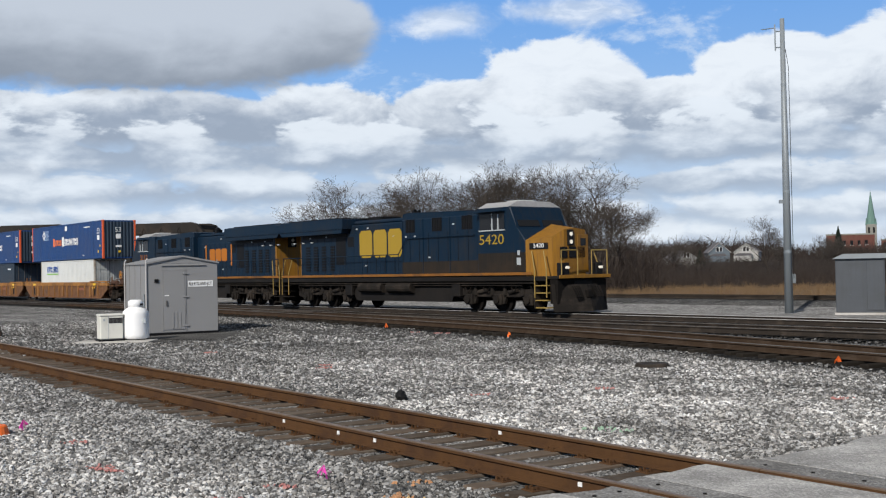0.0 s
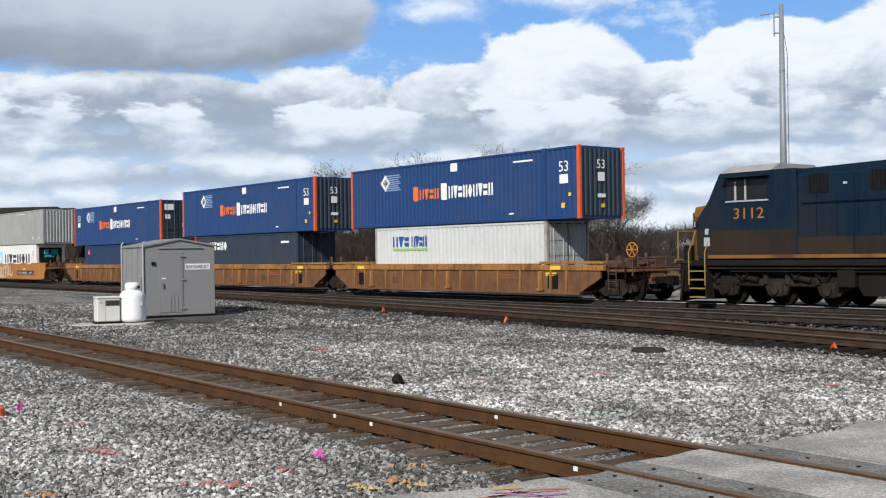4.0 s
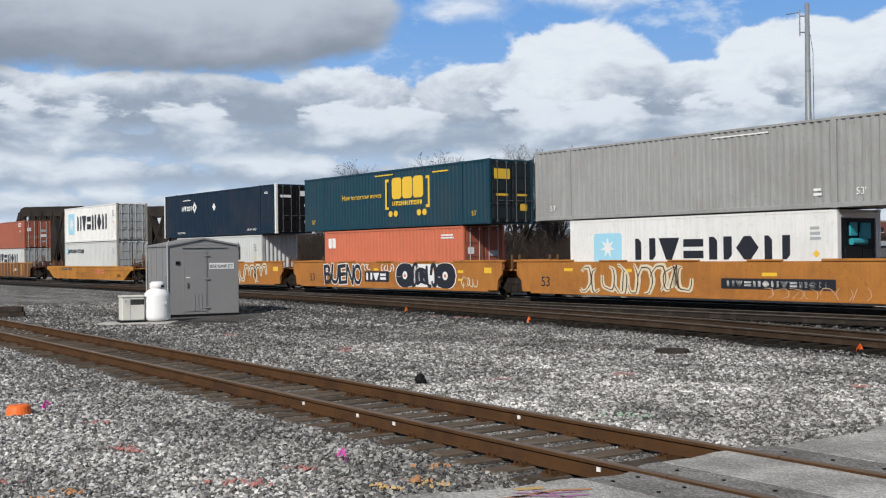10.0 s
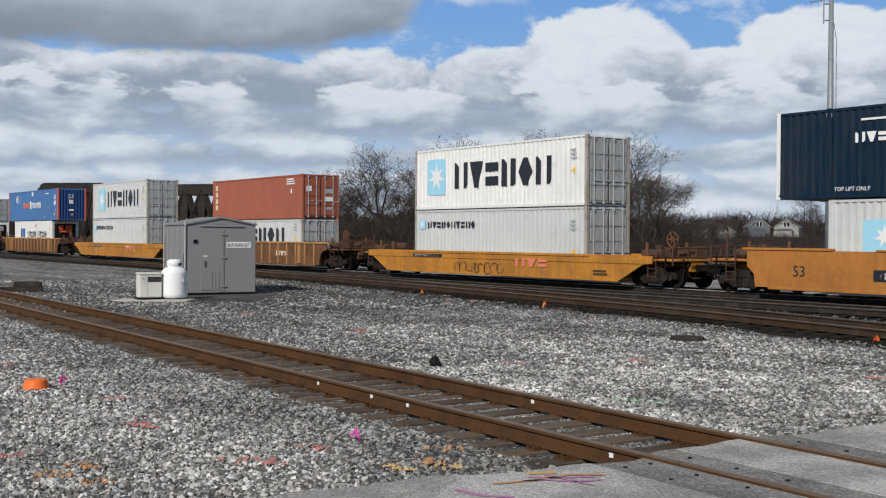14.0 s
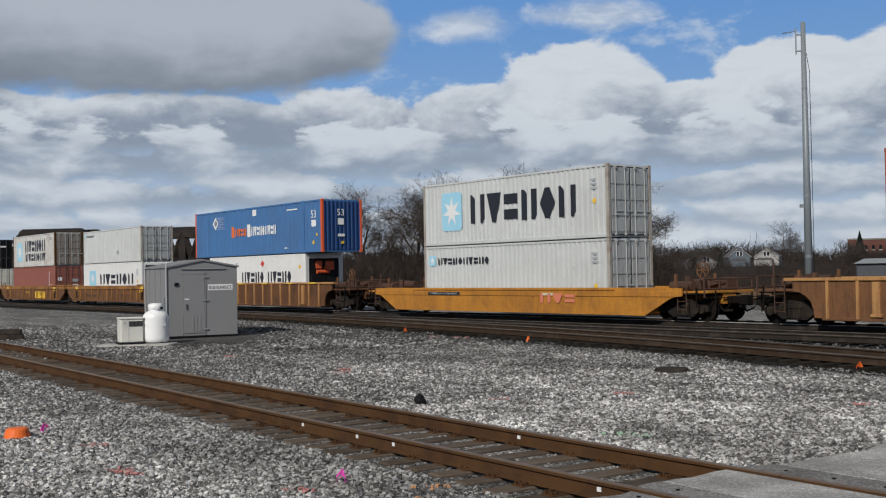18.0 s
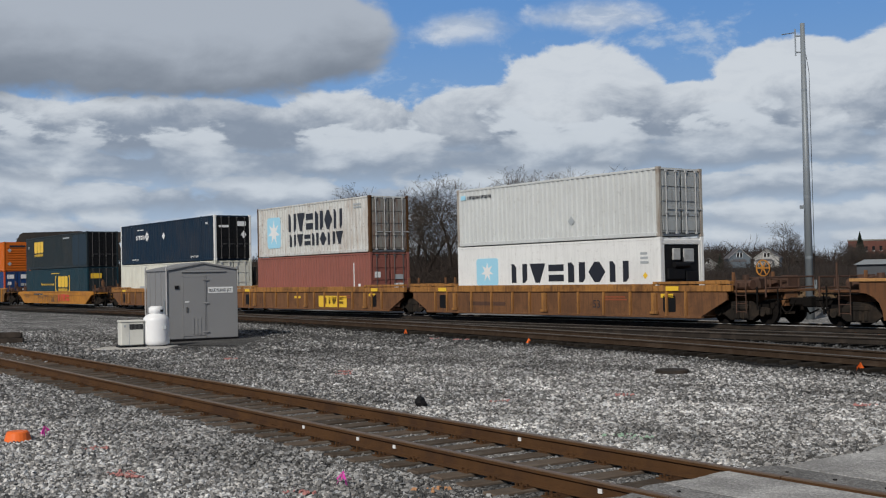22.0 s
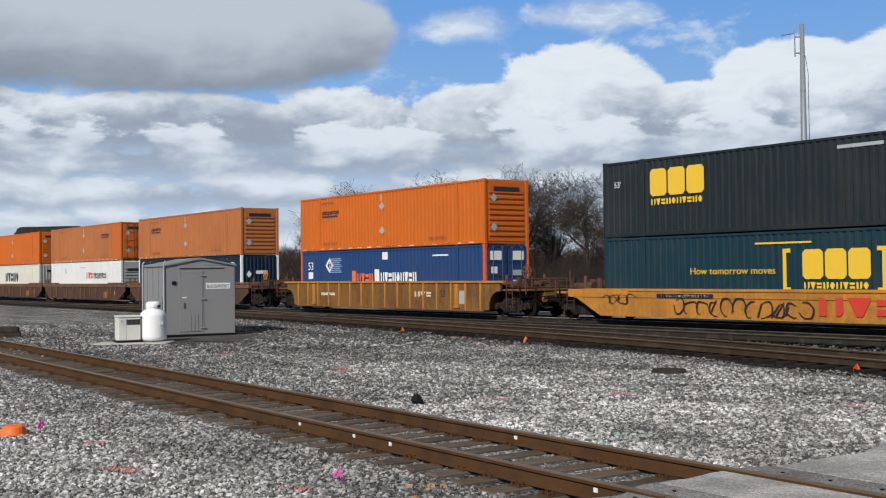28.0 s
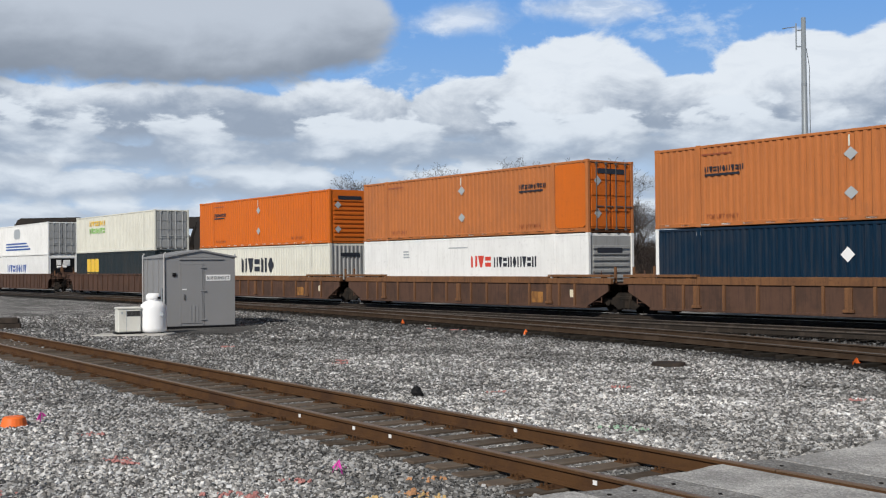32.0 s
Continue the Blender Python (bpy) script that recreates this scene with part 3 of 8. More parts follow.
def track(name, pts, label, rail_mat, head_mat, spacing=0.53, singles=0, plates=0, wood="tie_soot"):
    root = new(name)
    for y in (-0.7535, 0.7535):
        bm = bmesh.new()
        rail_mesh(bm, pts, y)
        r = part("rail", bm, rail_mat, root)
        bm = bmesh.new()
        rail_top(bm, pts, y)
        part("running_surface", bm, head_mat, r, "worn running surface with painted lit edges")
    # ties along the way
    rnd = random.Random(len(pts) + int(pts[0].x))
    tie, plate_me = None, None
    rest = bmesh.new()
    total = 0
    for a, b in zip(pts, pts[1:]):
        d = b - a
        n = max(1, int(d.length / spacing))
        for i in range(n):
            p = a + d * ((i + 0.5) / n)
            m = pose(p.x, p.y, p.z, 0, rnd.uniform(-0.8, 0.8), math.degrees(math.atan2(d.y, d.x)) + rnd.uniform(-2.6, 2.6)) @ Matrix.Translation((rnd.uniform(-0.05, 0.05), rnd.uniform(-0.13, 0.13), rnd.uniform(-0.012, 0.0)))
            if total < singles:
                if tie is None:
                    bm = bmesh.new(); tie_mesh(bm); tie = solid("tie", bm, M[wood])
                    bm = bmesh.new(); plate_mesh(bm); plate_me = solid("tie_plate", bm, M["rust"])
                t = new("tie", tie); t.parent = root; t.matrix_basis = m
                if total < plates:
                    for y in (-0.7535, 0.7535):
                        q = new("tie_plate", plate_me); q.parent = t; q.location = (0, y, 0)
            else:
                vs = [m @ Vector(c) for c in ((-0.115, -1.3, -0.178), (0.115, -1.3, -0.178), (0.115, 1.3, -0.178), (-0.115, 1.3, -0.178), (-0.115, -1.3, -0.3), (0.115, -1.3, -0.3))]
                q = [rest.verts.new(v) for v in vs]
                rest.faces.new(q[:4]); rest.faces.new((q[0], q[4], q[5], q[1]))
            total += 1
    if len(rest.verts):
        tagged(part("far_ties", rest, M[wood], root), kind="stuff")
    else:
        rest.free()
    return tagged(root, label, "railway track", kind="structure")


def near_pt(a, c, z=0.0):
    p = NEAR_DIR * a + NEAR_OFF * c
    return Vector((p.x, p.y, z))


near_track = track("track_near", [near_pt(a, NEAR_LAT) for a in (7.0, 20, 40, 70, 150)], "rusty rails spiked to weathered wooden ties", M["rust"], M["railtop"], 0.53, 110, 70, "tie")
road_rails = new("track_in_road")
for y in (-0.7535, 0.7535):
    bm = bmesh.new()
    rail_mesh(bm, [near_pt(-40, NEAR_LAT), near_pt(6.99, NEAR_LAT)], y)
    r = part("rail", bm, M["rust"], road_rails)
    bm = bmesh.new()
    rail_top(bm, [near_pt(-40, NEAR_LAT), near_pt(6.99, NEAR_LAT)], y)
    part("running_surface", bm, M["railtop"], r)
tagged(road_rails, "rails laid flush in the road crossing", "railway track", kind="structure")
track("track_main", [spot(s, LAT, RISE) for s in (120, 20, -60, -140, -420)], "dark rails on sooty wooden ties under the train", M["rail_dark"], M["rail_bright"], 0.6)
track("track_second", [spot(s, 27.9, RISE - 0.02) for s in (120, 20, -60, -140, -420)], "dark rails on sooty wooden ties", M["rail_dark"], M["rail_shine"], 0.6)
track("track_siding", [spot(s, lat, RISE + 0.02 - max(0.0, 23 - lat) * 0.02) for s, lat in SIDING], "brown rails curving off on wooden ties", M["rail_brown"], M["rail_shine"], 0.56, 150, 60)
track("track_far", [spot(s, 48.8, 0.30) for s in (200, 20, -60, -140, -420)], "dark rails of the far track", M["rail_dark"], M["rail_dark"], 0.6)

# white tags on the rail webs
for a, c in ((13.95, 0), (11.57, 0), (7.9, 0), (12.45, 0), (11.02, 1), (7.7, 1)):
    t = boxes("rail_tag", [(-0.028, 0.028, -0.004, 0.004, -0.022, 0.022)], M["white_mark"])
    p = near_pt(a, NEAR_LAT + (0.7535 if c else -0.7535) - 0.019, -0.085)
    t.matrix_world = pose(p.x, p.y, p.z, 0, 0, math.degrees(math.atan2(NEAR_DIR.y, NEAR_DIR.x)))
    tagged(t, "small white tag stuck to a rusty rail", "tag", "tags on the rails")

# ---- road crossing ----
M["asphalt"] = bpy.data.materials.new("worn_pale_asphalt")
gravel_nodes(M["asphalt"], 0.36, 0.56, 42.0, False, 0.8, 0.35)
M["plank"] = bpy.data.materials.new("oily_crossing_asphalt")
gravel_nodes(M["plank"], 0.20, 0.34, 36.0, False, 0.75, 0.35)
road = new("road")


def slab(c0, c1, mat, name, edge_seed, top=-0.012):
    """A strip of paving across the road, with a ragged outer edge."""
    rnd = random.Random(edge_seed)
    n = max(2, int((c1 - c0) / 0.18))
    vs, fs = [], []
    for i in range(n + 1):
        c = c0 + (c1 - c0) * i / n
        e = ROAD_EDGE + 0.10 * math.sin(c * 1.7) + 0.05 * math.sin(c * 5.1 + 1) + rnd.uniform(-0.03, 0.03)
        if c < 6.6:
            e += (6.6 - c) * 0.09
        for a, z in ((-9.0, top), (e - 0.12, top), (e, top - 0.05), (e + 0.06, top - 0.3)):
            vs.append(near_pt(a, c, z))
    for i in range(n):
        for j in range(3):
            fs.append((i * 4 + j, i * 4 + j + 1, i * 4 + j + 5, i * 4 + j + 4))
    for i in (0, n):
        fs.append([i * 4 + j for j in range(4)])
    ob = raw(name, vs, fs, mat, road)
    return ob


slab(-30, 6.52, M["asphalt"], "pavement_slab", 1)
slab(6.54, 7.12, M["plank"], "crossing_panel", 2, -0.02)
slab(7.29, 7.66, M["plank"], "crossing_panel", 6, -0.02)
slab(7.68, 8.61, M["asphalt"], "gauge_panel", 3, -0.02)
slab(8.76, 9.22, M["plank"], "crossing_panel", 5, -0.02)
slab(9.24, 45, M["asphalt"], "pavement_slab", 4)
for c in (6.68, 6.98, 7.47, 8.98):       # bolt heads in the panels, some of them lost
    for i in range(16):
        if (i * 7 + int(c * 10)) % 5:
            p = near_pt(ROAD_EDGE - 0.45 - i * 0.55, c, -0.017)
            bm = bmesh.new(); rod(bm, (0, 0, -0.01), (0, 0, 0.006), 0.02, 7)
            part("bolt_head", bm, M["grime"], road).location = p
tagged(road, "worn pale asphalt road over the track", "road", kind="structure")

# sprayed utility marks on road and stones
for _n, _c in dict(spray_red=(0.42, 0.19, 0.175), spray_orange=(0.44, 0.235, 0.12), spray_green=(0.28, 0.42, 0.31), spray_purple=(0.42, 0.20, 0.38), spray_gold=(0.52, 0.36, 0.16)).items():
    M[_n] = glossy(_n + "_paint", _c, 0.8)
SPRAY = [("spray_red", [(-3.69, 12.79), (-3.44, 12.59), (-4.56, 14.77), (-2.09, 10.74), (-1.8, 10.68), (-1.46, 11.38), (-7.52, 18.45), (3.21, 19.82), (-2.24, 26.03), (-5.82, 30.94), (6.67, 17.6), (1.02, 19.23), (-4.3, 10.9), (0.55, 37.0), (0.85, 36.9), (2.05, 36.9), (2.35, 36.8), (-0.25, 37.8), (-2.23, 25.29)]),
         ("spray_orange", [(-0.12, 11.4), (-0.28, 10.75), (-3.51, 10.39), (-3.15, 9.75), (-3.65, 10.03)]), ("spray_gold", [(-0.48, 10.45), (-0.1, 10.55)]), ("spray_green", [(2.6, 14.7), (2.34, 14.91)])]
for kind, places in SPRAY:
    for i, (x, y) in enumerate(places):
        def blot(u, w, x=x, y=y):
            r, a = np.sqrt(u), w * 6.283
            return x + 0.2 * r * np.cos(a), y + 0.14 * r * np.sin(a)
        g = stones("sprayed_stones", 14, blot, (0.012, 0.028), 100 + i + len(kind), "stones sprayed with bright marking paint", 0.025, M[kind])


def stroke(pts, w, mat):
    bm = bmesh.new()
    prev = None
    for i, p in enumerate(pts):
        d = (Vector(pts[min(i + 1, len(pts) - 1)]) - Vector(pts[max(i - 1, 0)])).normalized()
        n = Vector((-d.y, d.x)) * w
        q = [bm.verts.new((p[0] + k * n.x, p[1] + k * n.y, 0)) for k in (-1, 1)]
        if prev:
            bm.faces.new((prev[0], prev[1], q[1], q[0]))
        prev = q
    ob = part("painted_line", bm, M[mat])
    ob.location.z = -0.006
    tagged(ob, "sprayed utility line on the pale asphalt", "paint mark", "utility paint marks")


stroke([(0.55, 9.08), (0.75, 9.12), (0.95, 9.07), (1.2, 9.14)], 0.025, "spray_purple")
stroke([(0.6, 9.22), (0.85, 9.20), (1.15, 9.26)], 0.02, "spray_purple")
stroke([(0.75, 9.32), (1.0, 9.05), (1.1, 8.95)], 0.015, "spray_purple")
stroke([(0.0, 8.75), (0.2, 8.55), (0.45, 8.5)], 0.03, "spray_purple")
stroke([(0.3, 8.95), (0.65, 9.1), (0.95, 9.32)], 0.025, "spray_orange")
stroke([(0.95, 9.32), (1.25, 9.34)], 0.03, "spray_orange")
stroke([(0.6, 9.36), (0.85, 9.42)], 0.05, "spray_gold")

# ---- the train ----
MOVERS = []      # thing, place along the train, height, turn
ROLLERS = []     # wheelset, its place in the truck, radius, way
CACHE = {}


def shared(key, make, mat):
    """One mesh for alike pieces of one material."""
    if (key, mat.name) not in CACHE:
        bm = bmesh.new()
        make(bm)
        CACHE[(key, mat.name)] = solid(key[0], bm, mat)
    return CACHE[(key, mat.name)]


def child(name, mesh, parent, at=(0, 0, 0), rz=0.0, label=""):
    ob = new(name, mesh)
    ob.parent = parent
    ob.location, ob.rotation_euler = at, (0, 0, rz)
    return tagged(ob, label)


def plate(bm, outline, y, t=0.006):
    """A flat marking: an outline in x, z standing proud of a side that faces -y."""
    prism(bm, outline, y - t, y)


def lettering(text, x, z, h, mat, parent, y, label="", turn=0.0, wide=None, depth=0.003):
    """Raised writing in the built-in font on a face that looks along -y (turn 0) or +x (turn 90)."""
    key = ("writing", text, round(h, 3), wide)
    if (key, mat.name) not in CACHE:
        cu = bpy.data.curves.new("writing", "FONT")
        cu.body, cu.size, cu.extrude, cu.align_x = text, h * 1.42, depth, "CENTER"
        tmp = bpy.data.objects.new("writing", cu)
        me = bpy.data.meshes.new_from_object(tmp)
        bpy.data.objects.remove(tmp)
        bpy.data.curves.remove(cu)
        if wide:
            xs = [v.co.x for v in me.vertices]
            me.transform(Matrix.Diagonal((wide / (max(xs) - min(xs)), 1, 1, 1)))
        me.materials.clear()
        me.materials.append(mat)
        CACHE[(key, mat.name)] = me
    ob = new("writing", CACHE[(key, mat.name)])
    ob.parent = parent
    ob.matrix_basis = (pose(x, y, z, 90, 0, 0) if not turn else pose(y, x, z, 90, 0, 90))
    return tagged(ob, label)


def star(cx, cz, r0, r1, n=7):
    return [(cx + (r0 if i % 2 == 0 else r1) * math.sin(math.pi * i / n), cz + (r0 if i % 2 == 0 else r1) * math.cos(math.pi * i / n)) for i in range(2 * n)]


def rounded(x0, x1, z0, z1, r):
    pts = []
    for cx, cz, a0 in ((x1 - r, z1 - r, 0), (x0 + r, z1 - r, 90), (x0 + r, z0 + r, 180), (x1 - r, z0 + r, 270)):
        for k in range(4):
            a = radians(a0 + 30 * k)
            pts.append((cx + r * math.cos(a), cz + r * math.sin(a)))
    return pts


def marking(root, y, kind, x0, x1, z0, z1, mat, n=1, name="marking", label=""):
    cx, cz = (x0 + x1) / 2, (z0 + z1) / 2
    if kind == "bars":      # a row of plain geometric shapes, one for each sign of a name
        p = (x1 - x0) / n
        bm, ob = None, None
        for i in range(n):
            w = p * (0.86, 0.84, 0.78, 0.84, 0.80)[i % 5] if n > 2 else p * 0.84
            a, b = x0 + p * i, x0 + p * i + w
            c = min(w, z1 - z0) * 0.18
            bm = bm or bmesh.new()
            h, kind_of = z1 - z0, (i % 5 if n > 2 else 5)
            if kind_of in (0, 3):   # two upright posts
                t = w * (0.36 if kind_of else 0.30)
                plate(bm, [(a, z0), (a + t, z0), (a + t, z1 - c), (a + t - c, z1), (a, z1)], y)
                plate(bm, [(b - t, z0), (b - c, z0), (b, z0 + c), (b, z1), (b - t, z1)], y)
            elif kind_of == 1:      # wedge on its point
                plate(bm, [(a + w * 0.36, z0), (a + w * 0.64, z0), (b, z1), (a, z1)], y)
            elif kind_of == 2:      # two level bars
                for f in (0.06, 0.58):
                    plate(bm, [(a, z0 + f * h), (b, z0 + f * h), (b, z0 + (f + 0.34) * h), (a, z0 + (f + 0.34) * h)], y)
            elif kind_of == 4:      # lozenge
                plate(bm, [(a, z0 + 0.5 * h), (a + w * 0.35, z0), (a + w * 0.65, z0), (b, z0 + 0.5 * h), (a + w * 0.65, z1), (a + w * 0.35, z1)], y)
            else:
                plate(bm, [(a + c, z0), (b, z0), (b, z1 - c), (b - c, z1), (a, z1), (a, z0 + c)], y)
            if n <= 7 and z1 - z0 > 0.3:
                ob, bm = part("name_block", bm, M[mat], root), None
        if bm:
            ob = part(name, bm, M[mat], root, label)
            if n > 1:
                tagged(ob, kind="stuff")
        return ob
    if kind == "emblem":  # three heavy chamfered blocks
        w = (x1 - x0) / 3
        for i in range(3):
            bm = bmesh.new()
            a, b, c = x0 + w * i, x0 + w * i + w * 0.92, w * 0.13
            plate(bm, [(a + c, z0), (b - c, z0), (b, z0 + c), (b, z1 - c), (b - c, z1), (a + c, z1), (a, z1 - c), (a, z0 + c)], y)
            ob = part("emblem_block", bm, M[mat], root)
        return ob
    bm = bmesh.new()
    if kind == "lines":   # writing too small to read
        for i in range(n):
            z = z0 + (z1 - z0) * (i + 0.15) / n
            plate(bm, [(x0, z), (x1 - 0.07 * (i % 3) * (x1 - x0), z), (x1 - 0.07 * (i % 3) * (x1 - x0), z + 0.55 * (z1 - z0) / n), (x0, z + 0.55 * (z1 - z0) / n)], y)
    elif kind == "diamond":
        plate(bm, [(cx, z0), (x1, cz), (cx, z1), (x0, cz)], y)
    elif kind == "hex":
        d = (x1 - x0) * 0.25
        plate(bm, [(x0 + d, z0), (x1 - d, z0), (x1, cz), (x1 - d, z1), (x0 + d, z1), (x0, cz)], y)
    elif kind == "star":
        plate(bm, star(cx, cz, (z1 - z0) * 0.42, (z1 - z0) * 0.17), y - 0.006)
    elif kind == "bracket_l":
        t = (x1 - x0) * 0.45
        plate(bm, [(x0, z0), (x1, z0), (x1, z0 + t), (x0 + t, z0 + t), (x0 + t, z1 - t), (x1, z1 - t), (x1, z1), (x0, z1)], y)
    elif kind == "bracket_r":
        t = (x1 - x0) * 0.45
        plate(bm, [(x1, z0), (x1, z1), (x0, z1), (x0, z1 - t), (x1 - t, z1 - t), (x1 - t, z0 + t), (x0, z0 + t), (x0, z0)], y)
    else:
        plate(bm, rounded(x0, x1, z0, z1, min(x1 - x0, z1 - z0) * (0.12 if kind == "rect" else 0.5)), y)
    ob = part(name, bm, M[mat], root, label)
    return tagged(ob, kind="stuff") if kind == "lines" and n > 1 else ob


def corrugated(bm, length, z0, z1, y, depth, pitch):
    """Pressed steel side: flat crests at y, hollows depth behind them (towards +y)."""
    n = max(4, int(length / pitch))
    p = length / n
    xs = [(-length / 2, 0)]
    for i in range(n):
        a = -length / 2 + i * p
        xs += [(a + p * 0.34, 0), (a + p * 0.5, depth), (a + p * 0.84, depth), (a + p, 0)]
    lo = [bm.verts.new((x, y + d, z0)) for x, d in xs]
    hi = [bm.verts.new((x, y + d, z1)) for x, d in xs]
    for i in range(len(xs) - 1):
        bm.faces.new((lo[i], lo[i + 1], hi[i + 1], hi[i]))


def roof_sheet(bm, hl, hw, height):
    """Pressed roof sheet with shallow cross ribs."""
    p = 2 * hl / 24
    o = [(-hl, height - 0.06)]
    for i in range(24):
        a = -hl + i * p
        o += [(a, height - 0.018), (a + 0.8 * p, height - 0.018), (a + 0.84 * p, height - 0.04), (a + 0.96 * p, height - 0.04)]
    o += [(hl, height - 0.018), (hl, height - 0.06)]
    prism(bm, o[::-1], -hw, hw)


def container(s, z, length, height, paint, label, end="doors", marks=(), post=None, smooth=False, end_paint=None, group="containers on the train"):
    root = new("shipping_container")
    big = length > 14
    hw, hl = (1.295 if big else 1.219), length / 2
    mp, mpost = M[paint], M[post or paint]
    dim = (length, height, hw)
    child("core", shared(("core", *dim), lambda bm: box(bm, -hl + 0.08, hl - 0.08, -hw + 0.07, hw - 0.07, 0.02, height - 0.05), mp), root)
    pitch, depth = (0.45, 0.02) if smooth else (0.285, 0.045)
    for k, rz in ((0, 0.0), (1, math.pi)):
        if smooth:
            me = shared(("side_panel", *dim, 1), lambda bm: box(bm, -hl + 0.14, hl - 0.14, -hw + 0.01, -hw + 0.05, 0.15, height - 0.10), mp)
        else:
            me = shared(("side_panel", *dim, 0), lambda bm: corrugated(bm, length - 0.28, 0.15, height - 0.10, -hw + 0.01, depth, pitch), mp)
        child("side_panel", me, root, rz=rz)
        child("top_rail", shared(("top_rail", *dim), lambda bm: box(bm, -hl + 0.1, hl - 0.1, -hw, -hw + 0.07, height - 0.11, height - 0.02, 0.01), mp), root, rz=rz)
        child("bottom_rail", shared(("bottom_rail", *dim), lambda bm: box(bm, -hl + 0.1, hl - 0.1, -hw, -hw + 0.09, 0.02, 0.17, 0.01), mp), root, rz=rz)
        if big:
            for x in (-6.05, 6.05):
                child("support_post", shared(("support_post", height), lambda bm: box(bm, -0.10, 0.10, -1.302, -1.2, 0, height, 0.015), mp), root, (x, 0, 0), rz)
    child("roof", shared(("roof", *dim), lambda bm: roof_sheet(bm, hl - 0.1, hw - 0.05, height), mp), root)
    for sx in (-1, 1):
        for sy in (-1, 1):
            child("corner_post", shared(("corner_post", height), lambda bm: box(bm, -0.08, 0.08, -0.07, 0.07, 0.1, height - 0.1, 0.012), mpost), root, (sx * (hl - 0.08), sy * (hw - 0.07), 0))
            for zz in (0.06, height - 0.06):
                child("corner_casting", shared(("corner_casting",), lambda bm: box(bm, -0.09, 0.09, -0.082, 0.082, -0.06, 0.06, 0.012), mpost), root, (sx * (hl - 0.085), sy * (hw - 0.076), zz))
    # end_paint is mostly darker than the sides: end-face shade put into the colour
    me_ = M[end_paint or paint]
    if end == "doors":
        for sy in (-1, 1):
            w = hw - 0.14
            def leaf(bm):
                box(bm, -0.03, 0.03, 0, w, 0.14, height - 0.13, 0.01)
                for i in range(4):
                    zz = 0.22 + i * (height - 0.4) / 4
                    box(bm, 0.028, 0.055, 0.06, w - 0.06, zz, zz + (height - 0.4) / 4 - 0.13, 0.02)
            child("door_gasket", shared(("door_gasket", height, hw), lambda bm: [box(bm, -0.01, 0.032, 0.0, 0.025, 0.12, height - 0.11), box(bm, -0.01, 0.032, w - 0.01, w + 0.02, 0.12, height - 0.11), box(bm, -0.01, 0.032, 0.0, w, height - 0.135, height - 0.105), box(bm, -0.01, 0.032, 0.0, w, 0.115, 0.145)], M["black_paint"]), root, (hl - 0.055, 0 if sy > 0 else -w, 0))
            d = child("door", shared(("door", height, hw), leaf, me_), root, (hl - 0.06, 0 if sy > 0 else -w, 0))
            for yy in (0.28, 0.82):
                def bar(bm):
                    rod(bm, (0, 0, 0.10), (0, 0, height - 0.10), 0.021, 6)
                    for zz in (0.14, 0.9, height - 0.14):
                        box(bm, -0.03, 0.03, -0.05, 0.05, zz - 0.04, zz + 0.04)
                    box(bm, 0.01, 0.03, -0.02, 0.38, 1.02, 1.06)
                child("locking_bar", shared(("locking_bar", height), bar, M["bar_steel" if (end_paint or paint) in ("door_grey", "silver", "rusty_door", "cream", "red_oxide") else "bar_dull"]), d, (0.065, yy if sy > 0 else w - yy, 0))
    elif end == "ribbed":
        def front(bm):
            box(bm, -0.03, 0.0, -hw + 0.14, hw - 0.14, 0.12, height - 0.12)
        wall = child("end_wall", shared(("end_wall", height, hw), front, me_), root, (hl - 0.05, 0, 0))
        for i in range(9):
            child("rib", shared(("end_rib", hw), lambda bm: box(bm, 0.0, 0.05, -hw + 0.3, hw - 0.3, 0, 0.13, 0.012), me_), wall, (0, 0, 0.35 + i * (height - 0.75) / 9))
    elif end == "reefer":
        child("end_frame", shared(("end_frame", height, hw), lambda bm: [box(bm, -0.05, 0.05, -hw + 0.12, hw - 0.12, height - 0.28, height - 0.1, 0.02), box(bm, -0.02, 0.05, -hw + 0.12, -hw + 0.24, 0.1, height - 0.28), box(bm, -0.02, 0.05, hw - 0.24, hw - 0.12, 0.1, height - 0.28)], mp), root, (hl - 0.07, 0, 0))
        u = child("cooling_unit", shared(("cooling_unit", hw), lambda bm: [box(bm, -0.06, 0.0, -hw + 0.25, hw - 0.25, 0.15, height - 0.29, 0.01), box(bm, 0.0, 0.10, -0.85, 0.1, 1.3, 1.72, 0.03), box(bm, 0.0, 0.07, 0.2, 0.85, 1.2, 1.6, 0.02), box(bm, 0.0, 0.08, -0.8, 0.8, 0.3, 1.1, 0.02)], M["black_paint"]), root, (hl - 0.06, 0, 0))
        def fan_grille(bm):
            box(bm, 0, 0.05, -0.3, 0.3, -0.26, 0.26, 0.03)
            for i in range(5):
                box(bm, 0.045, 0.065, -0.26, 0.26, -0.22 + i * 0.1, -0.18 + i * 0.1)
        child("fan_grille", shared(("fan_grille",), fan_grille, M["bar_steel"] if end_paint == "black_paint" else me_), u, (0.02, 0.35, 2.2))
        child("control_box", shared(("control_box",), lambda bm: box(bm, 0, 0.08, -0.2, 0.2, -0.22, 0.22, 0.02), me_ if end_paint != "black_paint" else M["bar_steel"]), u, (0.02, -0.35, 2.25))
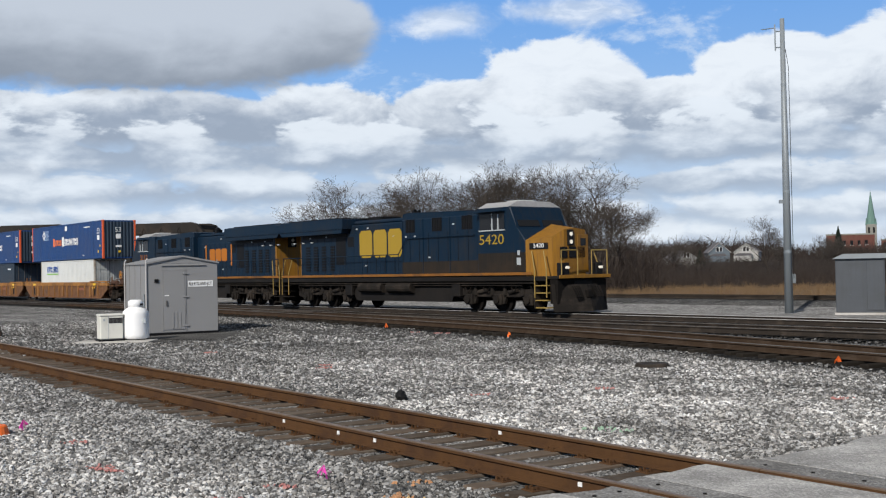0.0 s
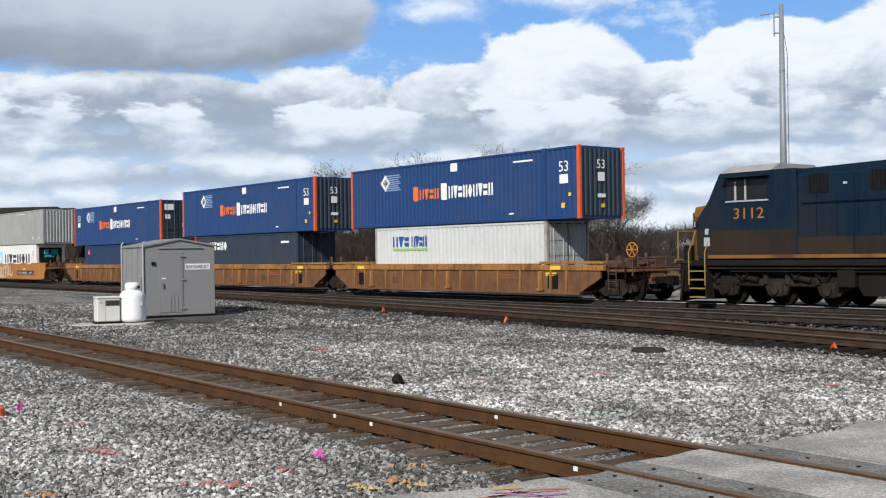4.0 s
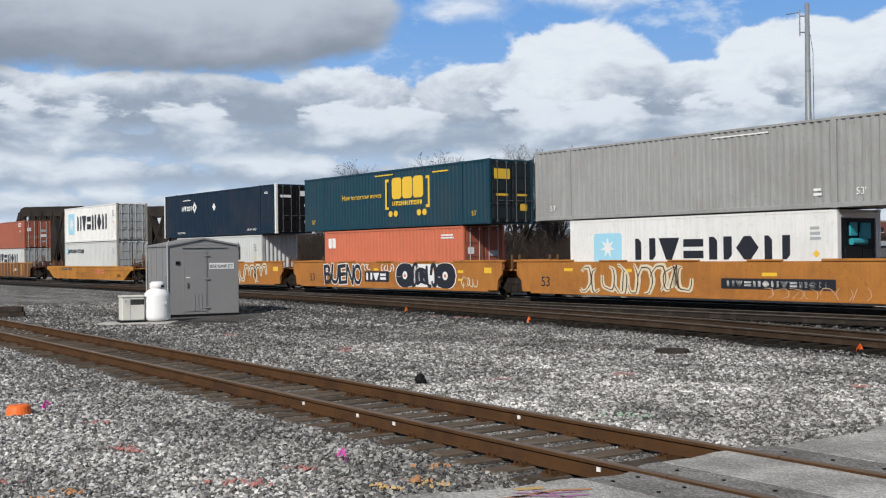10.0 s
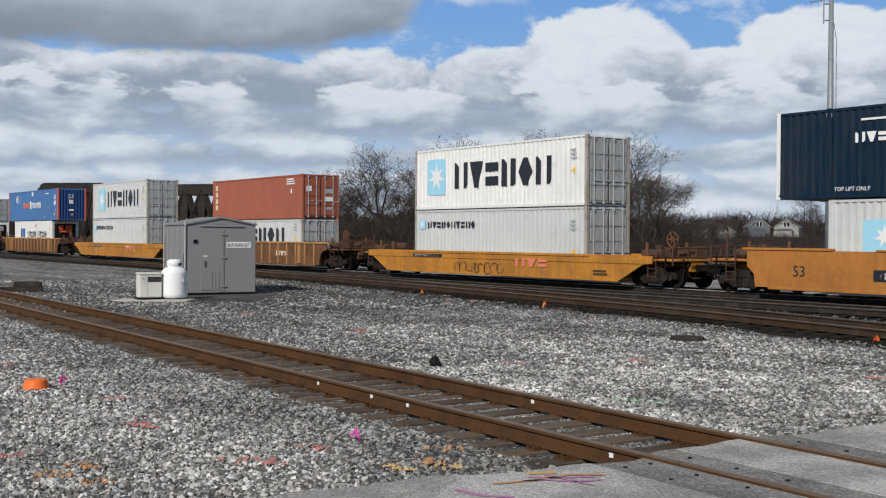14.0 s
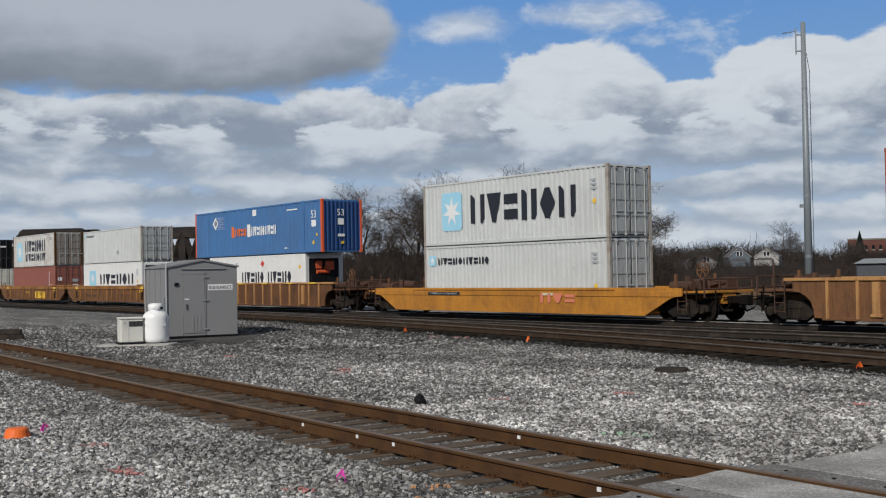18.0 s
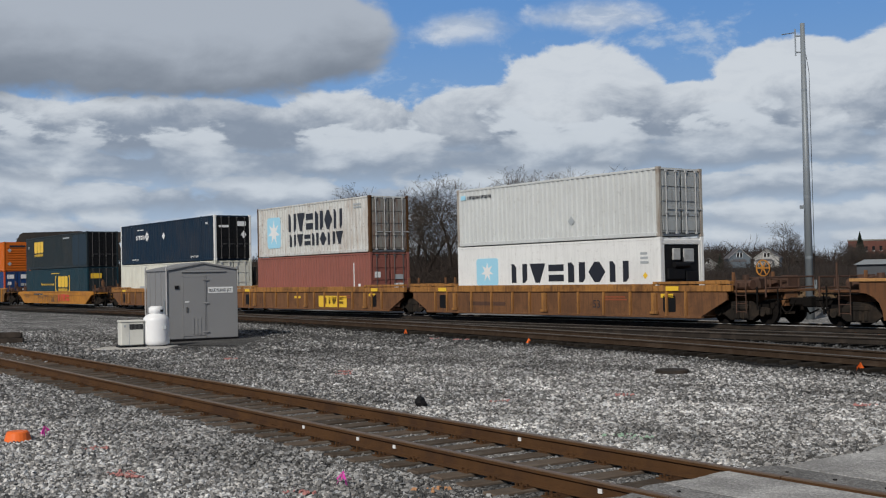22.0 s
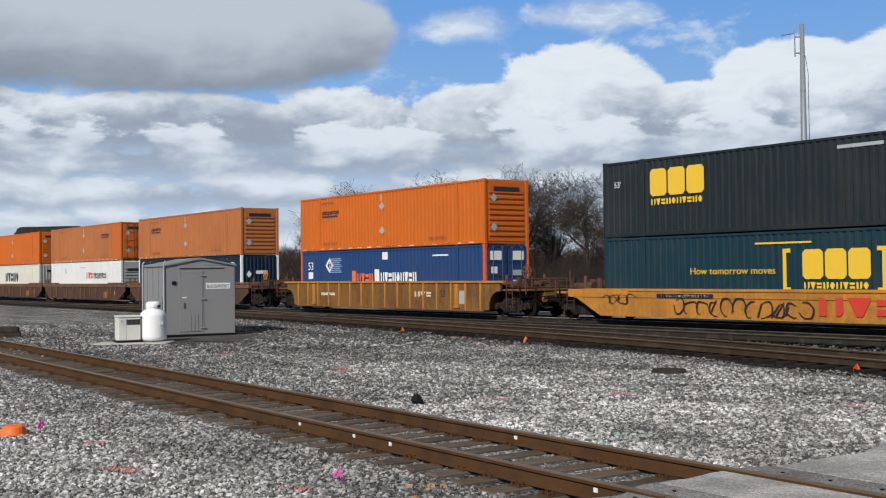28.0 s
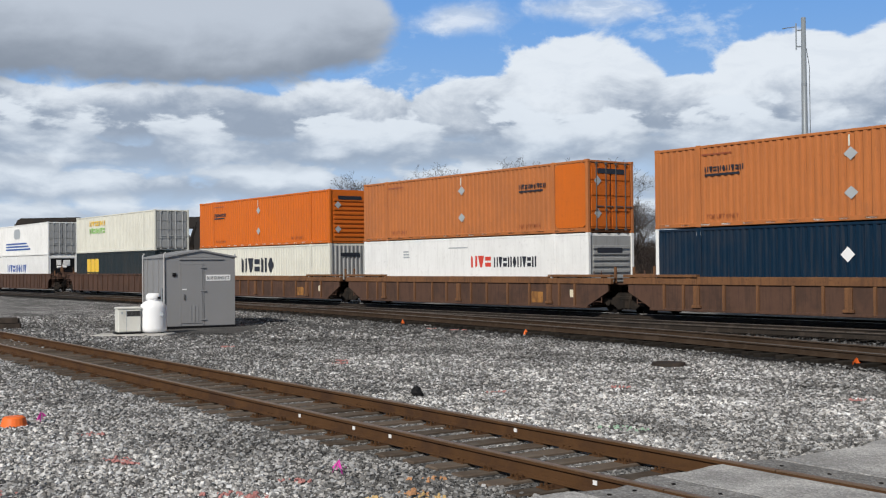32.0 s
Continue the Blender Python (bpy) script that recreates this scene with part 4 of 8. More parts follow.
        child("compressor", shared(("compressor",), lambda bm: [rod(bm, (0.06, -0.4, 0), (0.06, 0.4, 0), 0.11, 10), rod(bm, (0.05, 0.1, 0.05), (0.05, 0.1, 0.3), 0.03, 6)], me_), u, (0.02, -0.1, 1.85))
    else:
        def front(bm):
            corrugated(bm, 2 * hw - 0.28, 0.14, height - 0.12, 0, 0.045, 0.25)
            bmesh.ops.rotate(bm, verts=bm.verts, cent=(0, 0, 0), matrix=Matrix.Rotation(radians(90), 3, "Z"))
        child("end_wall", shared(("end_wall", height, hw, "c"), front, me_), root, (hl - 0.02, 0, 0))
    child("rear_wall", shared(("rear_wall", height, hw), lambda bm: box(bm, -0.03, 0.03, -hw + 0.14, hw - 0.14, 0.12, height - 0.12), mp), root, (-hl + 0.06, 0, 0))
    y = -hw + 0.006
    for m in marks:
        if m[0] == "text":
            lettering(m[1], m[2], m[3], m[4], M[m[5]], root, y - 0.004, wide=m[6] if len(m) > 6 else None)
        elif m[0] == "end":
            bm = bmesh.new()
            kind, y0, y1, z0, z1, mat = m[1:7]
            if kind == "diamond":
                pts = [((y0 + y1) / 2, z0), (y1, (z0 + z1) / 2), ((y0 + y1) / 2, z1), (y0, (z0 + z1) / 2)]
            else:
                pts = rounded(y0, y1, z0, z1, 0.03)
            prism(bm, pts, -0.004, 0.004)
            bmesh.ops.rotate(bm, verts=bm.verts, cent=(0, 0, 0), matrix=Matrix.Rotation(radians(90), 3, "Z"))
            ob = part("marking", bm, M[mat], root)
            ob.location.x = hl + 0.008
        elif m[0] == "endtext":
            lettering(m[1], m[2], m[3], m[4], M[m[5]], root, hl + 0.008, turn=90)
        else:
            marking(root, y, *m)
    tagged(root, label, "shipping container", group)
    MOVERS.append((root, s, z, 0.0))
    return root


def stacktrain(dx=0.0, mirror=False):
    """Markings of the blue fleet: a striped emblem, two names, number panels."""
    m = [("lines", -5.0, -3.8, 1.72, 2.52, "pale_blue", 8), ("diamond", -5.45, -4.65, 1.72, 2.52, "white_mark"), ("diamond", -5.27, -4.83, 1.9, 2.34, "blue_mark"),
         ("bars", -2.8, -2.35, 1.15, 1.82, "orange_mark", 1), ("bars", -2.3, -0.8, 1.2, 1.68, "orange_mark", 4),
         ("bars", -0.7, -0.2, 1.12, 1.88, "white_mark", 1), ("bars", -0.15, 2.95, 1.17, 1.72, "white_mark", 9),
         ("rect", 0.0, 0.48, 2.35, 2.72, "white_mark"), ("lines", 4.2, 5.4, 2.42, 2.55, "white_mark", 1), ("rect", 3.9, 4.2, 0.3, 0.36, "white_mark")]
    x = -7.0 if mirror else 7.2
    m += [("text", "53", x, 1.9, 0.42, "white_mark"), ("rect", x - 0.24, x + 0.24, 1.42, 1.78, "white_mark")]
    if not mirror:
        m += [("rect", 7.05, 7.25, 0.45, 0.65, "yellow_mark"), ("rect", 7.45, 7.6, 0.9, 1.05, "yellow_mark")]
    return m


DOOR_MARKS = [("end", "rect", -0.95, -0.6, 1.6, 1.9, "white_mark"), ("end", "rect", 0.25, 0.8, 1.05, 1.3, "white_mark"), ("end", "rect", 0.3, 0.8, 1.5, 1.75, "grey_mark"), ("end", "rect", 0.35, 0.75, 0.55, 0.7, "grey_mark")]
END53 = [("endtext", "53", -0.1, 2.0, 0.36, "white_mark"), ("end", "rect", -0.28, 0.1, 1.5, 1.85, "white_mark"), ("end", "rect", -0.3, 0.15, 0.85, 1.0, "white_mark"), ("end", "rect", -0.1, 0.1, 0.45, 0.6, "yellow_mark")]


def shipline(z0, z1, x0=-4.8, w0=-2.5, w1=4.3, wz0=None, wz1=None):
    """White seven-point star on a pale blue square, and a black name of six blocks."""
    return [("rect", x0, x0 + 1.5, z0, z1, "sky_mark"), ("star", x0, x0 + 1.5, z0 + 0.08, z1 - 0.08, "white_mark"),
            ("bars", w0, w1, z0 + 0.25 if wz0 is None else wz0, z1 - 0.2 if wz1 is None else wz1, "black_mark", 6),
            ("lines", 5.1, 5.5, 1.9, 2.4, "grey_mark", 3), ("diamond", 5.2, 5.45, 1.35, 1.6, "yellow_mark")]


def line_small():
    return [("rect", -5.7, -5.2, 1.98, 2.45, "sky_mark"), ("star", -5.7, -5.2, 2.0, 2.43, "white_mark"), ("bars", -5.0, -1.2, 2.02, 2.34, "black_mark", 10),
            ("lines", 5.1, 5.5, 1.9, 2.4, "grey_mark", 3), ("diamond", 5.2, 5.45, 0.9, 1.15, "yellow_mark")]


def umax(x, d):
    return [("bars", x, x + 1.6, 1.74, 2.06, "white_mark", 4), ("diamond", x + 1.65, x + 2.35, 1.58, 2.3, "white_mark"), ("diamond", x + 1.86, x + 2.14, 1.8, 2.08, "navy"),
            ("diamond", d - 0.25, d + 0.25, 1.62, 2.12, "white_mark"), ("lines", x + 0.2, x + 1.4, 2.4, 2.52, "white_mark", 1), ("text", "TOP LIFT ONLY", -5.2, 0.24, 0.13, "white_mark"),
            ("text", "TOP LIFT ONLY", 5.0, 0.24, 0.13, "white_mark"), ("rect", -6.15, -5.95, 2.6, 2.75, "white_mark"), ("rect", 5.95, 6.15, 2.6, 2.75, "white_mark"), ("lines", 6.7, 7.1, 2.35, 2.5, "white_mark", 2)]


def railroad(x, z, w, big=True):
    """Yellow three-block emblem with a line of small blocks under it."""
    return [("emblem", x, x + w * 1.04, z, z + w * 0.4, "yellow_mark"),
            ("bars", x + 0.05, x + w, z - w * 0.13, z - w * 0.04, "yellow_mark", 10)]


def schneider(x, ribs=True):
    m = [("bars", x, x + 1.7, 1.92, 2.12, "black_mark", 9), ("rect", x, x + 1.5, 1.78, 1.86, "black_mark"), ("diamond", -0.25, 0.25, 1.9, 2.32, "grey_mark"), ("diamond", -0.25, 0.25, 0.68, 1.1, "grey_mark"),
         ("rect", -0.08, -0.02, 2.35, 2.7, "cream"), ("lines", -5.9, -4.6, 2.5, 2.6, "rust_mark", 1), ("text", "TOP LIFT ONLY", -5.0, 0.3, 0.14, "rust_mark"), ("text", "TOP LIFT ONLY", 4.6, 0.3, 0.14, "rust_mark")]
    m += [("rect", -7.8 + i * 0.92, -7.4 + i * 0.92, 0.06, 0.12, "white_mark") for i in range(17)]
    m += [("end", "rect", -0.75, 0.75, 2.35, 2.55, "black_mark"), ("end", "diamond", -0.95, -0.55, 1.85, 2.25, "grey_mark"), ("end", "diamond", -0.95, -0.55, 0.55, 0.95, "grey_mark")]
    return m


# the five kinds of well car
def wheelset(truck, x, r, way):
    def make(bm):
        rod(bm, (0, -0.8, 0), (0, 0.8, 0), 0.085, 8)
        for sy in (-1, 1):
            rod(bm, (0, sy * 0.69, 0), (0, sy * 0.82, 0), r, 24)
            rod(bm, (0, sy * 0.67, 0), (0, sy * 0.70, 0), r + 0.028, 24)
            rod(bm, (0, sy * 0.82, 0), (0, sy * 0.85, 0), r * 0.35, 10)
            for i in range(3):
                a = i * 2.094
                rod(bm, (math.cos(a) * r * 0.62, sy * 0.815, math.sin(a) * r * 0.62), (math.cos(a) * r * 0.62, sy * 0.835, math.sin(a) * r * 0.62), 0.045, 6)
    w = child("wheelset", shared(("wheelset", r), make, M["grime"]), truck, (x, 0, r), label="steel wheels on an axle")
    ROLLERS.append((w, x, r, way))
    return w


def car_truck(car, x, way=1):
    def make(bm):
        for sy in (-1, 1):
            o = [(-1.18, 0.36), (-1.18, 0.56), (-0.62, 0.62), (-0.42, 0.80), (0.42, 0.80), (0.62, 0.62), (1.18, 0.56), (1.18, 0.36), (0.72, 0.34), (0.46, 0.16), (-0.46, 0.16), (-0.72, 0.34)]
            prism(bm, o, sy * 0.93, sy * 1.06)
            for xx in (-0.915, 0.915):
                rod(bm, (xx, sy * 0.9, 0.42), (xx, sy * 1.13, 0.42), 0.13, 10)
            for xx in (-0.2, 0.0, 0.2):
                rod(bm, (xx, sy * 1.05, 0.22), (xx, sy * 1.05, 0.52), 0.075, 8)
            box(bm, -0.34, 0.34, sy * 1.0 - 0.1, sy * 1.0 + 0.1, 0.52, 0.66, 0.02)
        box(bm, -0.22, 0.22, -1.05, 1.05, 0.5, 0.78, 0.03)
        box(bm, -1.35, 1.35, -0.1, 0.1, 0.35, 0.42)
    t = child("truck", shared(("truck",), make, M["truck_iron"]), car, (x, 0, RISE), label="greasy black two-axle truck")
    for xx in (-0.915, 0.915):
        wheelset(t, xx, 0.42, way)
    return t


CAR_LABELS = {"maxi": "weathered orange-brown well car with ribbed sides", "smooth": "orange well car with flat painted sides", "yellow": "yellow well car with tapered flat sides", "rib": "rust-brown well car with close upright ribs"}


def well_car(s, kind, paint, chord=None, label="", front=True, rear=True, joint_front=False, joint_rear=False, marks=()):
    """One well between its trucks. joint_*: that end shares a truck with its neighbour."""
    root = new("well_car")
    mp, mc = M[paint], M[chord or paint]
    xf, xr = (9.8 if joint_front else 9.55), (-9.8 if joint_rear else -9.55)
    for sy in (-1, 1):
        yo, yi = sy * 1.50, sy * 1.42
        if kind == "yellow":
            o = [(-9.9, 1.02), (-9.9, 1.30), (-8.7, 1.33), (8.7, 1.33), (9.9, 1.30), (9.9, 1.02), (9.4, 0.95), (8.2, 0.33), (-8.2, 0.33), (-9.4, 0.95)]
            bm = bmesh.new(); prism(bm, o, min(yo, yi), max(yo, yi))
            web = part("side_sill", bm, mp, root)
            boxes("top_band", [(-9.75, 9.75, min(sy * 1.495, sy * 1.53), max(sy * 1.495, sy * 1.53), 0.99, 1.20)], mp, root, bevel=0.012)
            boxes("top_chord", [(-6.6, 6.6, min(sy * 1.54, sy * 1.38), max(sy * 1.54, sy * 1.38), 1.22, 1.31)], mc, root, bevel=0.012)
            boxes("bottom_chord", [(-8.15, 8.15, min(sy * 1.52, sy * 1.40), max(sy * 1.52, sy * 1.40), 0.29, 0.36)], mp, root)
        else:
            top = {"maxi": 1.24, "smooth": 1.6, "rib": 1.56}[kind]
            e = 9.3
            o = [(-e, 0.95), (-e, top), (e, top), (e, 0.95), (8.15, 0.36), (-8.15, 0.36)]
            if kind == "rib":       # rounded arches over the trucks
                arch = [(9.3, 1.20), (9.05, 1.17), (8.82, 1.06), (8.64, 0.88), (8.54, 0.64), (8.5, 0.36)]
                o = [(-e, top), (e, top)] + arch + [(-x, z) for x, z in arch[::-1]]
            elif kind == "smooth":  # nearly upright ends
                o = [(-9.1, top), (9.1, top), (9.1, 1.05), (8.82, 0.80), (8.76, 0.36), (-8.76, 0.36), (-8.82, 0.80), (-9.1, 1.05)]
            bm = bmesh.new(); prism(bm, o, min(yo, yi) * 0.985, max(yo, yi) * 0.985)
            web = part("side_sill", bm, mp, root)
            boxes("bottom_chord", [(-8.2, 8.2, min(sy * 1.53, sy * 1.36), max(sy * 1.53, sy * 1.36), 0.29, 0.38)], mp, root, bevel=0.01)
            if kind == "maxi":
                boxes("top_chord", [(-5.95, 5.95, min(sy * 1.54, sy * 1.36), max(sy * 1.54, sy * 1.36), 1.24, 1.52)], mc, root, bevel=0.012)
                for a, b in ((-9.5, -5.98), (5.98, 9.5)):
                    boxes("end_chord", [(a, b, min(sy * 1.53, sy * 1.36), max(sy * 1.53, sy * 1.36), 1.24, 1.46)], mc, root, bevel=0.01)
                    boxes("side_walkway", [(a, b, min(sy * 1.55, sy * 1.33), max(sy * 1.55, sy * 1.33), 1.50, 1.60)], mc, root, bevel=0.01)
                    for c in (a + 0.4, (a + b) / 2, b - 0.4):
                        boxes("walkway_bracket", [(c - 0.1, c + 0.1, min(sy * 1.5, sy * 1.4), max(sy * 1.5, sy * 1.4), 1.45, 1.51)], mc, root)
                xs = [-7.5, -6.6, -4.8, -3.4, -2.0, -0.9, 0.9, 2.0, 3.4, 4.8, 6.6, 7.5]
                wide = [-6.0, 0.0, 6.0]
            elif kind == "rib":
                boxes("top_chord", [(-9.6, 9.6, min(sy * 1.54, sy * 1.34), max(sy * 1.54, sy * 1.34), 1.54, 1.64)], mc, root, bevel=0.01)
                xs = [-8.0 + i * 16.0 / 15 for i in range(16)]
                wide = [-6.3, 6.3]
            else:
                for a, b, z in ((-9.3, -5.7, 1.68), (5.7, 9.3, 1.68), (-4.2, -2.8, 1.66), (-0.7, 0.7, 1.66), (2.8, 4.2, 1.66)):
                    boxes("top_chord", [(a, b, min(sy * 1.52, sy * 1.38), max(sy * 1.52, sy * 1.38), 1.6, z)], mc, root, bevel=0.01)
                xs, wide = [], []
            hi = {"maxi": 1.24, "rib": 1.54, "smooth": 1.6}[kind]
            # light ribs on darker panels: relief shading put into the two paints
            for x in xs:
                child("rib", shared(("rib", kind), lambda bm: box(bm, -0.05, 0.05, -0.075, 0.075, 0.34, hi, 0.01), mc), root, (x, sy * 1.47, 0))
            for x in wide:
                child("stake_pocket", shared(("stake_pocket", kind), lambda bm: [box(bm, -0.13, 0.13, -0.08, 0.08, 0.45, hi - 0.04, 0.015), box(bm, -0.2, 0.2, -0.085, 0.085, 0.42, 0.52, 0.01)], mc), root, (x, sy * 1.475, 0))
    # well floor and end decks
    boxes("well_floor", [(-8.0, 8.0, -1.36, -1.05, 0.28, 0.355), (-8.0, 8.0, 1.05, 1.36, 0.28, 0.355)] + [(x - 0.25, x + 0.25, -1.36, 1.36, 0.27, 0.35) for x in (-7.6, -6.0, -3, 0, 3, 6.0, 7.6)], mp, root)
    deck = 1.22 if kind == "yellow" else 1.3
    for sx, shared_end in ((1, joint_front), (-1, joint_rear)):
        e = 9.75 if shared_end else 10.9
        xs0, xs1 = sorted((sx * 8.3, sx * e))
        boxes("end_deck", [(xs0, xs1, -1.3 if not shared_end else -1.0, 1.3 if not shared_end else 1.0, deck - 0.1, deck - 0.02), (*sorted((sx * 8.25, sx * 8.4)), -1.36, 1.36, 0.4, deck - 0.02), (*sorted((sx * 8.3, sx * (e - 0.05))), -0.35, 0.35, 0.72, deck - 0.1)], mp, root, bevel=0.01)
        for yy in (-1.1, 1.1):
            for xx in ((9.3,) if not shared_end else (9.35,)):
                child("guide_post", shared(("guide_post",), lambda bm: box(bm, -0.05, 0.05, -0.04, 0.04, 0, 0.62, 0.012), M["car_rust"]), root, (sx * xx, yy, deck - 0.03))
        for yy in (-1.42, 1.42):
            bm = bmesh.new()
            for k in range(4):
                rod(bm, (sx * (e - 1.25), yy, 0.55 + k * 0.28), (sx * (e - 0.85), yy, 0.55 + k * 0.28), 0.016, 6)
            for xx in (e - 1.25, e - 0.85):
                rod(bm, (sx * xx, yy, 0.5), (sx * xx, yy, 1.75), 0.018, 6)
            part("ladder", bm, M["car_dark"], root)
        boxes("walkway_grating", [(*sorted((sx * (8.7 + i * 0.16), sx * (8.8 + i * 0.16))), -1.0, 1.0, deck - 0.02, deck + 0.02) for i in range(6)] , M["grime"], root)
        if not shared_end:
            bm = bmesh.new()
            box(bm, *sorted((sx * 10.7, sx * 11.72)), -0.14, 0.14, 0.74, 1.0, 0.03)
            box(bm, *sorted((sx * 11.4, sx * 11.74)), -0.2, 0.2, 0.68, 1.04, 0.04)
            rod(bm, (sx * 10.85, 0.5, 0.95), (sx * 11.3, 0.35, 0.45), 0.03, 6)
            rod(bm, (sx * 11.3, 0.35, 0.45), (sx * 11.73, 0.25, 0.6), 0.03, 6)
            rod(bm, (sx * 10.9, -1.4, 0.95), (sx * 10.9, 1.4, 0.95), 0.02, 6)
            part("coupler", bm, M["grime"], root, "greasy black coupler and air hose")
            bm = bmesh.new()
            rod(bm, (sx * 10.55, -0.75, deck), (sx * 10.55, -0.75, deck + 0.85), 0.035, 6)
            boxes("brake_box", [(*sorted((sx * 10.2, sx * 10.5)), 0.3, 0.9, deck - 0.02, deck + 0.45)], M["car_dark"], root, bevel=0.02)
            brake = part("hand_brake", bm, M["car_dark"], root)
            def brake_wheel(bm):
                n = 20
                for i in range(n):
                    a, b = 2 * math.pi * i / n, 2 * math.pi * (i + 1) / n
                    rod(bm, (0.27 * math.cos(a), 0, 0.27 * math.sin(a)), (0.27 * math.cos(b), 0, 0.27 * math.sin(b)), 0.022, 5)
                for i in range(6):
                    a = math.pi * i / 3
                    rod(bm, (0, 0, 0), (0.26 * math.cos(a), 0, 0.26 * math.sin(a)), 0.024, 5)
                rod(bm, (0, -0.04, 0), (0, 0.04, 0), 0.06, 8)
            if sx > 0:
                child("brake_wheel", shared(("brake_wheel",), brake_wheel, M["car_yellow" if kind == "maxi" else "car_rust"]), brake, (10.35, -0.85, deck + 0.72), label="spoked iron hand brake wheel")
            bm = bmesh.new()
            for z in (0.05, 0.4):
                rod(bm, (sx * (e - 0.1), -1.35, deck + z), (sx * (e - 0.1), 1.35, deck + z), 0.03, 6)
            for yy in (-1.33, -0.5, 0.5, 1.33):
                rod(bm, (sx * (e - 0.1), yy, deck - 0.25), (sx * (e - 0.1), yy, deck + 0.42), 0.03, 6)
            part("end_railing", bm, M["car_dark"], root, "grimy railing across the end platform")
            bm = bmesh.new()
            rod(bm, (sx * 9.0, -0.95, deck + 0.16), (sx * 10.0, -0.95, deck + 0.16), 0.17, 10)
            part("air_reservoir", bm, M["car_dark"], root)
            bm = bmesh.new()
            for yy, zz in ((-1.25, deck - 0.14), (-0.6, deck - 0.18), (0.7, deck - 0.16)):
                rod(bm, (sx * 8.5, yy, zz), (sx * (e - 0.12), yy, zz), 0.025, 6)
            rod(bm, (sx * (e - 0.4), -1.4, 0.62), (sx * (e - 0.4), -1.4, deck + 0.1), 0.03, 6)
            rod(bm, (sx * (e + 0.05), -0.9, 0.5), (sx * (e + 0.05), -0.9, deck), 0.026, 6)
            part("brake_pipe", bm, M["grime"], root)
            bm = bmesh.new()
            rod(bm, (sx * 9.1, 0.45, deck + 0.22), (sx * 10.1, 0.45, deck + 0.22), 0.2, 10)
            rod(bm, (sx * 9.25, -0.35, deck), (sx * 9.25, -0.35, deck + 0.5), 0.13, 8)
            box(bm, *sorted((sx * 9.6, sx * 9.95)), -0.5, -0.1, deck, deck + 0.36, 0.03)
            rod(bm, (sx * 9.2, -0.35, deck + 0.4), (sx * 10.5, 0.2, deck + 0.3), 0.03, 6)
            part("brake_gear", bm, M["car_dark"], root, "rusty brake cylinder and valves")
            bm = bmesh.new()
            for k in range(6):
                u0, u1 = k / 6, (k + 1) / 6
                rod(bm, (sx * (e - 0.2 + 0.7 * u0), -0.55, 0.95 - 0.45 * math.sin(math.pi * u0)), (sx * (e - 0.2 + 0.7 * u1), -0.55, 0.95 - 0.45 * math.sin(math.pi * u1)), 0.03, 5)
            part("air_hose", bm, M["grime"], root)
        else:
            boxes("joint", [(*sorted((sx * 9.0, sx * 9.78)), -0.45, 0.45, 0.78, 1.12)], M["grime"], root, bevel=0.03)
    if front:
        car_truck(root, xf)
    if rear:
        car_truck(root, xr)
    y = {"maxi": -1.478, "smooth": -1.478, "yellow": -1.532, "rib": -1.478}[kind]
    for m in marks:
        if m[0] == "text":
            lettering(m[1], m[2], m[3], m[4], M[m[5]], root, y - 0.006)
        elif m[0] == "bubble":
            bubble(root, y - 0.004, *m[1:])
        elif m[0] == "scrawl":
            scrawl(root, y - 0.009, *m[1:])
        elif m[0] == "high":
            marking(root, -1.541, *m[1:])
        elif m[0] in ("lift", "lift2", "lift3"):
            marking(root, y - {"lift": 0.004, "lift2": 0.008, "lift3": 0.012}[m[0]], *m[1:])
        else:
            marking(root, y, *m)
    tagged(root, label or CAR_LABELS[kind], "well car", "well cars of the train")
    MOVERS.append((root, s, 0.0, 0.0))
    return root


def bubble(root, y, text, x0, x1, z0, z1, fill, rim, fat=0.05):
    """Fat sprayed capitals with a pale outline, each letter leaning its own way."""
    step = (x1 - x0) / len(text)
    for i, ch in enumerate(text):
        for grow_by, mat, dy, name in ((fat + 0.075, rim, 0.0, "outline"), (fat, fill, -0.004, "letter")):
            cu = bpy.data.curves.new(name, "FONT")
            cu.body, cu.size, cu.extrude, cu.offset, cu.align_x = ch, (z1 - z0) * 1.05, 0.001, grow_by * 0.55, "CENTER"
            tmp = bpy.data.objects.new(name, cu)
            me = bpy.data.meshes.new_from_object(tmp)
            bpy.data.objects.remove(tmp)
            bpy.data.curves.remove(cu)
            xs, zs = [v.co.x for v in me.vertices], [v.co.y for v in me.vertices]
            k = (step * 1.04 + grow_by * 0.9 - fat) / (max(xs) - min(xs))
            kz = (z1 - z0 - 0.1 + (grow_by - fat) * 1.2) / (max(zs) - min(zs))
            me.transform(Matrix.Diagonal((k, kz, 1, 1)) @ Matrix.Translation((-(max(xs) + min(xs)) / 2, -(max(zs) + min(zs)) / 2, 0)))
            me.materials.append(M[mat])
            ob = new(name, me)
            ob.parent = root
            ob.matrix_basis = pose(x0 + step * (i + 0.5), y + dy - 0.0012 * (i % 2), (z0 + z1) / 2, 90, 0, 0) @ pose(0, 0, 0, 0, 0, (6, -7, 4, -5, 3)[i % 5])
    return root


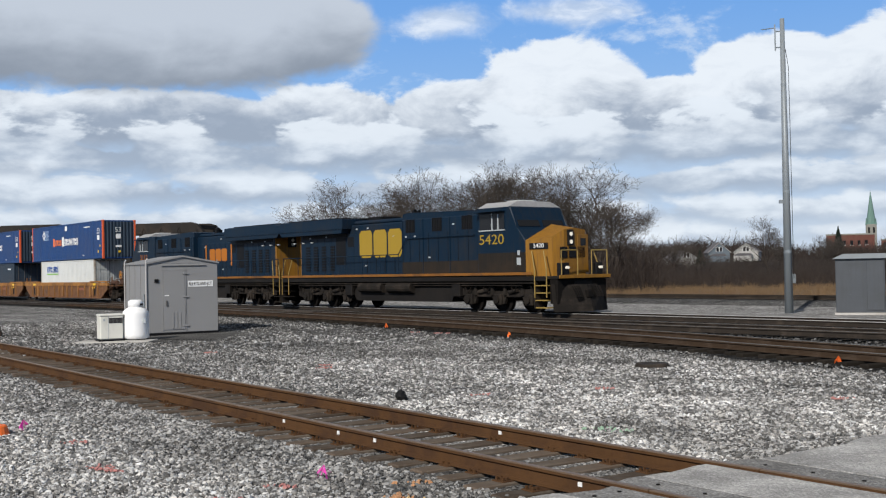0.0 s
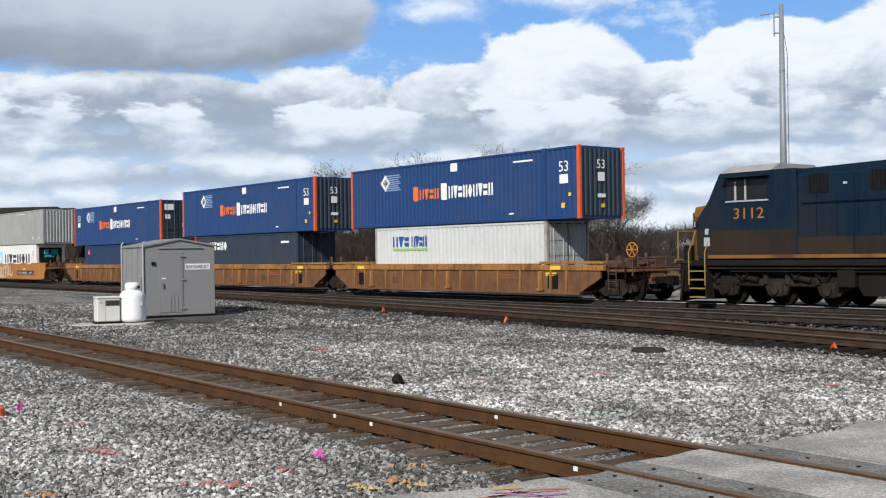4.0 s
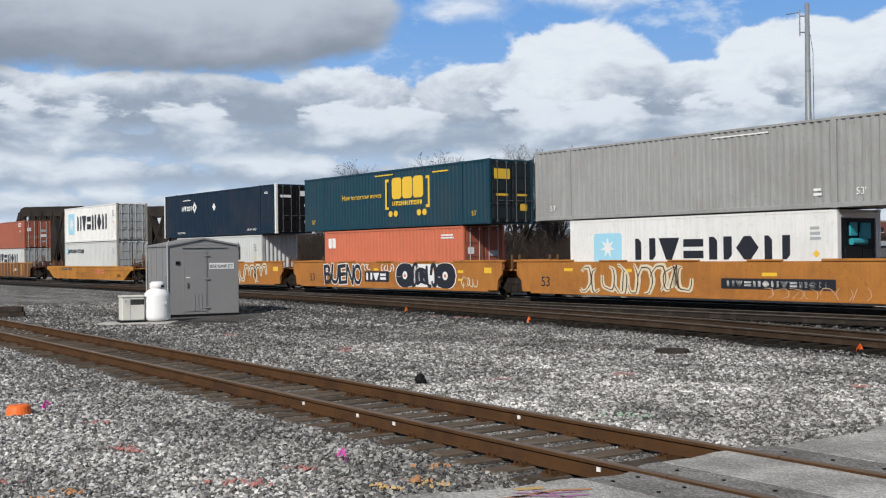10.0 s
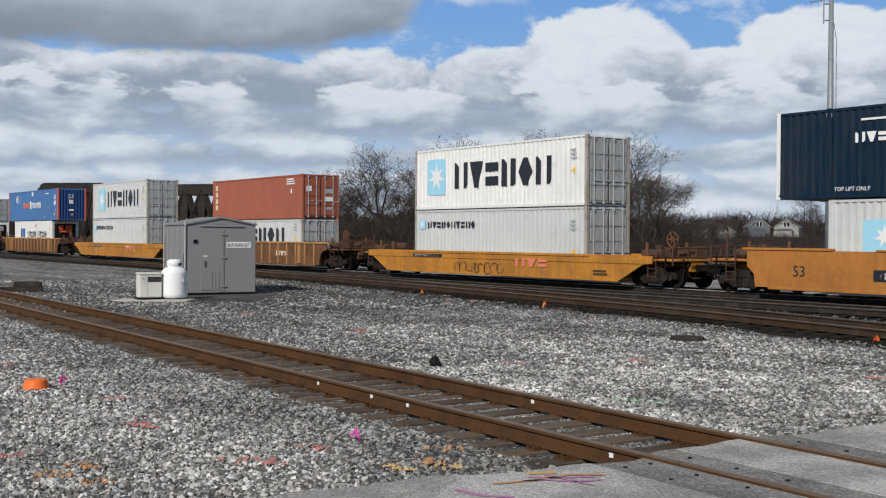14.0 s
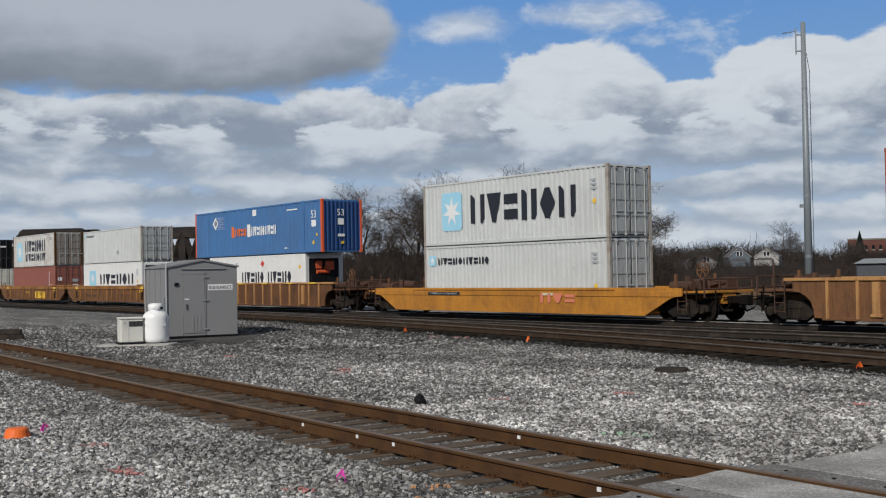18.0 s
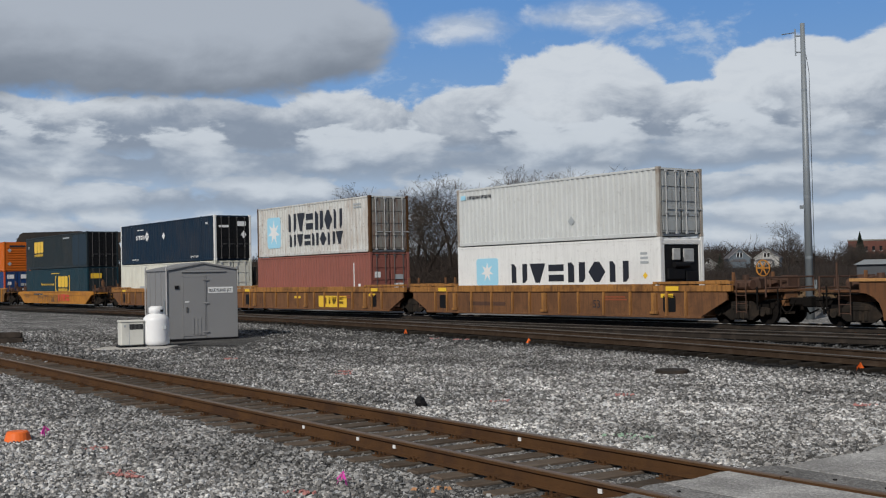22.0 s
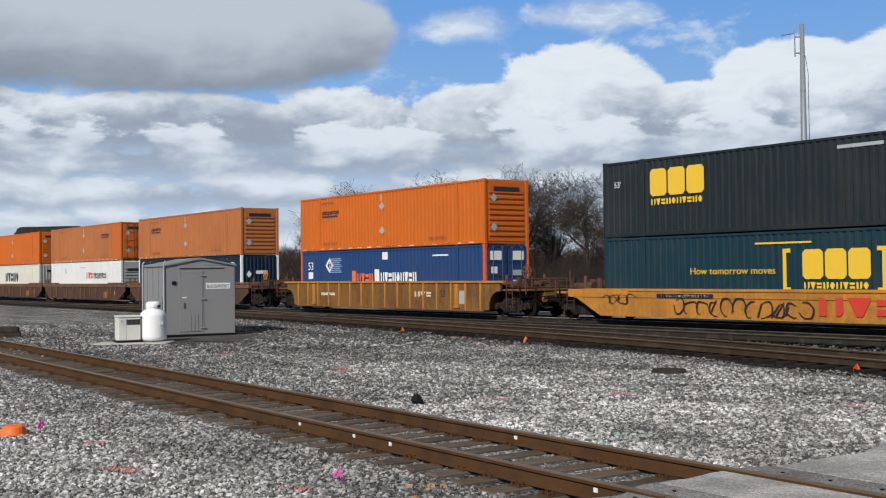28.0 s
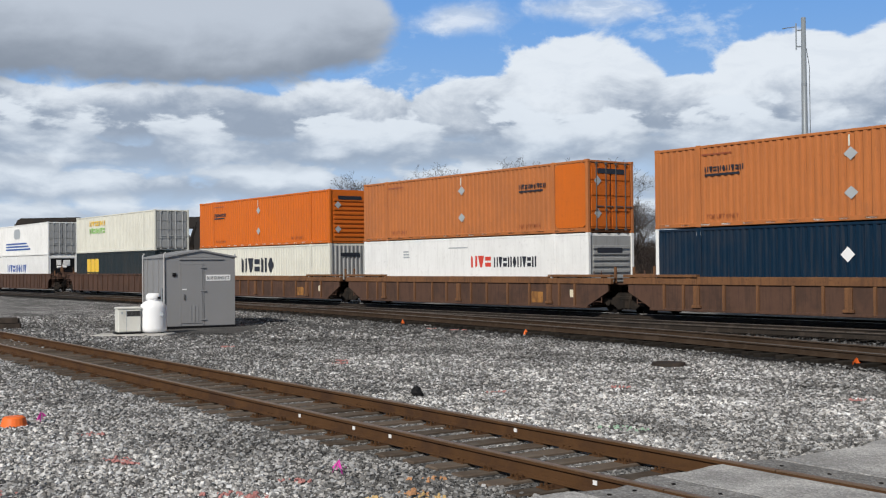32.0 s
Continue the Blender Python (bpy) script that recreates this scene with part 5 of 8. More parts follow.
def scrawl(root, y, x0, x1, z0, z1, mat, n, thick, seed):
    """Sprayed tag: broad looping strokes laid flat on the side, no letters."""
    rnd = random.Random(seed)
    bm = bmesh.new()
    y -= (0.2 - thick) * 0.03
    w = (x1 - x0) / n
    for i in range(n):
        cx, cz = x0 + w * (i + 0.5), (z0 + z1) / 2 + rnd.uniform(-0.05, 0.05)
        rx, rz, a0, sweep = w * rnd.uniform(0.42, 0.62), (z1 - z0) * rnd.uniform(0.36, 0.5), rnd.uniform(0, 6.28), rnd.uniform(3.2, 5.6)
        prev = None
        k = 14
        for j in range(k + 1):
            a = a0 + sweep * j / k
            t = thick * (0.55 + 0.45 * math.sin(math.pi * j / k))
            c, sn = math.cos(a), math.sin(a) * (1 + 0.25 * math.sin(2 * a + i))
            p = [bm.verts.new((cx + (rx + d) * c, y - 0.001 * (i % 3), cz + max(-0.98, min(0.98, sn)) * (rz + d * 0.8))) for d in (-t, t)]
            if prev:
                bm.faces.new((prev[0], p[0], p[1], prev[1]))
            prev = p
    for i in range(n // 2):
        xx = x0 + rnd.uniform(0.1, 0.9) * (x1 - x0)
        zz = z0 + rnd.uniform(0.0, 0.35) * (z1 - z0)
        lean = rnd.uniform(-0.35, 0.35)
        hh = (z1 - z0) * rnd.uniform(0.4, 0.75)
        vs = [bm.verts.new((xx + d + lean * f, y - 0.004, zz + f * hh)) for d, f in ((-thick, 0), (thick, 0), (thick * 0.8, 1), (-thick * 0.8, 1))]
        bm.faces.new(vs)
    return tagged(part("sprayed_tag", bm, M[mat], root, "sprayed graffiti strokes"), kind="stuff")


M["bar_steel"] = material("galvanised_bar", (0.44, 0.45, 0.45), 0.5, 0.1, 0.3)
M["bar_dull"] = material("dull_painted_bar", (0.085, 0.085, 0.085), 0.6, 0.0, 0.4)
M["pale_blue"] = glossy("pale_blue_stripe_marking", (0.22, 0.32, 0.55))
M["rust_mark"] = glossy("brown_marking", (0.25, 0.07, 0.03))

for _n, _c in dict(tag_cream=(0.62, 0.56, 0.42), tag_faint=(0.5, 0.32, 0.2), pink_fade=(0.62, 0.2, 0.12), worn_blue=(0.10, 0.17, 0.34), csx_shade=(0.015, 0.03, 0.045), moss=(0.16, 0.13, 0.03)).items():
    M[_n] = glossy(_n + "_marking", _c, 0.6)
M["rusty_grey"] = material("rust_streaked_grey_paint", (0.55, 0.565, 0.55), 0.55, 0.0, 0.22, 0.9, 30.0, 0.05, dirt=(0.24, 0.14, 0.08), dirt_amt=0.22, streak=0.34, chips=0.5)
M["post_worn"] = material("rust_edged_grey_paint", (0.36, 0.345, 0.31), 0.6, 0.0, 0.3, 2.0, 30.0, 0.05, dirt=(0.13, 0.06, 0.03), dirt_amt=0.6, streak=0.4)
# door grey below the side paint: weathering plus the end's shade
M["door_grey"] = material("weathered_door_grey_with_shade", (0.36, 0.385, 0.39), 0.55, 0.0, 0.25, 1.2, 30.0, 0.05, dirt=(0.12, 0.10, 0.08), dirt_amt=0.35, streak=0.3)
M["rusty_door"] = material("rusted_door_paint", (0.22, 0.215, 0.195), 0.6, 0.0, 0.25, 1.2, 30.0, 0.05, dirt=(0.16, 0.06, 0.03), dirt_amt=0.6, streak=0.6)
# rusty panel, darkened below its ribs: the shade between them is in the colour
M["car_panel"] = material("rusty_panel_rib_shade", (0.135, 0.060, 0.026), 0.75, 0, 0.5, 1.9, 25, 0.06, dirt=(0.05, 0.028, 0.018), dirt_amt=0.6, streak=0.5)
M["car_ochre"] = material("ochre_brown_paint", (0.205, 0.10, 0.027), 0.65, 0, 0.5, 1.9, 25, 0.06, dirt=(0.10, 0.048, 0.022), dirt_amt=0.7, streak=0.65, chips=0.7)

L53, L40, H9, H8, FLOOR = 16.154, 12.192, 2.896, 2.591, 0.36


def pair(s, low, high):
    """A lower and an upper container on one well."""
    container(s, FLOOR, *low[:4], **low[4])
    container(s, FLOOR + low[1] + 0.012, *high[:4], **high[4])


BLUE53 = "blue corrugated steel container with white and orange markings"
SHIP = "pale grey container with a blue star panel"
CARMARK = [("rect", 6.3, 6.9, 1.02, 1.16, "yellow_mark"), ("rect", -7.2, -6.6, 0.5, 1.1, "black_paint"), ("rect", 6.4, 7.0, 0.5, 1.1, "black_paint"), ("lines", 3.4, 4.6, 0.9, 1.1, "rust_mark", 2), ("high", "rect", 6.6, 7.2, 1.27, 1.43, "yellow_mark"), ("high", "rect", -7.2, -6.6, 1.27, 1.43, "yellow_mark")]

# first three wells: ribbed orange-brown
pair(-13.74, (L40, H9, "maersk_grey", "pale grey steel container with small blue name", dict(end="doors", post="post_worn", end_paint="door_grey", marks=[("bars", -4.6, -3.2, 1.95, 2.45, "blue_mark", 3), ("bars", -3.1, -1.9, 1.95, 2.45, "blue_mark", 4), ("rect", -4.6, -1.9, 1.78, 1.88, "green_mark")])),
     (L53, H9, "pacer", BLUE53, dict(end="plain", post="post_orange", end_paint="lease_blue", marks=stacktrain() + END53)))
pair(-33.36, (L40, H9, "lease_blue", "slate blue steel container with white and red markings", dict(end="doors", marks=[("bars", -5.35, -4.45, 2.0, 2.5, "red_mark", 2), ("bars", -4.35, -2.1, 2.0, 2.5, "white_mark", 5), ("lines", 4.3, 5.2, 2.3, 2.5, "white_mark", 1)])),
     (L53, H9, "pacer", BLUE53, dict(end="plain", post="post_orange", end_paint="lease_blue", marks=stacktrain() + END53)))
pair(-52.95, (L40, H8, "lease_navy", "dull blue steel container with faded patches", dict(end="doors", end_paint="lease_blue", marks=[("rect", -5.4, -5.0, 1.9, 2.25, "red_mark"), ("rect", -5.35, -5.05, 2.0, 2.1, "white_mark"), ("lines", 2.9, 5.0, 2.2, 2.3, "white_mark", 1), ("rect", 2.9, 3.5, 1.65, 1.8, "white_mark")])),
     (L53, H9, "pacer", BLUE53, dict(end="doors", post="post_orange", end_paint="lease_blue", marks=stacktrain(mirror=True) + DOOR_MARKS + [("end", "rect", -1.0, -0.35, 2.2, 2.6, "white_mark"), ("end", "rect", 0.3, 0.95, 2.2, 2.6, "white_mark")])))
well_car(-13.74, "maxi", "car_rust", "car_orange", front=True, rear=True, joint_rear=True, marks=CARMARK + [("text", "53", -4.1, 0.62, 0.3, "black_mark")])
well_car(-33.36, "maxi", "car_rust", "car_orange", front=False, joint_front=True, joint_rear=True, marks=CARMARK + [("text", "53", 2.7, 0.62, 0.3, "black_mark")])
well_car(-52.95, "maxi", "car_rust", "car_orange", front=False, joint_front=True, marks=CARMARK + [("text", "53", 1.45, 0.62, 0.3, "black_mark")])
# three flat-sided wells with sprayed tags
pair(-76.5, (L40, H9, "white", "white refrigerated container with a blue star panel", dict(end="reefer", smooth=True, end_paint="teal", marks=shipline(1.22, 2.33, -4.75, -2.55, 4.5, 1.3, 2.1))),
     (L53, H9, "silver", "plain silver grey corrugated container", dict(end="plain", marks=[("text", "53'", -7.0, 0.4, 0.22, "white_mark"), ("text", "53'", 7.0, 0.4, 0.22, "white_mark"), ("lines", 1.2, 3.6, 2.6, 2.68, "white_mark", 1), ("lines", 5.3, 5.6, 0.4, 0.7, "white_mark", 2)])))
pair(-95.7, (L40, H9, "salmon", "salmon orange steel container with small white marks", dict(end="doors", end_paint="red_oxide", marks=[("bars", -5.7, -4.9, 1.97, 2.5, "white_mark", 2), ("lines", 4.4, 5.4, 2.3, 2.55, "white_mark", 2)] + DOOR_MARKS)),
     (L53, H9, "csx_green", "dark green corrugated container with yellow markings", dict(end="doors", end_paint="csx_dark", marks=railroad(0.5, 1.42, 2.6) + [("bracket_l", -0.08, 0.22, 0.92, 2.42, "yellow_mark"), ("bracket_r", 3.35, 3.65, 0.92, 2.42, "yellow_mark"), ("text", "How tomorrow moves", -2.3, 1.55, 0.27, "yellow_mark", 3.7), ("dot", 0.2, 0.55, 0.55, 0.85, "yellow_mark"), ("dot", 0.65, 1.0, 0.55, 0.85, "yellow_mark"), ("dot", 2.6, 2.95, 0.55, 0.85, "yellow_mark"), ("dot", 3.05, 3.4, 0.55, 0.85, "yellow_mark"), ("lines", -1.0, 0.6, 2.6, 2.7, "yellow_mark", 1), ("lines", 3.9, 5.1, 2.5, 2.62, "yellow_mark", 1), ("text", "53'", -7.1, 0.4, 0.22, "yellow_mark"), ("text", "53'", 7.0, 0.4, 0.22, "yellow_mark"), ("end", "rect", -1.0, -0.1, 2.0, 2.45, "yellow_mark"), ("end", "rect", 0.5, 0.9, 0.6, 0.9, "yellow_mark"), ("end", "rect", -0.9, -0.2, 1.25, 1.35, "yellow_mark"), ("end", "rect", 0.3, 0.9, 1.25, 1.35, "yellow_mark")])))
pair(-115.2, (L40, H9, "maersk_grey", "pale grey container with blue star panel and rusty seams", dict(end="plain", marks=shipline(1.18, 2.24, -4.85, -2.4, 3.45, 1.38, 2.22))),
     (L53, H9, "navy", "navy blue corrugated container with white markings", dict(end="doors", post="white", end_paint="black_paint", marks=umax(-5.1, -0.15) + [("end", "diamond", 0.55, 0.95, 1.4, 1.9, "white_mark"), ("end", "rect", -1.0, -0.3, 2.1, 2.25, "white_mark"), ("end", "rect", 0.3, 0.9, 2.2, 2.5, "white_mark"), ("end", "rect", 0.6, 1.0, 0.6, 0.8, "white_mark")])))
well_car(-76.5, "smooth", "car_bright", front=True, joint_rear=True, marks=[("text", "53", -7.3, 0.6, 0.4, "black_mark"), ("scrawl", -5.3, 0.4, 0.35, 1.52, "tag_cream", 9, 0.15, 3), ("scrawl", -5.3, 0.4, 0.35, 1.52, "car_dark", 9, 0.03, 3), ("rect", 1.7, 6.2, 0.66, 1.02, "black_mark"), ("bars", 1.95, 5.95, 0.74, 0.94, "white_mark", 11), ("scrawl", 3.2, 7.4, 0.3, 0.8, "tag_faint", 7, 0.02, 8), ("rect", 3.4, 4.0, 1.1, 1.22, "yellow_mark"), ("rect", -6.2, -5.7, 1.22, 1.34, "yellow_mark"), ("rect", -3.0, -2.5, 1.2, 1.32, "yellow_mark")])
RECORD = []
for _x, _w in ((1.05, 1.55), (4.25, 1.6)):     # two black discs with a pale rim and a pink hub
    RECORD += [("dot", _x - 0.06, _x + _w + 0.06, 0.36, 1.56, "white_mark"), ("lift", "dot", _x, _x + _w, 0.38, 1.54, "black_mark"), ("lift", "rect", _x + 0.1, _x + 0.45, 0.88, 0.92, "white_mark")]
    RECORD += [("lift2", "dot", _x + _w * 0.5 - 0.2, _x + _w * 0.5 + 0.2, 0.76, 1.16, "white_mark"), ("lift3", "dot", _x + _w * 0.5 - 0.09, _x + _w * 0.5 + 0.09, 0.86, 1.04, "pink_fade")]
well_car(-95.7, "smooth", "car_bright", front=False, joint_front=True, joint_rear=True, marks=[("text", "53", -7.0, 0.6, 0.4, "black_mark"), ("bubble", "BUENO", -5.75, -2.05, 0.40, 1.54, "black_mark", "white_mark"), ("rect", -1.75, 0.45, 0.62, 1.14, "black_mark"), ("lift", "bars", -1.6, 0.3, 0.7, 1.06, "white_mark", 3), ("scrawl", -2.1, -1.2, 1.12, 1.5, "white_mark", 3, 0.03, 5), ("scrawl", -0.2, 0.9, 1.12, 1.5, "white_mark", 4, 0.03, 6), ("rect", -0.9, -0.5, 1.18, 1.28, "yellow_mark"), ("rect", 2.2, 4.6, 0.42, 1.5, "white_mark"), *RECORD, ("scrawl", 2.45, 4.35, 0.42, 1.48, "black_mark", 5, 0.15, 23), ("dot", 2.6, 2.85, 0.5, 0.75, "pink_fade"), ("dot", 3.9, 4.2, 1.15, 1.45, "pink_fade"), ("rect", 2.5, 3.0, 1.16, 1.28, "yellow_mark"), ("scrawl", 6.3, 7.4, 0.4, 0.95, "tag_cream", 4, 0.03, 2), ("rect", 6.0, 6.4, 1.1, 1.22, "yellow_mark"), ("rect", 6.0, 6.35, 0.74, 0.84, "yellow_mark"), ("rect", 7.9, 8.4, 1.1, 1.35, "yellow_mark")])
well_car(-115.2, "smooth", "car_bright", front=False, joint_front=True, marks=[("text", "53", -7.0, 0.75, 0.36, "black_mark"), ("rect", -4.3, -0.6, 0.68, 1.04, "black_mark"), ("bars", -4.1, -0.8, 0.76, 0.96, "white_mark", 11), ("scrawl", 2.3, 7.2, 0.36, 1.48, "tag_cream", 7, 0.17, 31), ("scrawl", 2.3, 7.2, 0.36, 1.48, "black_mark", 7, 0.04, 31), ("rect", -3.0, -2.4, 1.15, 1.28, "yellow_mark"), ("rect", 8.0, 8.6, 1.1, 1.35, "yellow_mark")])
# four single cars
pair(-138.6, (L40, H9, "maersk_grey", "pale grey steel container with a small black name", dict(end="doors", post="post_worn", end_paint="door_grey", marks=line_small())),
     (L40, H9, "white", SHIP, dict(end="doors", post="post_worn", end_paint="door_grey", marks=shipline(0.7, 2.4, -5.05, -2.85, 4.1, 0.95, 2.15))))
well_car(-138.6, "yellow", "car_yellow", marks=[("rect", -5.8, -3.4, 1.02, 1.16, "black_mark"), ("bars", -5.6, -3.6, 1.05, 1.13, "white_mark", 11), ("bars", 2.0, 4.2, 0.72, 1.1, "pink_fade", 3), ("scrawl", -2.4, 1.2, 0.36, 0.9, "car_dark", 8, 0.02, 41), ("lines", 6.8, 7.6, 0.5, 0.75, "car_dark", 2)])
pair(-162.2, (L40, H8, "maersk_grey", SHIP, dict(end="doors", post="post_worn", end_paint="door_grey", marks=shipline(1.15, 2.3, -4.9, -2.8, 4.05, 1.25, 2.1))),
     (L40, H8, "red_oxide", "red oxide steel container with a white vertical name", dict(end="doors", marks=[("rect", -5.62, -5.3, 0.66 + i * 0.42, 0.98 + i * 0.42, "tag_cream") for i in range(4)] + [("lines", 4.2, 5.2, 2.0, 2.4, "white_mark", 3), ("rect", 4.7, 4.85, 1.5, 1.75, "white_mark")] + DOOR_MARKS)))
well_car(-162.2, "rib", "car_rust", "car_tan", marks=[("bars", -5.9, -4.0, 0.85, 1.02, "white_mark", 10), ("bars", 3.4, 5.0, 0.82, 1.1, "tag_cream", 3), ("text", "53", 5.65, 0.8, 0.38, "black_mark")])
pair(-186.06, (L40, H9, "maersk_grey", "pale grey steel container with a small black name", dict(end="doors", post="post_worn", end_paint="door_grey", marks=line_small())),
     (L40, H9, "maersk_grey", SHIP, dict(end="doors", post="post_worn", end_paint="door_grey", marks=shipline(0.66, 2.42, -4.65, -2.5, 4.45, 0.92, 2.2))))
well_car(-186.06, "yellow", "car_yellow", marks=[("rect", -5.4, -3.0, 1.0, 1.14, "black_mark"), ("bars", -5.2, -3.2, 1.03, 1.11, "white_mark", 11), ("bars", 2.4, 4.6, 0.72, 1.1, "pink_fade", 3), ("rect", 2.5, 3.2, 1.02, 1.12, "tag_cream")])
pair(-209.5, (L40, H9, "white", "white refrigerated container with a blue emblem and name", dict(end="reefer", smooth=True, end_paint="post_orange", marks=[("bars", -4.0, -2.4, 1.3, 2.18, "blue_mark", 2), ("bars", -1.6, 1.3, 1.28, 1.92, "black_mark", 5), ("bars", 1.7, 4.6, 1.28, 1.92, "black_mark", 5), ("diamond", 0.8, 1.3, 2.2, 2.6, "red_mark"), ("diamond", 5.3, 5.6, 2.0, 2.3, "yellow_mark")])),
     (L53, H9, "pacer_faded", "faded blue corrugated container with orange end posts", dict(end="plain", post="post_orange", end_paint="pacer", marks=stacktrain() + END53)))
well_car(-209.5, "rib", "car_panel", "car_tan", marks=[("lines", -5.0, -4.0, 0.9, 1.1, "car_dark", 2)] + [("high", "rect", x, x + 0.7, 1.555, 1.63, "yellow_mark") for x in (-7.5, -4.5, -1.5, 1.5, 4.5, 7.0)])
# three wells again
pair(-233.16, (L40, H9, "white", "white refrigerated container with a blue star panel", dict(end="reefer", smooth=True, end_paint="black_paint", marks=shipline(1.15, 2.34, -4.75, -2.35, 4.65, 1.25, 2.05))),
     (L40, H8, "maersk_grey", "pale grey steel container with a faint name", dict(end="doors", post="post_worn", end_paint="door_grey", marks=[("bars", -5.3, -3.6, 2.1, 2.25, "black_mark", 10), ("rect", -5.8, -5.45, 2.1, 2.3, "sky_mark"), ("diamond", 1.2, 1.6, 0.6, 1.0, "grey_mark")])))
pair(-252.64, (L40, H9, "dusty_red", "dusty red steel container with white side codes", dict(end="doors", marks=[("rect", 4.5, 4.58, 0.3, 2.4, "white_mark"), ("rect", 4.95, 5.15, 1.0, 1.3, "white_mark")] + DOOR_MARKS)),
     (L40, H9, "rusty_grey", "rust-streaked pale grey container with a two-line black name", dict(end="doors", post="rust", end_paint="rusty_door", marks=[("rect", -4.85, -3.25, 0.5, 2.28, "sky_mark"), ("star", -4.85, -3.25, 0.55, 2.25, "white_mark"), ("bars", -2.3, 3.6, 1.36, 2.38, "black_mark", 6), ("bars", -2.2, 3.65, 0.52, 1.2, "black_mark", 7), ("lines", 4.6, 5.3, 2.3, 2.6, "grey_mark", 2)])))
pair(-272.5, (L53, H9, "cream", "dirty cream container with worn blue letters", dict(end="doors", marks=[("bars", 2.6, 5.3, 1.2, 2.1, "worn_blue", 4), ("lines", -4.4, -3.4, 0.5, 1.4, "grey_mark", 3), ("lines", 0.2, 0.9, 2.3, 2.5, "grey_mark", 2)])),
     (L53, H9, "navy", "navy blue corrugated container with white markings", dict(end="doors", post="white", end_paint="black_paint", marks=umax(-5.0, -0.05) + [("end", "diamond", 0.55, 0.95, 1.4, 1.9, "white_mark"), ("end", "rect", -1.0, -0.3, 2.1, 2.25, "white_mark"), ("end", "rect", 0.3, 0.9, 2.2, 2.5, "white_mark")])))
well_car(-233.16, "maxi", "car_rust", "car_orange", front=True, joint_rear=True, marks=CARMARK + [("text", "53", 3.0, 0.62, 0.3, "black_mark"), ("lines", -5.0, -2.5, 0.6, 0.9, "car_dark", 1)])
well_car(-252.64, "maxi", "car_rust", "car_orange", front=False, joint_front=True, joint_rear=True, marks=CARMARK + [("rect", 1.35, 4.2, 0.44, 1.04, "yellow_mark"), ("bars", 2.0, 4.0, 0.6, 0.98, "car_dark", 3), ("text", "53", -5.2, 0.62, 0.3, "car_dark"), ("rect", -1.3, -0.6, 0.9, 1.02, "yellow_mark")])
well_car(-272.5, "maxi", "car_rust", "car_orange", front=False, joint_front=True, marks=CARMARK + [("text", "53", 1.2, 0.62, 0.3, "car_dark")])
pair(-296.06, (L53, H9, "csx_teal", "dark green corrugated container with yellow markings", dict(end="doors", end_paint="csx_dark", marks=railroad(0.85, 1.3, 2.4) + [("bracket_l", 0.1, 0.4, 0.9, 2.3, "yellow_mark"), ("bracket_r", 3.5, 3.8, 0.9, 2.3, "yellow_mark"), ("text", "How tomorrow moves", -2.0, 1.48, 0.24, "yellow_mark", 3.6), ("lines", -1.0, 1.2, 2.45, 2.56, "yellow_mark", 1), ("rect", -6.1, -5.98, 2.4, 2.7, "red_mark"), ("end", "rect", -1.0, -0.1, 2.0, 2.4, "yellow_mark")])),
     (L53, H9, "csx_dark", "dark slate corrugated container with yellow emblem", dict(end="doors", end_paint="black_paint", marks=railroad(-5.65, 1.47, 2.5) + [("text", "53'", -7.3, 1.9, 0.22, "white_mark"), ("lines", 2.2, 3.8, 2.45, 2.65, "grey_mark", 1), ("rect", 4.6, 7.9, 0.2, 2.7, "csx_shade")])))
well_car(-296.06, "yellow", "car_yellow", marks=[("rect", -5.2, -2.6, 1.0, 1.15, "black_mark"), ("bars", -5.0, -2.8, 1.03, 1.12, "white_mark", 11), ("scrawl", -8.0, -6.2, 0.7, 1.15, "black_mark", 4, 0.025, 51), ("scrawl", -4.4, 1.4, 0.36, 1.0, "black_mark", 11, 0.035, 52), ("bars", 1.6, 4.6, 0.5, 1.08, "red_mark", 3)])
pair(-319.5, (L53, H9, "pacer", BLUE53, dict(end="doors", post="post_orange", end_paint="pacer", marks=stacktrain(mirror=True) + DOOR_MARKS + [("end", "rect", -1.0, -0.35, 2.2, 2.6, "white_mark"), ("end", "rect", 0.3, 0.95, 2.2, 2.6, "white_mark")])),
     (L53, H9, "orange", "bright orange ribbed container with grey diamonds", dict(end="ribbed", marks=schneider(-5.75))))
well_car(-319.5, "rib", "car_ochre", "car_yellow", marks=[("bars", -5.6, -4.2, 0.9, 1.05, "white_mark", 10), ("bars", 3.0, 4.4, 0.9, 1.15, "tag_cream", 3), ("text", "53", 5.2, 0.9, 0.3, "black_mark"), ("rect", 6.2, 6.9, 0.6, 1.2, "grey_mark")])
pair(-342.9, (L53, H9, "navy", "navy blue corrugated container with white markings", dict(end="plain", post="white", marks=umax(2.65, -0.15) + [("end", "diamond", -0.95, -0.6, 1.5, 1.95, "white_mark"), ("end", "rect", -0.3, 0.5, 1.75, 1.95, "white_mark")])),
     (L53, H9, "orange_faded", "faded orange ribbed container with grey diamonds", dict(end="ribbed", marks=schneider(-5.75))))
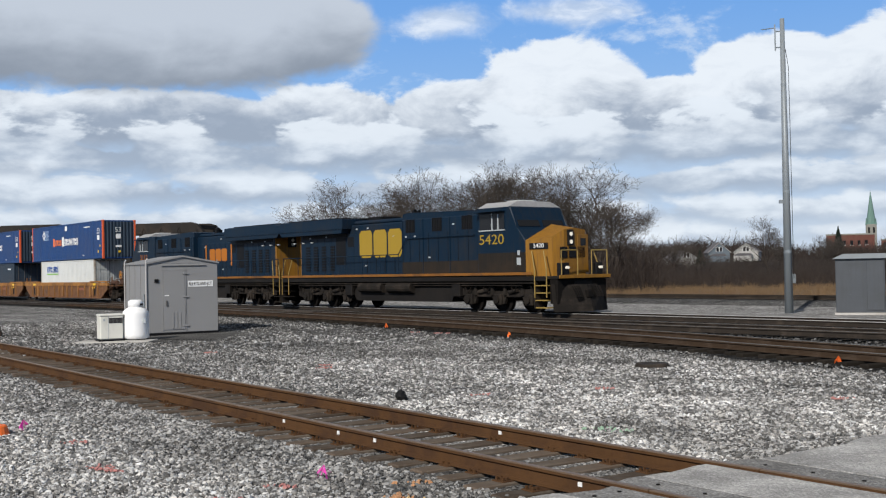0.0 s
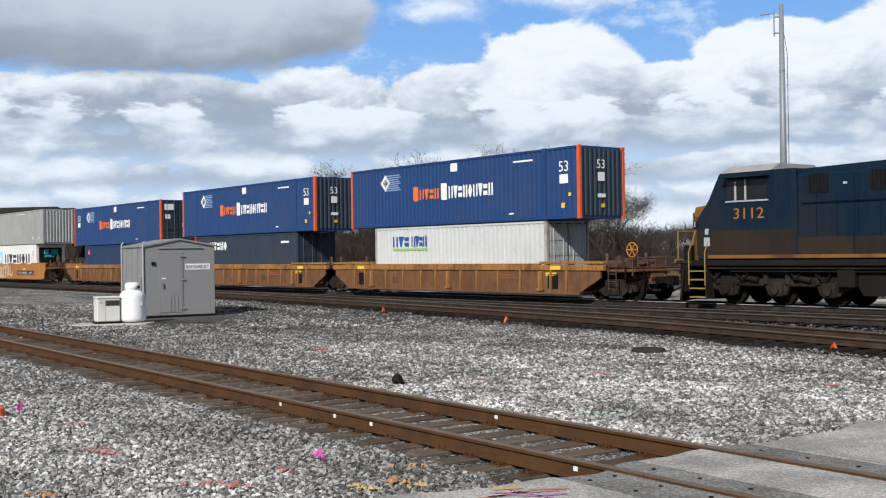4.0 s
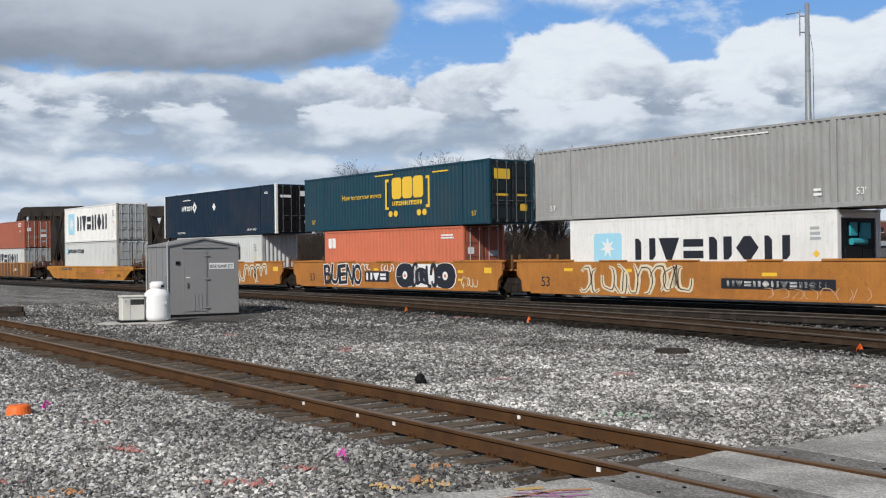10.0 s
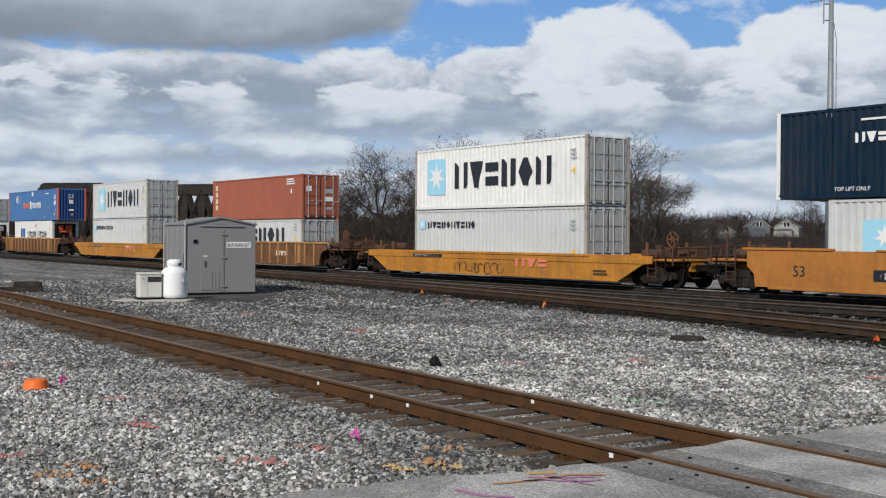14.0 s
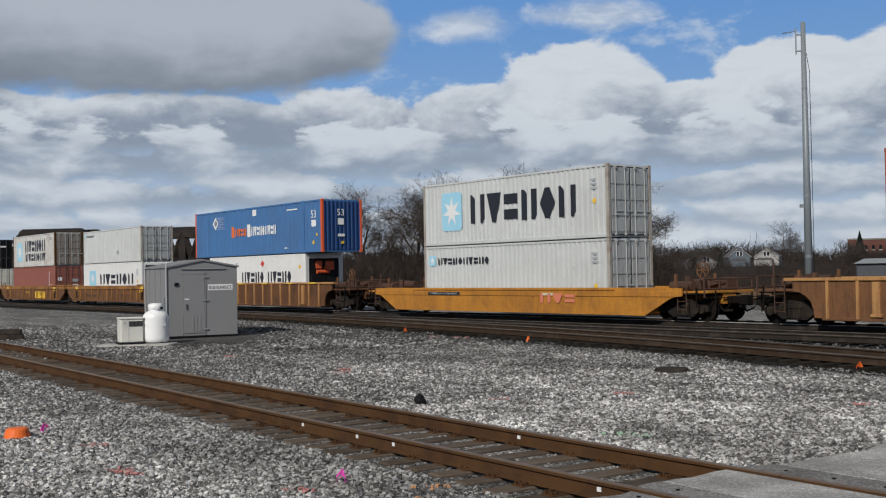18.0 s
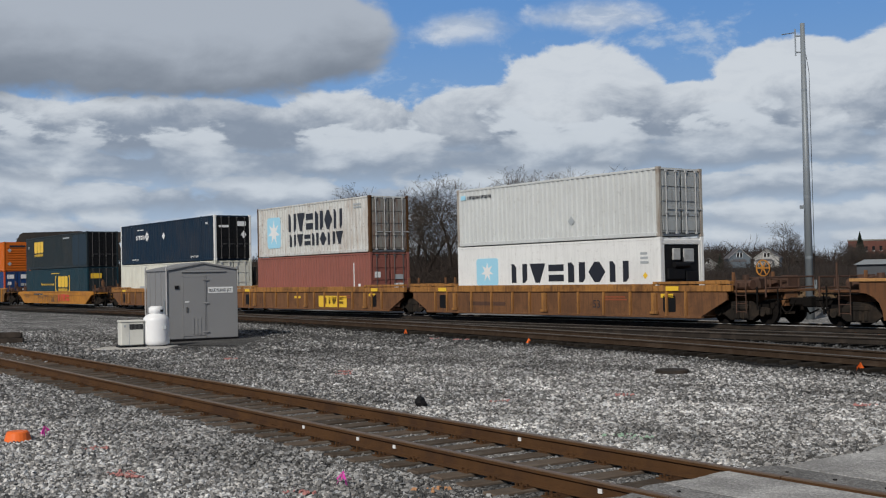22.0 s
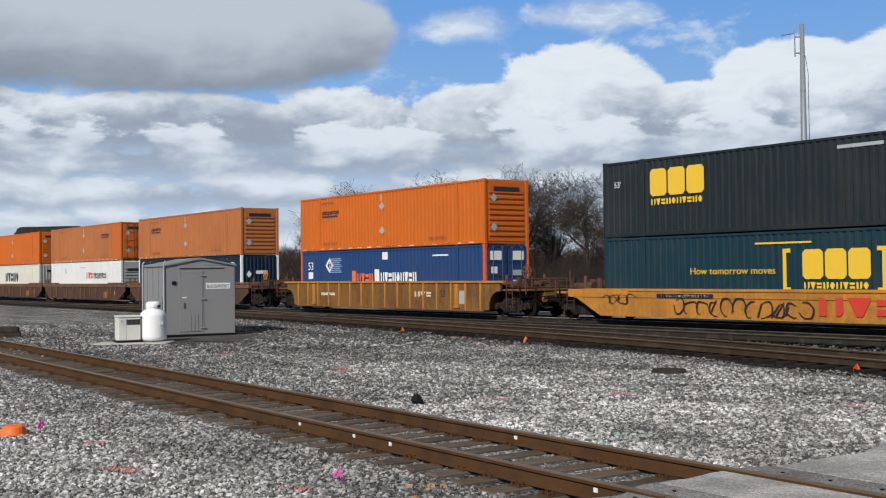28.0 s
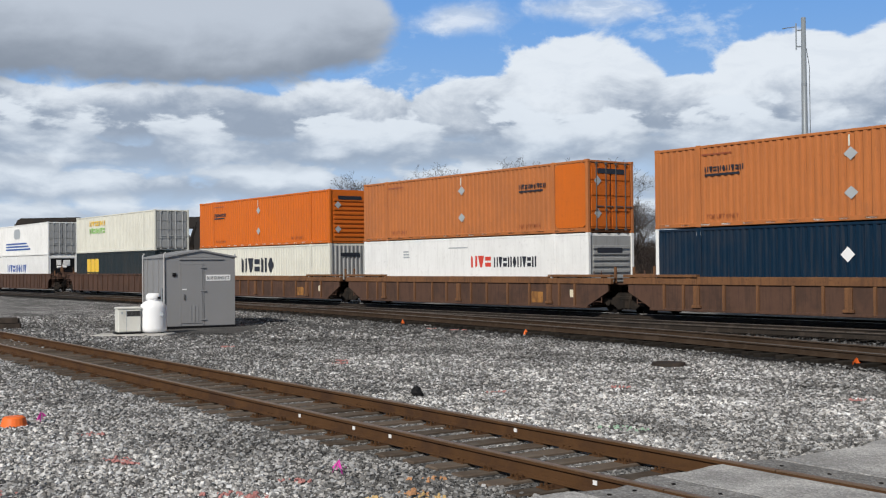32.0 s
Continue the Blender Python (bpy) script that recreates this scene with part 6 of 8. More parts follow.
pair(-362.56, (L53, H9, "white", "white container with a red and black name", dict(end="ribbed", smooth=True, end_paint="silver", marks=[("bars", 0.65, 2.15, 1.55, 2.06, "red_mark", 3), ("bars", 2.25, 5.05, 1.55, 2.0, "black_mark", 9), ("lines", -4.6, -4.1, 2.0, 2.4, "grey_mark", 3), ("lines", -1.0, 0.4, 2.4, 2.5, "grey_mark", 1), ("end", "rect", -0.8, 0.6, 2.1, 2.3, "black_mark")])),
     (L53, H9, "orange_faded", "orange ribbed container with darker end panel", dict(end="doors", end_paint="orange", marks=schneider(3.95) + [("rect", 6.2, 7.95, 0.2, 2.76, "orange")])))
pair(-382.1, (L53, H9, "cream", "off-white container with a bold black name", dict(end="plain", end_paint="silver", marks=[("bars", -2.2, 2.0, 1.36, 2.2, "black_mark", 5), ("end", "rect", -0.6, 0.6, 2.2, 2.4, "black_mark")])),
     (L53, H9, "orange", "bright orange ribbed container with grey diamonds", dict(end="ribbed", marks=schneider(-6.0))))
DARKMARK = [("rect", 4.9, 5.6, 0.45, 0.9, "car_orange"), ("rect", 7.2, 7.5, 0.7, 1.0, "tag_cream"), ("high", "rect", 3.6, 5.8, 1.26, 1.5, "moss")]
well_car(-342.9, "maxi", "car_dark", "car_rust", "dark rust-brown well car with ribbed sides", front=True, joint_rear=True, marks=DARKMARK)
well_car(-362.56, "maxi", "car_dark", "car_rust", "dark rust-brown well car with ribbed sides", front=False, joint_front=True, joint_rear=True, marks=DARKMARK[:2])
well_car(-382.1, "maxi", "car_dark", "car_rust", "dark rust-brown well car with ribbed sides", front=False, joint_front=True, marks=DARKMARK[:2])
pair(-405.7, (L53, H9, "csx_dark", "dark slate corrugated container with yellow emblem", dict(end="doors", marks=railroad(-5.6, 1.4, 2.6))),
     (L53, H9, "cream", "off-white container with yellow-green name panel", dict(end="doors", end_paint="silver", marks=[("bars", -5.0, -1.6, 2.1, 2.5, "yellow_mark", 6), ("bars", -5.0, -1.6, 1.5, 1.95, "green_mark", 8)])))
pair(-429.2, (L53, H9, "white", "white container with a dark blue name", dict(end="reefer", smooth=True, marks=[("bars", -4.0, 2.0, 1.4, 2.1, "blue_mark", 7)])),
     (L53, H9, "white", "white container with a ring emblem and stripes", dict(end="doors", end_paint="silver", marks=[("dot", -2.0, 0.0, 1.6, 2.5, "grey_mark"), ("lines", -4.5, 3.0, 0.5, 1.3, "blue_mark", 3)])))
well_car(-405.7, "rib", "car_dark", "car_dark", "dark rust-brown well car with close upright ribs")
well_car(-429.2, "rib", "car_dark", "car_dark", "dark rust-brown well car with close upright ribs")


# ---- locomotives ----
M["loco_blue"] = material("dark_blue_locomotive_paint", (0.0022, 0.0135, 0.031), 0.5, 0.0, 0.35, 0.8, 25, 0.04, dirt=(0.022, 0.021, 0.020), dirt_amt=0.4, streak=0.35, spec=0.18)
M["road_dust"] = material("brown_road_dust_on_paint", (0.020, 0.0175, 0.0155), 0.85, 0.0, 0.5, 0.9, 20, 0.05, dirt=(0.034, 0.024, 0.017), dirt_amt=0.8, streak=0.5, spec=0.12)
M["loco_yellow"] = material("locomotive_yellow_paint", (0.235, 0.110, 0.009), 0.55, 0.0, 0.3, 0.9, 25, 0.04, dirt=(0.09, 0.05, 0.02), dirt_amt=0.5, streak=0.4)
M["stripe"] = material("orange_sill_stripe", (0.21, 0.085, 0.014), 0.65, 0.0, 0.4, 1.2, 25, 0.03, dirt=(0.05, 0.028, 0.018), dirt_amt=0.8)
M["white_roof"] = material("sunlit_white_cab_roof", (0.32, 0.325, 0.33), 0.55, 0.0, 0.3)
M["dark_glass"] = material("dark_cab_glass", (0.012, 0.013, 0.015), 0.15, 0.0, 0.08, 3.0, 40.0, 0.0, dirt_amt=0.0, spec=0.2)
M["rail_white"] = glossy("pale_handrail_paint", (0.26, 0.18, 0.05), 0.6)
M["lamp_white"] = glossy("headlight_glow", (0.5, 0.5, 0.47))
_b = M["lamp_white"].node_tree.nodes["Principled BSDF"]
_b.inputs["Emission Color"].default_value, _b.inputs["Emission Strength"].default_value = (1.0, 0.88, 0.7, 1), 0.4
M["loco_mark"] = glossy("loco_yellow_marking", (0.31, 0.205, 0.022), 0.6)
M["loco_mark_b"] = glossy("loco_orange_marking", (0.36, 0.12, 0.012), 0.6)
M["tank_black"] = material("dusty_black_tank_paint", (0.0105, 0.0095, 0.009), 0.7, 0.0, 0.4, 1.2, 30, 0.05, dirt=(0.020, 0.017, 0.015), dirt_amt=0.5, spec=0.15)
M["truck_black"] = material("oily_black_truck_steel", (0.015, 0.013, 0.0115), 0.85, 0.0, 0.5, 3, 40, 0.15, dirt=(0.045, 0.036, 0.029), dirt_amt=0.6, spec=0.12)


def loco_truck(root, x, way):
    def frame_mesh(bm):
        for sy in (-1, 1):
            o = [(-2.9, 0.62), (-2.75, 0.98), (-1.2, 0.98), (-1.0, 0.9), (1.0, 0.9), (1.2, 0.98), (2.75, 0.98), (2.9, 0.62), (2.38, 0.5), (2.3, 0.36), (1.6, 0.36), (1.48, 0.66), (0.45, 0.66), (0.35, 0.36), (-0.35, 0.36), (-0.45, 0.66), (-1.48, 0.66), (-1.6, 0.36), (-2.3, 0.36), (-2.38, 0.5)]
            prism(bm, o, sy * 1.02, sy * 1.16)
            for xx in (-1.95, 0.0, 1.95):
                box(bm, xx - 0.24, xx + 0.24, sy * 1.17 - 0.1, sy * 1.17 + 0.1, 0.30, 0.78, 0.04)
                rod(bm, (xx, sy * 1.1, 0.53), (xx, sy * 1.34, 0.53), 0.15, 12)
                for dx in (-0.42, 0.42):
                    rod(bm, (xx + dx, sy * 1.15, 0.72), (xx + dx, sy * 1.15, 1.08), 0.10, 10)
            for xx in (-1.0, 1.0):
                rod(bm, (xx - 0.3, sy * 1.2, 0.85), (xx + 0.3, sy * 1.2, 0.95), 0.09, 8)
            box(bm, -2.6, 2.6, sy * 0.95 - 0.08, sy * 0.95 + 0.08, 1.0, 1.12)
        box(bm, -2.4, 2.4, -0.9, 0.9, 0.6, 1.0)
    t = child("truck", shared(("loco_truck",), frame_mesh, M["truck_black"]), root, (x, 0, RISE), label="grimy three-axle locomotive truck")
    for xx in (-1.95, 0.0, 1.95):
        wheelset(t, xx, 0.53, way)


def locomotive(s, turn, number, dx, bright, label):
    root = new("locomotive")
    way = 1 if turn == 0 else -1
    near = -1 if turn == 0 else 1        # the side that the camera sees
    blue = M["loco_blue"]
    # platform and stripe
    boxes("platform", [(-11.0, 10.2, -1.52, 1.52, 1.42, 1.62), (-10.8, 10.8, -0.5, 0.5, 0.9, 1.42)], M["tank_black"], root, "long grimy platform frame", 0.02)
    rnd = random.Random(int(s))
    for sy in (-1, 1):
        for k, (z, r_) in enumerate(((1.34, 0.035), (1.24, 0.025), (1.30, 0.02))):     # pipes under the walkway
            bm = bmesh.new()
            rod(bm, (-10.4 + k, sy * (1.42 - 0.06 * k), z), (9.6 - k, sy * (1.42 - 0.06 * k), z), r_, 6)
            part("pipe", bm, M["truck_black"], root)
        for x in (-9.6, -8.2, -5.6, -4.6, 4.7, 5.9, 7.8, 9.0):                            # hoses looping down to the trucks
            bm = bmesh.new()
            w_ = rnd.uniform(0.4, 0.8)
            pts = [Vector((x + w_ * u, sy * 1.3, 1.38 - 0.42 * math.sin(math.pi * u))) for u in (0, 0.2, 0.4, 0.6, 0.8, 1.0)]
            for a_, b_ in zip(pts, pts[1:]):
                rod(bm, a_, b_, 0.028, 5)
            part("hose", bm, M["grime"], root)
        for x in (-4.45, 4.25):
            boxes("equipment_box", [(x - 0.3, x + 0.3, *sorted((sy * 1.0, sy * 1.42)), 0.75, 1.4)], M["tank_black"], root, bevel=0.03)
        for x, z in ((-8.6, 3.72), (-7.0, 3.74), (-4.1, 4.05), (-3.1, 4.06), (-0.9, 3.6), (0.6, 3.5), (1.3, 3.5), (4.2, 3.95), (-3.3, 2.2), (2.4, 2.5)):
            y_ = 1.08 if x < 0.2 else 1.425
            boxes("notice_label", [(x - 0.07, x + 0.07, *sorted((sy * y_, sy * (y_ + 0.012))), z, z + 0.07)], M["grey_mark"], root)
        for i in range(11):
            x = -3.2 + i * 0.8 if i < 4 else 0.9 + (i - 4) * 0.72
            y_ = 1.078 if x < 0.2 else 1.422
            boxes("door_seam", [(x - 0.012, x + 0.012, *sorted((sy * y_, sy * (y_ + 0.008))), 1.85, 3.65)], M["black_paint"], root)
    for sy in (-1, 1):
        boxes("sill_stripe", [(-10.9, 9.4, *sorted((sy * 1.50, sy * 1.545)), 1.67, 1.79)], M["stripe"], root, "dusty orange stripe along the sill", 0.008)
    # long hood
    boxes("engine_hood", [(-9.68, 5.9, -1.06, 1.06, 1.62, 4.30), (0.2, 5.95, -1.42, 1.42, 1.62, 4.35)], blue, root, bevel=0.06)
    bm = bmesh.new()
    prism(bm, [(0.2, 4.3), (5.95, 4.3), (5.95, 4.52), (0.55, 4.66), (0.2, 4.6)], -1.3, 1.3)
    part("roof_section", bm, blue, root)
    boxes("hood_roof", [(-4.6, 0.25, -0.95, 0.95, 4.28, 4.50)], blue, root, bevel=0.08)
    bm = bmesh.new()
    for sy in (-1, 1):
        a, b = sorted((sy * 0.6, sy * 1.62))
        prism(bm, [(-11.2, 4.12), (-4.6, 4.12), (-4.6, 4.62), (-5.2, 4.66), (-10.6, 4.66), (-11.2, 4.5)], a, b)
        c, d = sorted((sy * 1.05, sy * 1.58))
        prism(bm, [(-10.8, 3.9), (-4.8, 3.9), (-4.7, 4.13), (-11.1, 4.13)], c, d)
    box(bm, -11.15, -4.7, -0.62, 0.62, 4.3, 4.60, 0.03)
    part("radiator", bm, blue, root, "wide blue radiator wings at the rear")
    boxes("radiator_screen", [(-10.4, -5.4, -1.4, 1.4, 4.66, 4.72), (-3.8, -2.6, -0.6, 0.6, 4.5, 4.68)], M["black_paint"], root, bevel=0.02)
    boxes("rear_hood", [(-9.75, -9.66, -1.05, 1.05, 1.64, 4.12)], M["loco_yellow"], root, "yellow rear end of the hood", 0.05)
    boxes("rear_lamp_box", [(-9.86, -9.74, -0.25, 0.25, 3.4, 4.0)], M["black_paint"], root, bevel=0.02)
    for zz in (3.55, 3.8):
        bm = bmesh.new(); rod(bm, (-9.9, 0, zz), (-9.85, 0, zz), 0.09, 12); part("rear_lamp", bm, M["white_mark"], root)
    # doors, grilles
    for sy in (-1, 1):
        for i in range(13):
            x = -8.9 + i * 0.70
            child("access_door", shared(("access_door",), lambda bm: box(bm, -0.31, 0.31, -0.012, 0.012, 1.75, 3.85, 0.01), blue), root, (x, sy * 1.065, 0))
        for i, x in enumerate((-8.85, -8.05, -7.25, -6.4)):
            def grille(bm):
                for k in range(9):
                    box(bm, -0.2, 0.2, -0.02, 0.02, 2.0 + k * 0.15, 2.1 + k * 0.15)
            child("grille", shared(("grille",), grille, M["black_paint"]), root, (x, sy * 1.085, 0))
        boxes("recess_panel", [(-6.05, -5.15, *sorted((sy * 1.06, sy * 1.085)), 2.3, 3.7), (-4.95, -4.4, *sorted((sy * 1.06, sy * 1.085)), 3.2, 3.7)], M["black_paint"], root)
        # black strip painting the shadow that the radiator wings throw on the hood
        boxes("wing_shade_strip", [(-9.4, -5.0, *sorted((sy * 1.06, sy * 1.09)), 3.72, 4.12)], M["black_paint"], root)
        for x in (0.95, 3.0, 5.15):
            def vent(bm):
                box(bm, -0.36, 0.36, -0.01, 0.01, 3.72, 4.32)
                for k in range(6):
                    box(bm, -0.34 + k * 0.12, -0.30 + k * 0.12, -0.03, 0.03, 3.72, 4.32)
            child("vent", shared(("vent",), vent, M["black_paint"]), root, (x, sy * 1.425, 0))
        boxes("lower_panel", [(0.25, 5.95, *sorted((sy * 1.42, sy * 1.432)), 1.8, 2.34)], M["road_dust"], root, "dust-covered lower panel")
        boxes("cab_skirt", [(5.97, 9.0 + dx, *sorted((sy * 1.478, sy * 1.49)), 1.8, 2.62)], M["road_dust"], root, "dust-covered panel under the cab window")
        boxes("hood_rib", [(x, x + 0.04, *sorted((sy * 1.42, sy * 1.445)), 1.8, 4.3) for x in (0.3, 1.9, 3.9, 5.9)], blue, root)
    # cab and nose
    x0, x1 = 5.95 + dx, 8.1 + dx
    bm = bmesh.new()
    prof = [(x0 - dx, 1.62), (x1 + 0.9, 1.62), (x1 + 0.9, 3.1), (x1 + 0.35, 3.62), (x1 - 0.05, 4.56), (x0, 4.56), (x0 - dx, 4.56)]
    prism(bm, prof, -1.48, 1.48)
    bmesh.ops.bevel(bm, geom=list(bm.edges), offset=0.05, segments=1, affect="EDGES")
    cab = part("cab", bm, blue, root, "blue crew cab")
    bm = bmesh.new()
    a = [bm.verts.new(p) for p in ((x0, -1.49, 4.55), (x1 - 0.1, -1.49, 4.55), (x1 - 0.15, -0.95, 4.80), (x0, -0.95, 4.80))]
    b = [bm.verts.new((p.co.x, -p.co.y, p.co.z)) for p in a]
    for f in (a, b[::-1], (a[3], a[2], b[2], b[3]), (a[0], a[3], b[3], b[0]), (a[1], b[1], b[2], a[2]), (a[0], b[0], b[1], a[1])):
        bm.faces.new(f)
    part("roof", bm, M["white_roof"], cab, "pale cab roof")
    boxes("air_conditioner", [(x0 + 0.75, x0 + 1.55, -0.45, 0.45, 4.79, 4.88)], M["bar_steel"], cab, bevel=0.03)
    for sy in (-1, 1):
        ya, yb = sorted((sy * 1.48, sy * 1.50))
        boxes("window", [(x0 + 0.15, x0 + 0.95, ya, yb, 3.62, 4.28), (x0 + 1.02, x0 + 1.75, ya, yb, 3.62, 4.28)], M["dark_glass"], cab)
        boxes("window_frame", [(x0 + 0.95, x0 + 1.02, *sorted((sy * 1.48, sy * 1.52)), 3.58, 4.32), (x0 + 1.35, x0 + 1.42, *sorted((sy * 1.48, sy * 1.53)), 3.6, 4.25), (x0 + 0.1, x0 + 1.8, *sorted((sy * 1.48, sy * 1.52)), 3.56, 3.61)], M["grey_mark"], cab)
        bm = bmesh.new()
        prism(bm, [(x0 + 0.05, 4.36), (x0 + 1.8, 4.36), (x0 + 1.8, 4.40), (x0 + 0.05, 4.40)], *sorted((sy * 1.48, sy * 1.86)))
        part("sunshade", bm, blue, cab)
    # windscreen lies on the sloped front
    def slope(u, v):
        return (x1 - 0.05 + 0.4 * (1 - v) + 0.02, u, 3.66 + v * 0.74)
    for u0, u1 in ((-1.3, -0.1), (0.1, 1.3)):
        bm = bmesh.new()
        q = [bm.verts.new(slope(u, v)) for u, v in ((u0, 0.08), (u1, 0.08), (u1, 0.95), (u0, 0.95))]
        r = [bm.verts.new(Vector(p.co) + Vector((-0.03, 0, -0.01))) for p in q]
        bm.faces.new(q); bm.faces.new(r[::-1])
        for i in range(4):
            bm.faces.new((q[i], r[i], r[(i + 1) % 4], q[(i + 1) % 4]))
        part("windscreen", bm, M["dark_glass"], cab, "dark windscreen pane")
    # nose: yellow, chamfered at both sides
    xn = x1 + 0.9
    xf = min(xn + 1.35, 10.65)
    bm = bmesh.new()
    ring = [(xn, -1.48), (xn, 1.48), (xf - 0.25, 1.02), (xf, 0.6), (xf, -0.6), (xf - 0.25, -1.02)]
    lo = [bm.verts.new((x, y, 1.62)) for x, y in ring]
    tops = (3.1, 3.1, 3.22, 3.5, 3.5, 3.22)
    hi = [bm.verts.new((x, y, z)) for (x, y), z in zip(ring, tops)]
    bm.faces.new(lo[::-1]); 
    mid = bm.verts.new((xn, 0, 3.78))
    midf = bm.verts.new((xf, 0, 3.58))
    for i in range(6):
        j = (i + 1) % 6
        bm.faces.new((lo[i], lo[j], hi[j], hi[i]))
    for f in ((hi[1], hi[2], midf, mid), (hi[2], hi[3], midf), (hi[3], hi[4], midf), (hi[4], hi[5], midf), (hi[5], hi[0], mid, midf), (hi[0], hi[1], mid)):
        bm.faces.new(f)
    nose = part("nose", bm, M["loco_yellow"], root, "weathered yellow nose")
    boxes("headlight_box", [(xf - 0.02, xf + 0.07, -0.42, -0.1, 2.85, 3.5)], M["black_paint"], nose, bevel=0.02)
    for zz in (3.0, 3.32):
        bm = bmesh.new(); rod(bm, (xf + 0.05, -0.26, zz), (xf + 0.09, -0.26, zz), 0.085, 14); part("headlight", bm, M["lamp_white"], nose, "lit round headlight")
    boxes("nose_door", [(xf, xf + 0.03, 0.15, 0.75, 1.75, 3.3)], M["loco_yellow"], nose, bevel=0.012)
    boxes("door_window", [(xf + 0.025, xf + 0.04, 0.3, 0.6, 2.85, 3.15)], M["dark_glass"], nose)
    boxes("emblem", [(xf + 0.01, xf + 0.03, -0.85 + i * 0.5, -0.45 + i * 0.5, 2.35, 2.8) for i in range(3)], M["black_paint"], nose, "dark nose emblem", 0.006)
    for sy in (-1, 1):
        d = Vector((xf - 0.25 - xn, sy * (1.02 - 1.48), 0))
        ang = math.degrees(math.atan2(d.y, d.x))
        nb = boxes("number_board", [(-0.42, 0.42, -0.03, 0.03, -0.13, 0.13)], M["black_paint"], nose, bevel=0.01)
        mid_p = Vector((xn, sy * 1.48, 2.85)) + d * 0.5
        nb.matrix_basis = pose(mid_p.x, mid_p.y, 2.85, 0, 0, ang)
        ob = lettering(number, 0, -0.06, 0.17, M["white_mark"], nb, sy * 0.034)
        if sy > 0:
            ob.matrix_basis = pose(0, 0.034, -0.06, 90, 0, 180)
        bm = bmesh.new(); rod(bm, (10.75, sy * 0.95, 1.95), (10.95, sy * 0.95, 1.95), 0.055, 14); part("ditch_light", bm, M["lamp_white"] if bright else M["black_paint"], root, "lit round lamp" if bright else "")
        boxes("ditch_light_box", [(10.45, 10.8, *sorted((sy * 0.75, sy * 1.15)), 1.6, 2.15)], M["black_paint"], root, bevel=0.03)
    # front porch, pilot plow, coupler, rear end
    boxes("front_porch", [(10.1, 10.9, -1.43, 1.43, 1.5, 1.62)], M["truck_black"], root, bevel=0.02)
    boxes("porch_edge", [(10.9, 10.95, -1.45, 1.45, 1.52, 1.66)], M["loco_yellow"], root, bevel=0.01)
    bm = bmesh.new()
    for sy in (-1, 1):
        v = [bm.verts.new(p) for p in ((11.35, 0, 0.18), (10.7, sy * 1.5, 0.18), (10.55, sy * 1.5, 1.3), (11.0, 0, 1.25))]
        w = [bm.verts.new(Vector(p.co) - Vector((0.08, 0, 0))) for p in v]
        bm.faces.new(v); bm.faces.new(w[::-1])
        for i in range(4):
            bm.faces.new((v[i], w[i], w[(i + 1) % 4], v[(i + 1) % 4]))
    part("snow_plow", bm, M["truck_black"], root, "black steel plow")
    boxes("pilot", [(10.3, 10.75, -1.4, 1.4, 0.5, 1.5)], M["grime"], root, bevel=0.03)
    boxes("rear_pilot", [(-11.15, -10.95, -1.4, 1.4, 0.4, 1.6)], M["grime"], root, bevel=0.03)
    bm = bmesh.new()
    box(bm, 10.6, 11.2, -0.16, 0.16, 0.72, 1.05, 0.04)
    box(bm, -11.2, -10.6, -0.16, 0.16, 0.72, 1.05, 0.04)
    for sy in (-1, 1):
        for k in range(4):
            rod(bm, (10.95, sy * (0.4 + 0.12 * k), 1.2), (11.2, sy * (0.45 + 0.1 * k), 0.75), 0.028, 6)
    part("coupler", bm, M["grime"], root, "black coupler with hanging hoses")
    # steps and handrails
    for sx in (-1, 1):
        xs = (9.55, 10.25) if sx > 0 else (-10.95, -10.25)
        for sy in (-1, 1):
            st = boxes("steps", [(xs[0] - 0.05, xs[0], *sorted((sy * 1.1, sy * 1.52)), 0.3, 1.6)], M["truck_black"], root)
            for k in range(5):
                boxes("tread", [(xs[0], xs[1], *sorted((sy * 1.1, sy * 1.5)), 0.32 + k * 0.3, 0.36 + k * 0.3)], M["rail_white"] if sx > 0 else M["truck_black"], st)
            bm = bmesh.new()
            for x in xs:
                rod(bm, (x, sy * 1.52, 0.75), (x, sy * 1.52, 1.9), 0.024, 6)
                rod(bm, (x, sy * 1.52, 1.9), (x - sx * 0.25, sy * 1.42, 2.65), 0.024, 6)
            part("grab_rail", bm, M["rail_white"], root, "pale bent grab rail")
    for sy in (-1, 1):
        bm = bmesh.new()
        stops = [-10.8 + i * 1.55 for i in range(8)]
        for x in stops:
            rod(bm, (x, sy * 1.5, 1.62), (x, sy * 1.5, 2.72), 0.022, 6)
        rod(bm, (-10.8, sy * 1.5, 2.72), (0.05, sy * 1.5, 2.72), 0.022, 6)
        rod(bm, (0.05, sy * 1.5, 2.72), (0.7, sy * 1.5, 3.45), 0.022, 6)
        rod(bm, (0.7, sy * 1.5, 3.45), (5.7, sy * 1.5, 3.45), 0.022, 6)
        for x in (0.7, 2.2, 3.8, 5.6):
            rod(bm, (x, sy * 1.5, 3.45), (x, sy * 1.43, 3.45), 0.018, 6)
        part("handrail", bm, M["loco_blue"], root)
    bm = bmesh.new()
    for y in (-1.3, -0.4, 0.4, 1.3):
        rod(bm, (10.9, y, 1.62), (10.9, y, 2.65), 0.022, 6)
    rod(bm, (10.9, -1.3, 2.65), (10.9, -0.4, 2.65), 0.022, 6)
    rod(bm, (10.9, 0.4, 2.65), (10.9, 1.3, 2.65), 0.022, 6)
    part("front_handrail", bm, M["rail_white"], root)
    # fuel tank, air tanks, roof gear
    bm = bmesh.new()
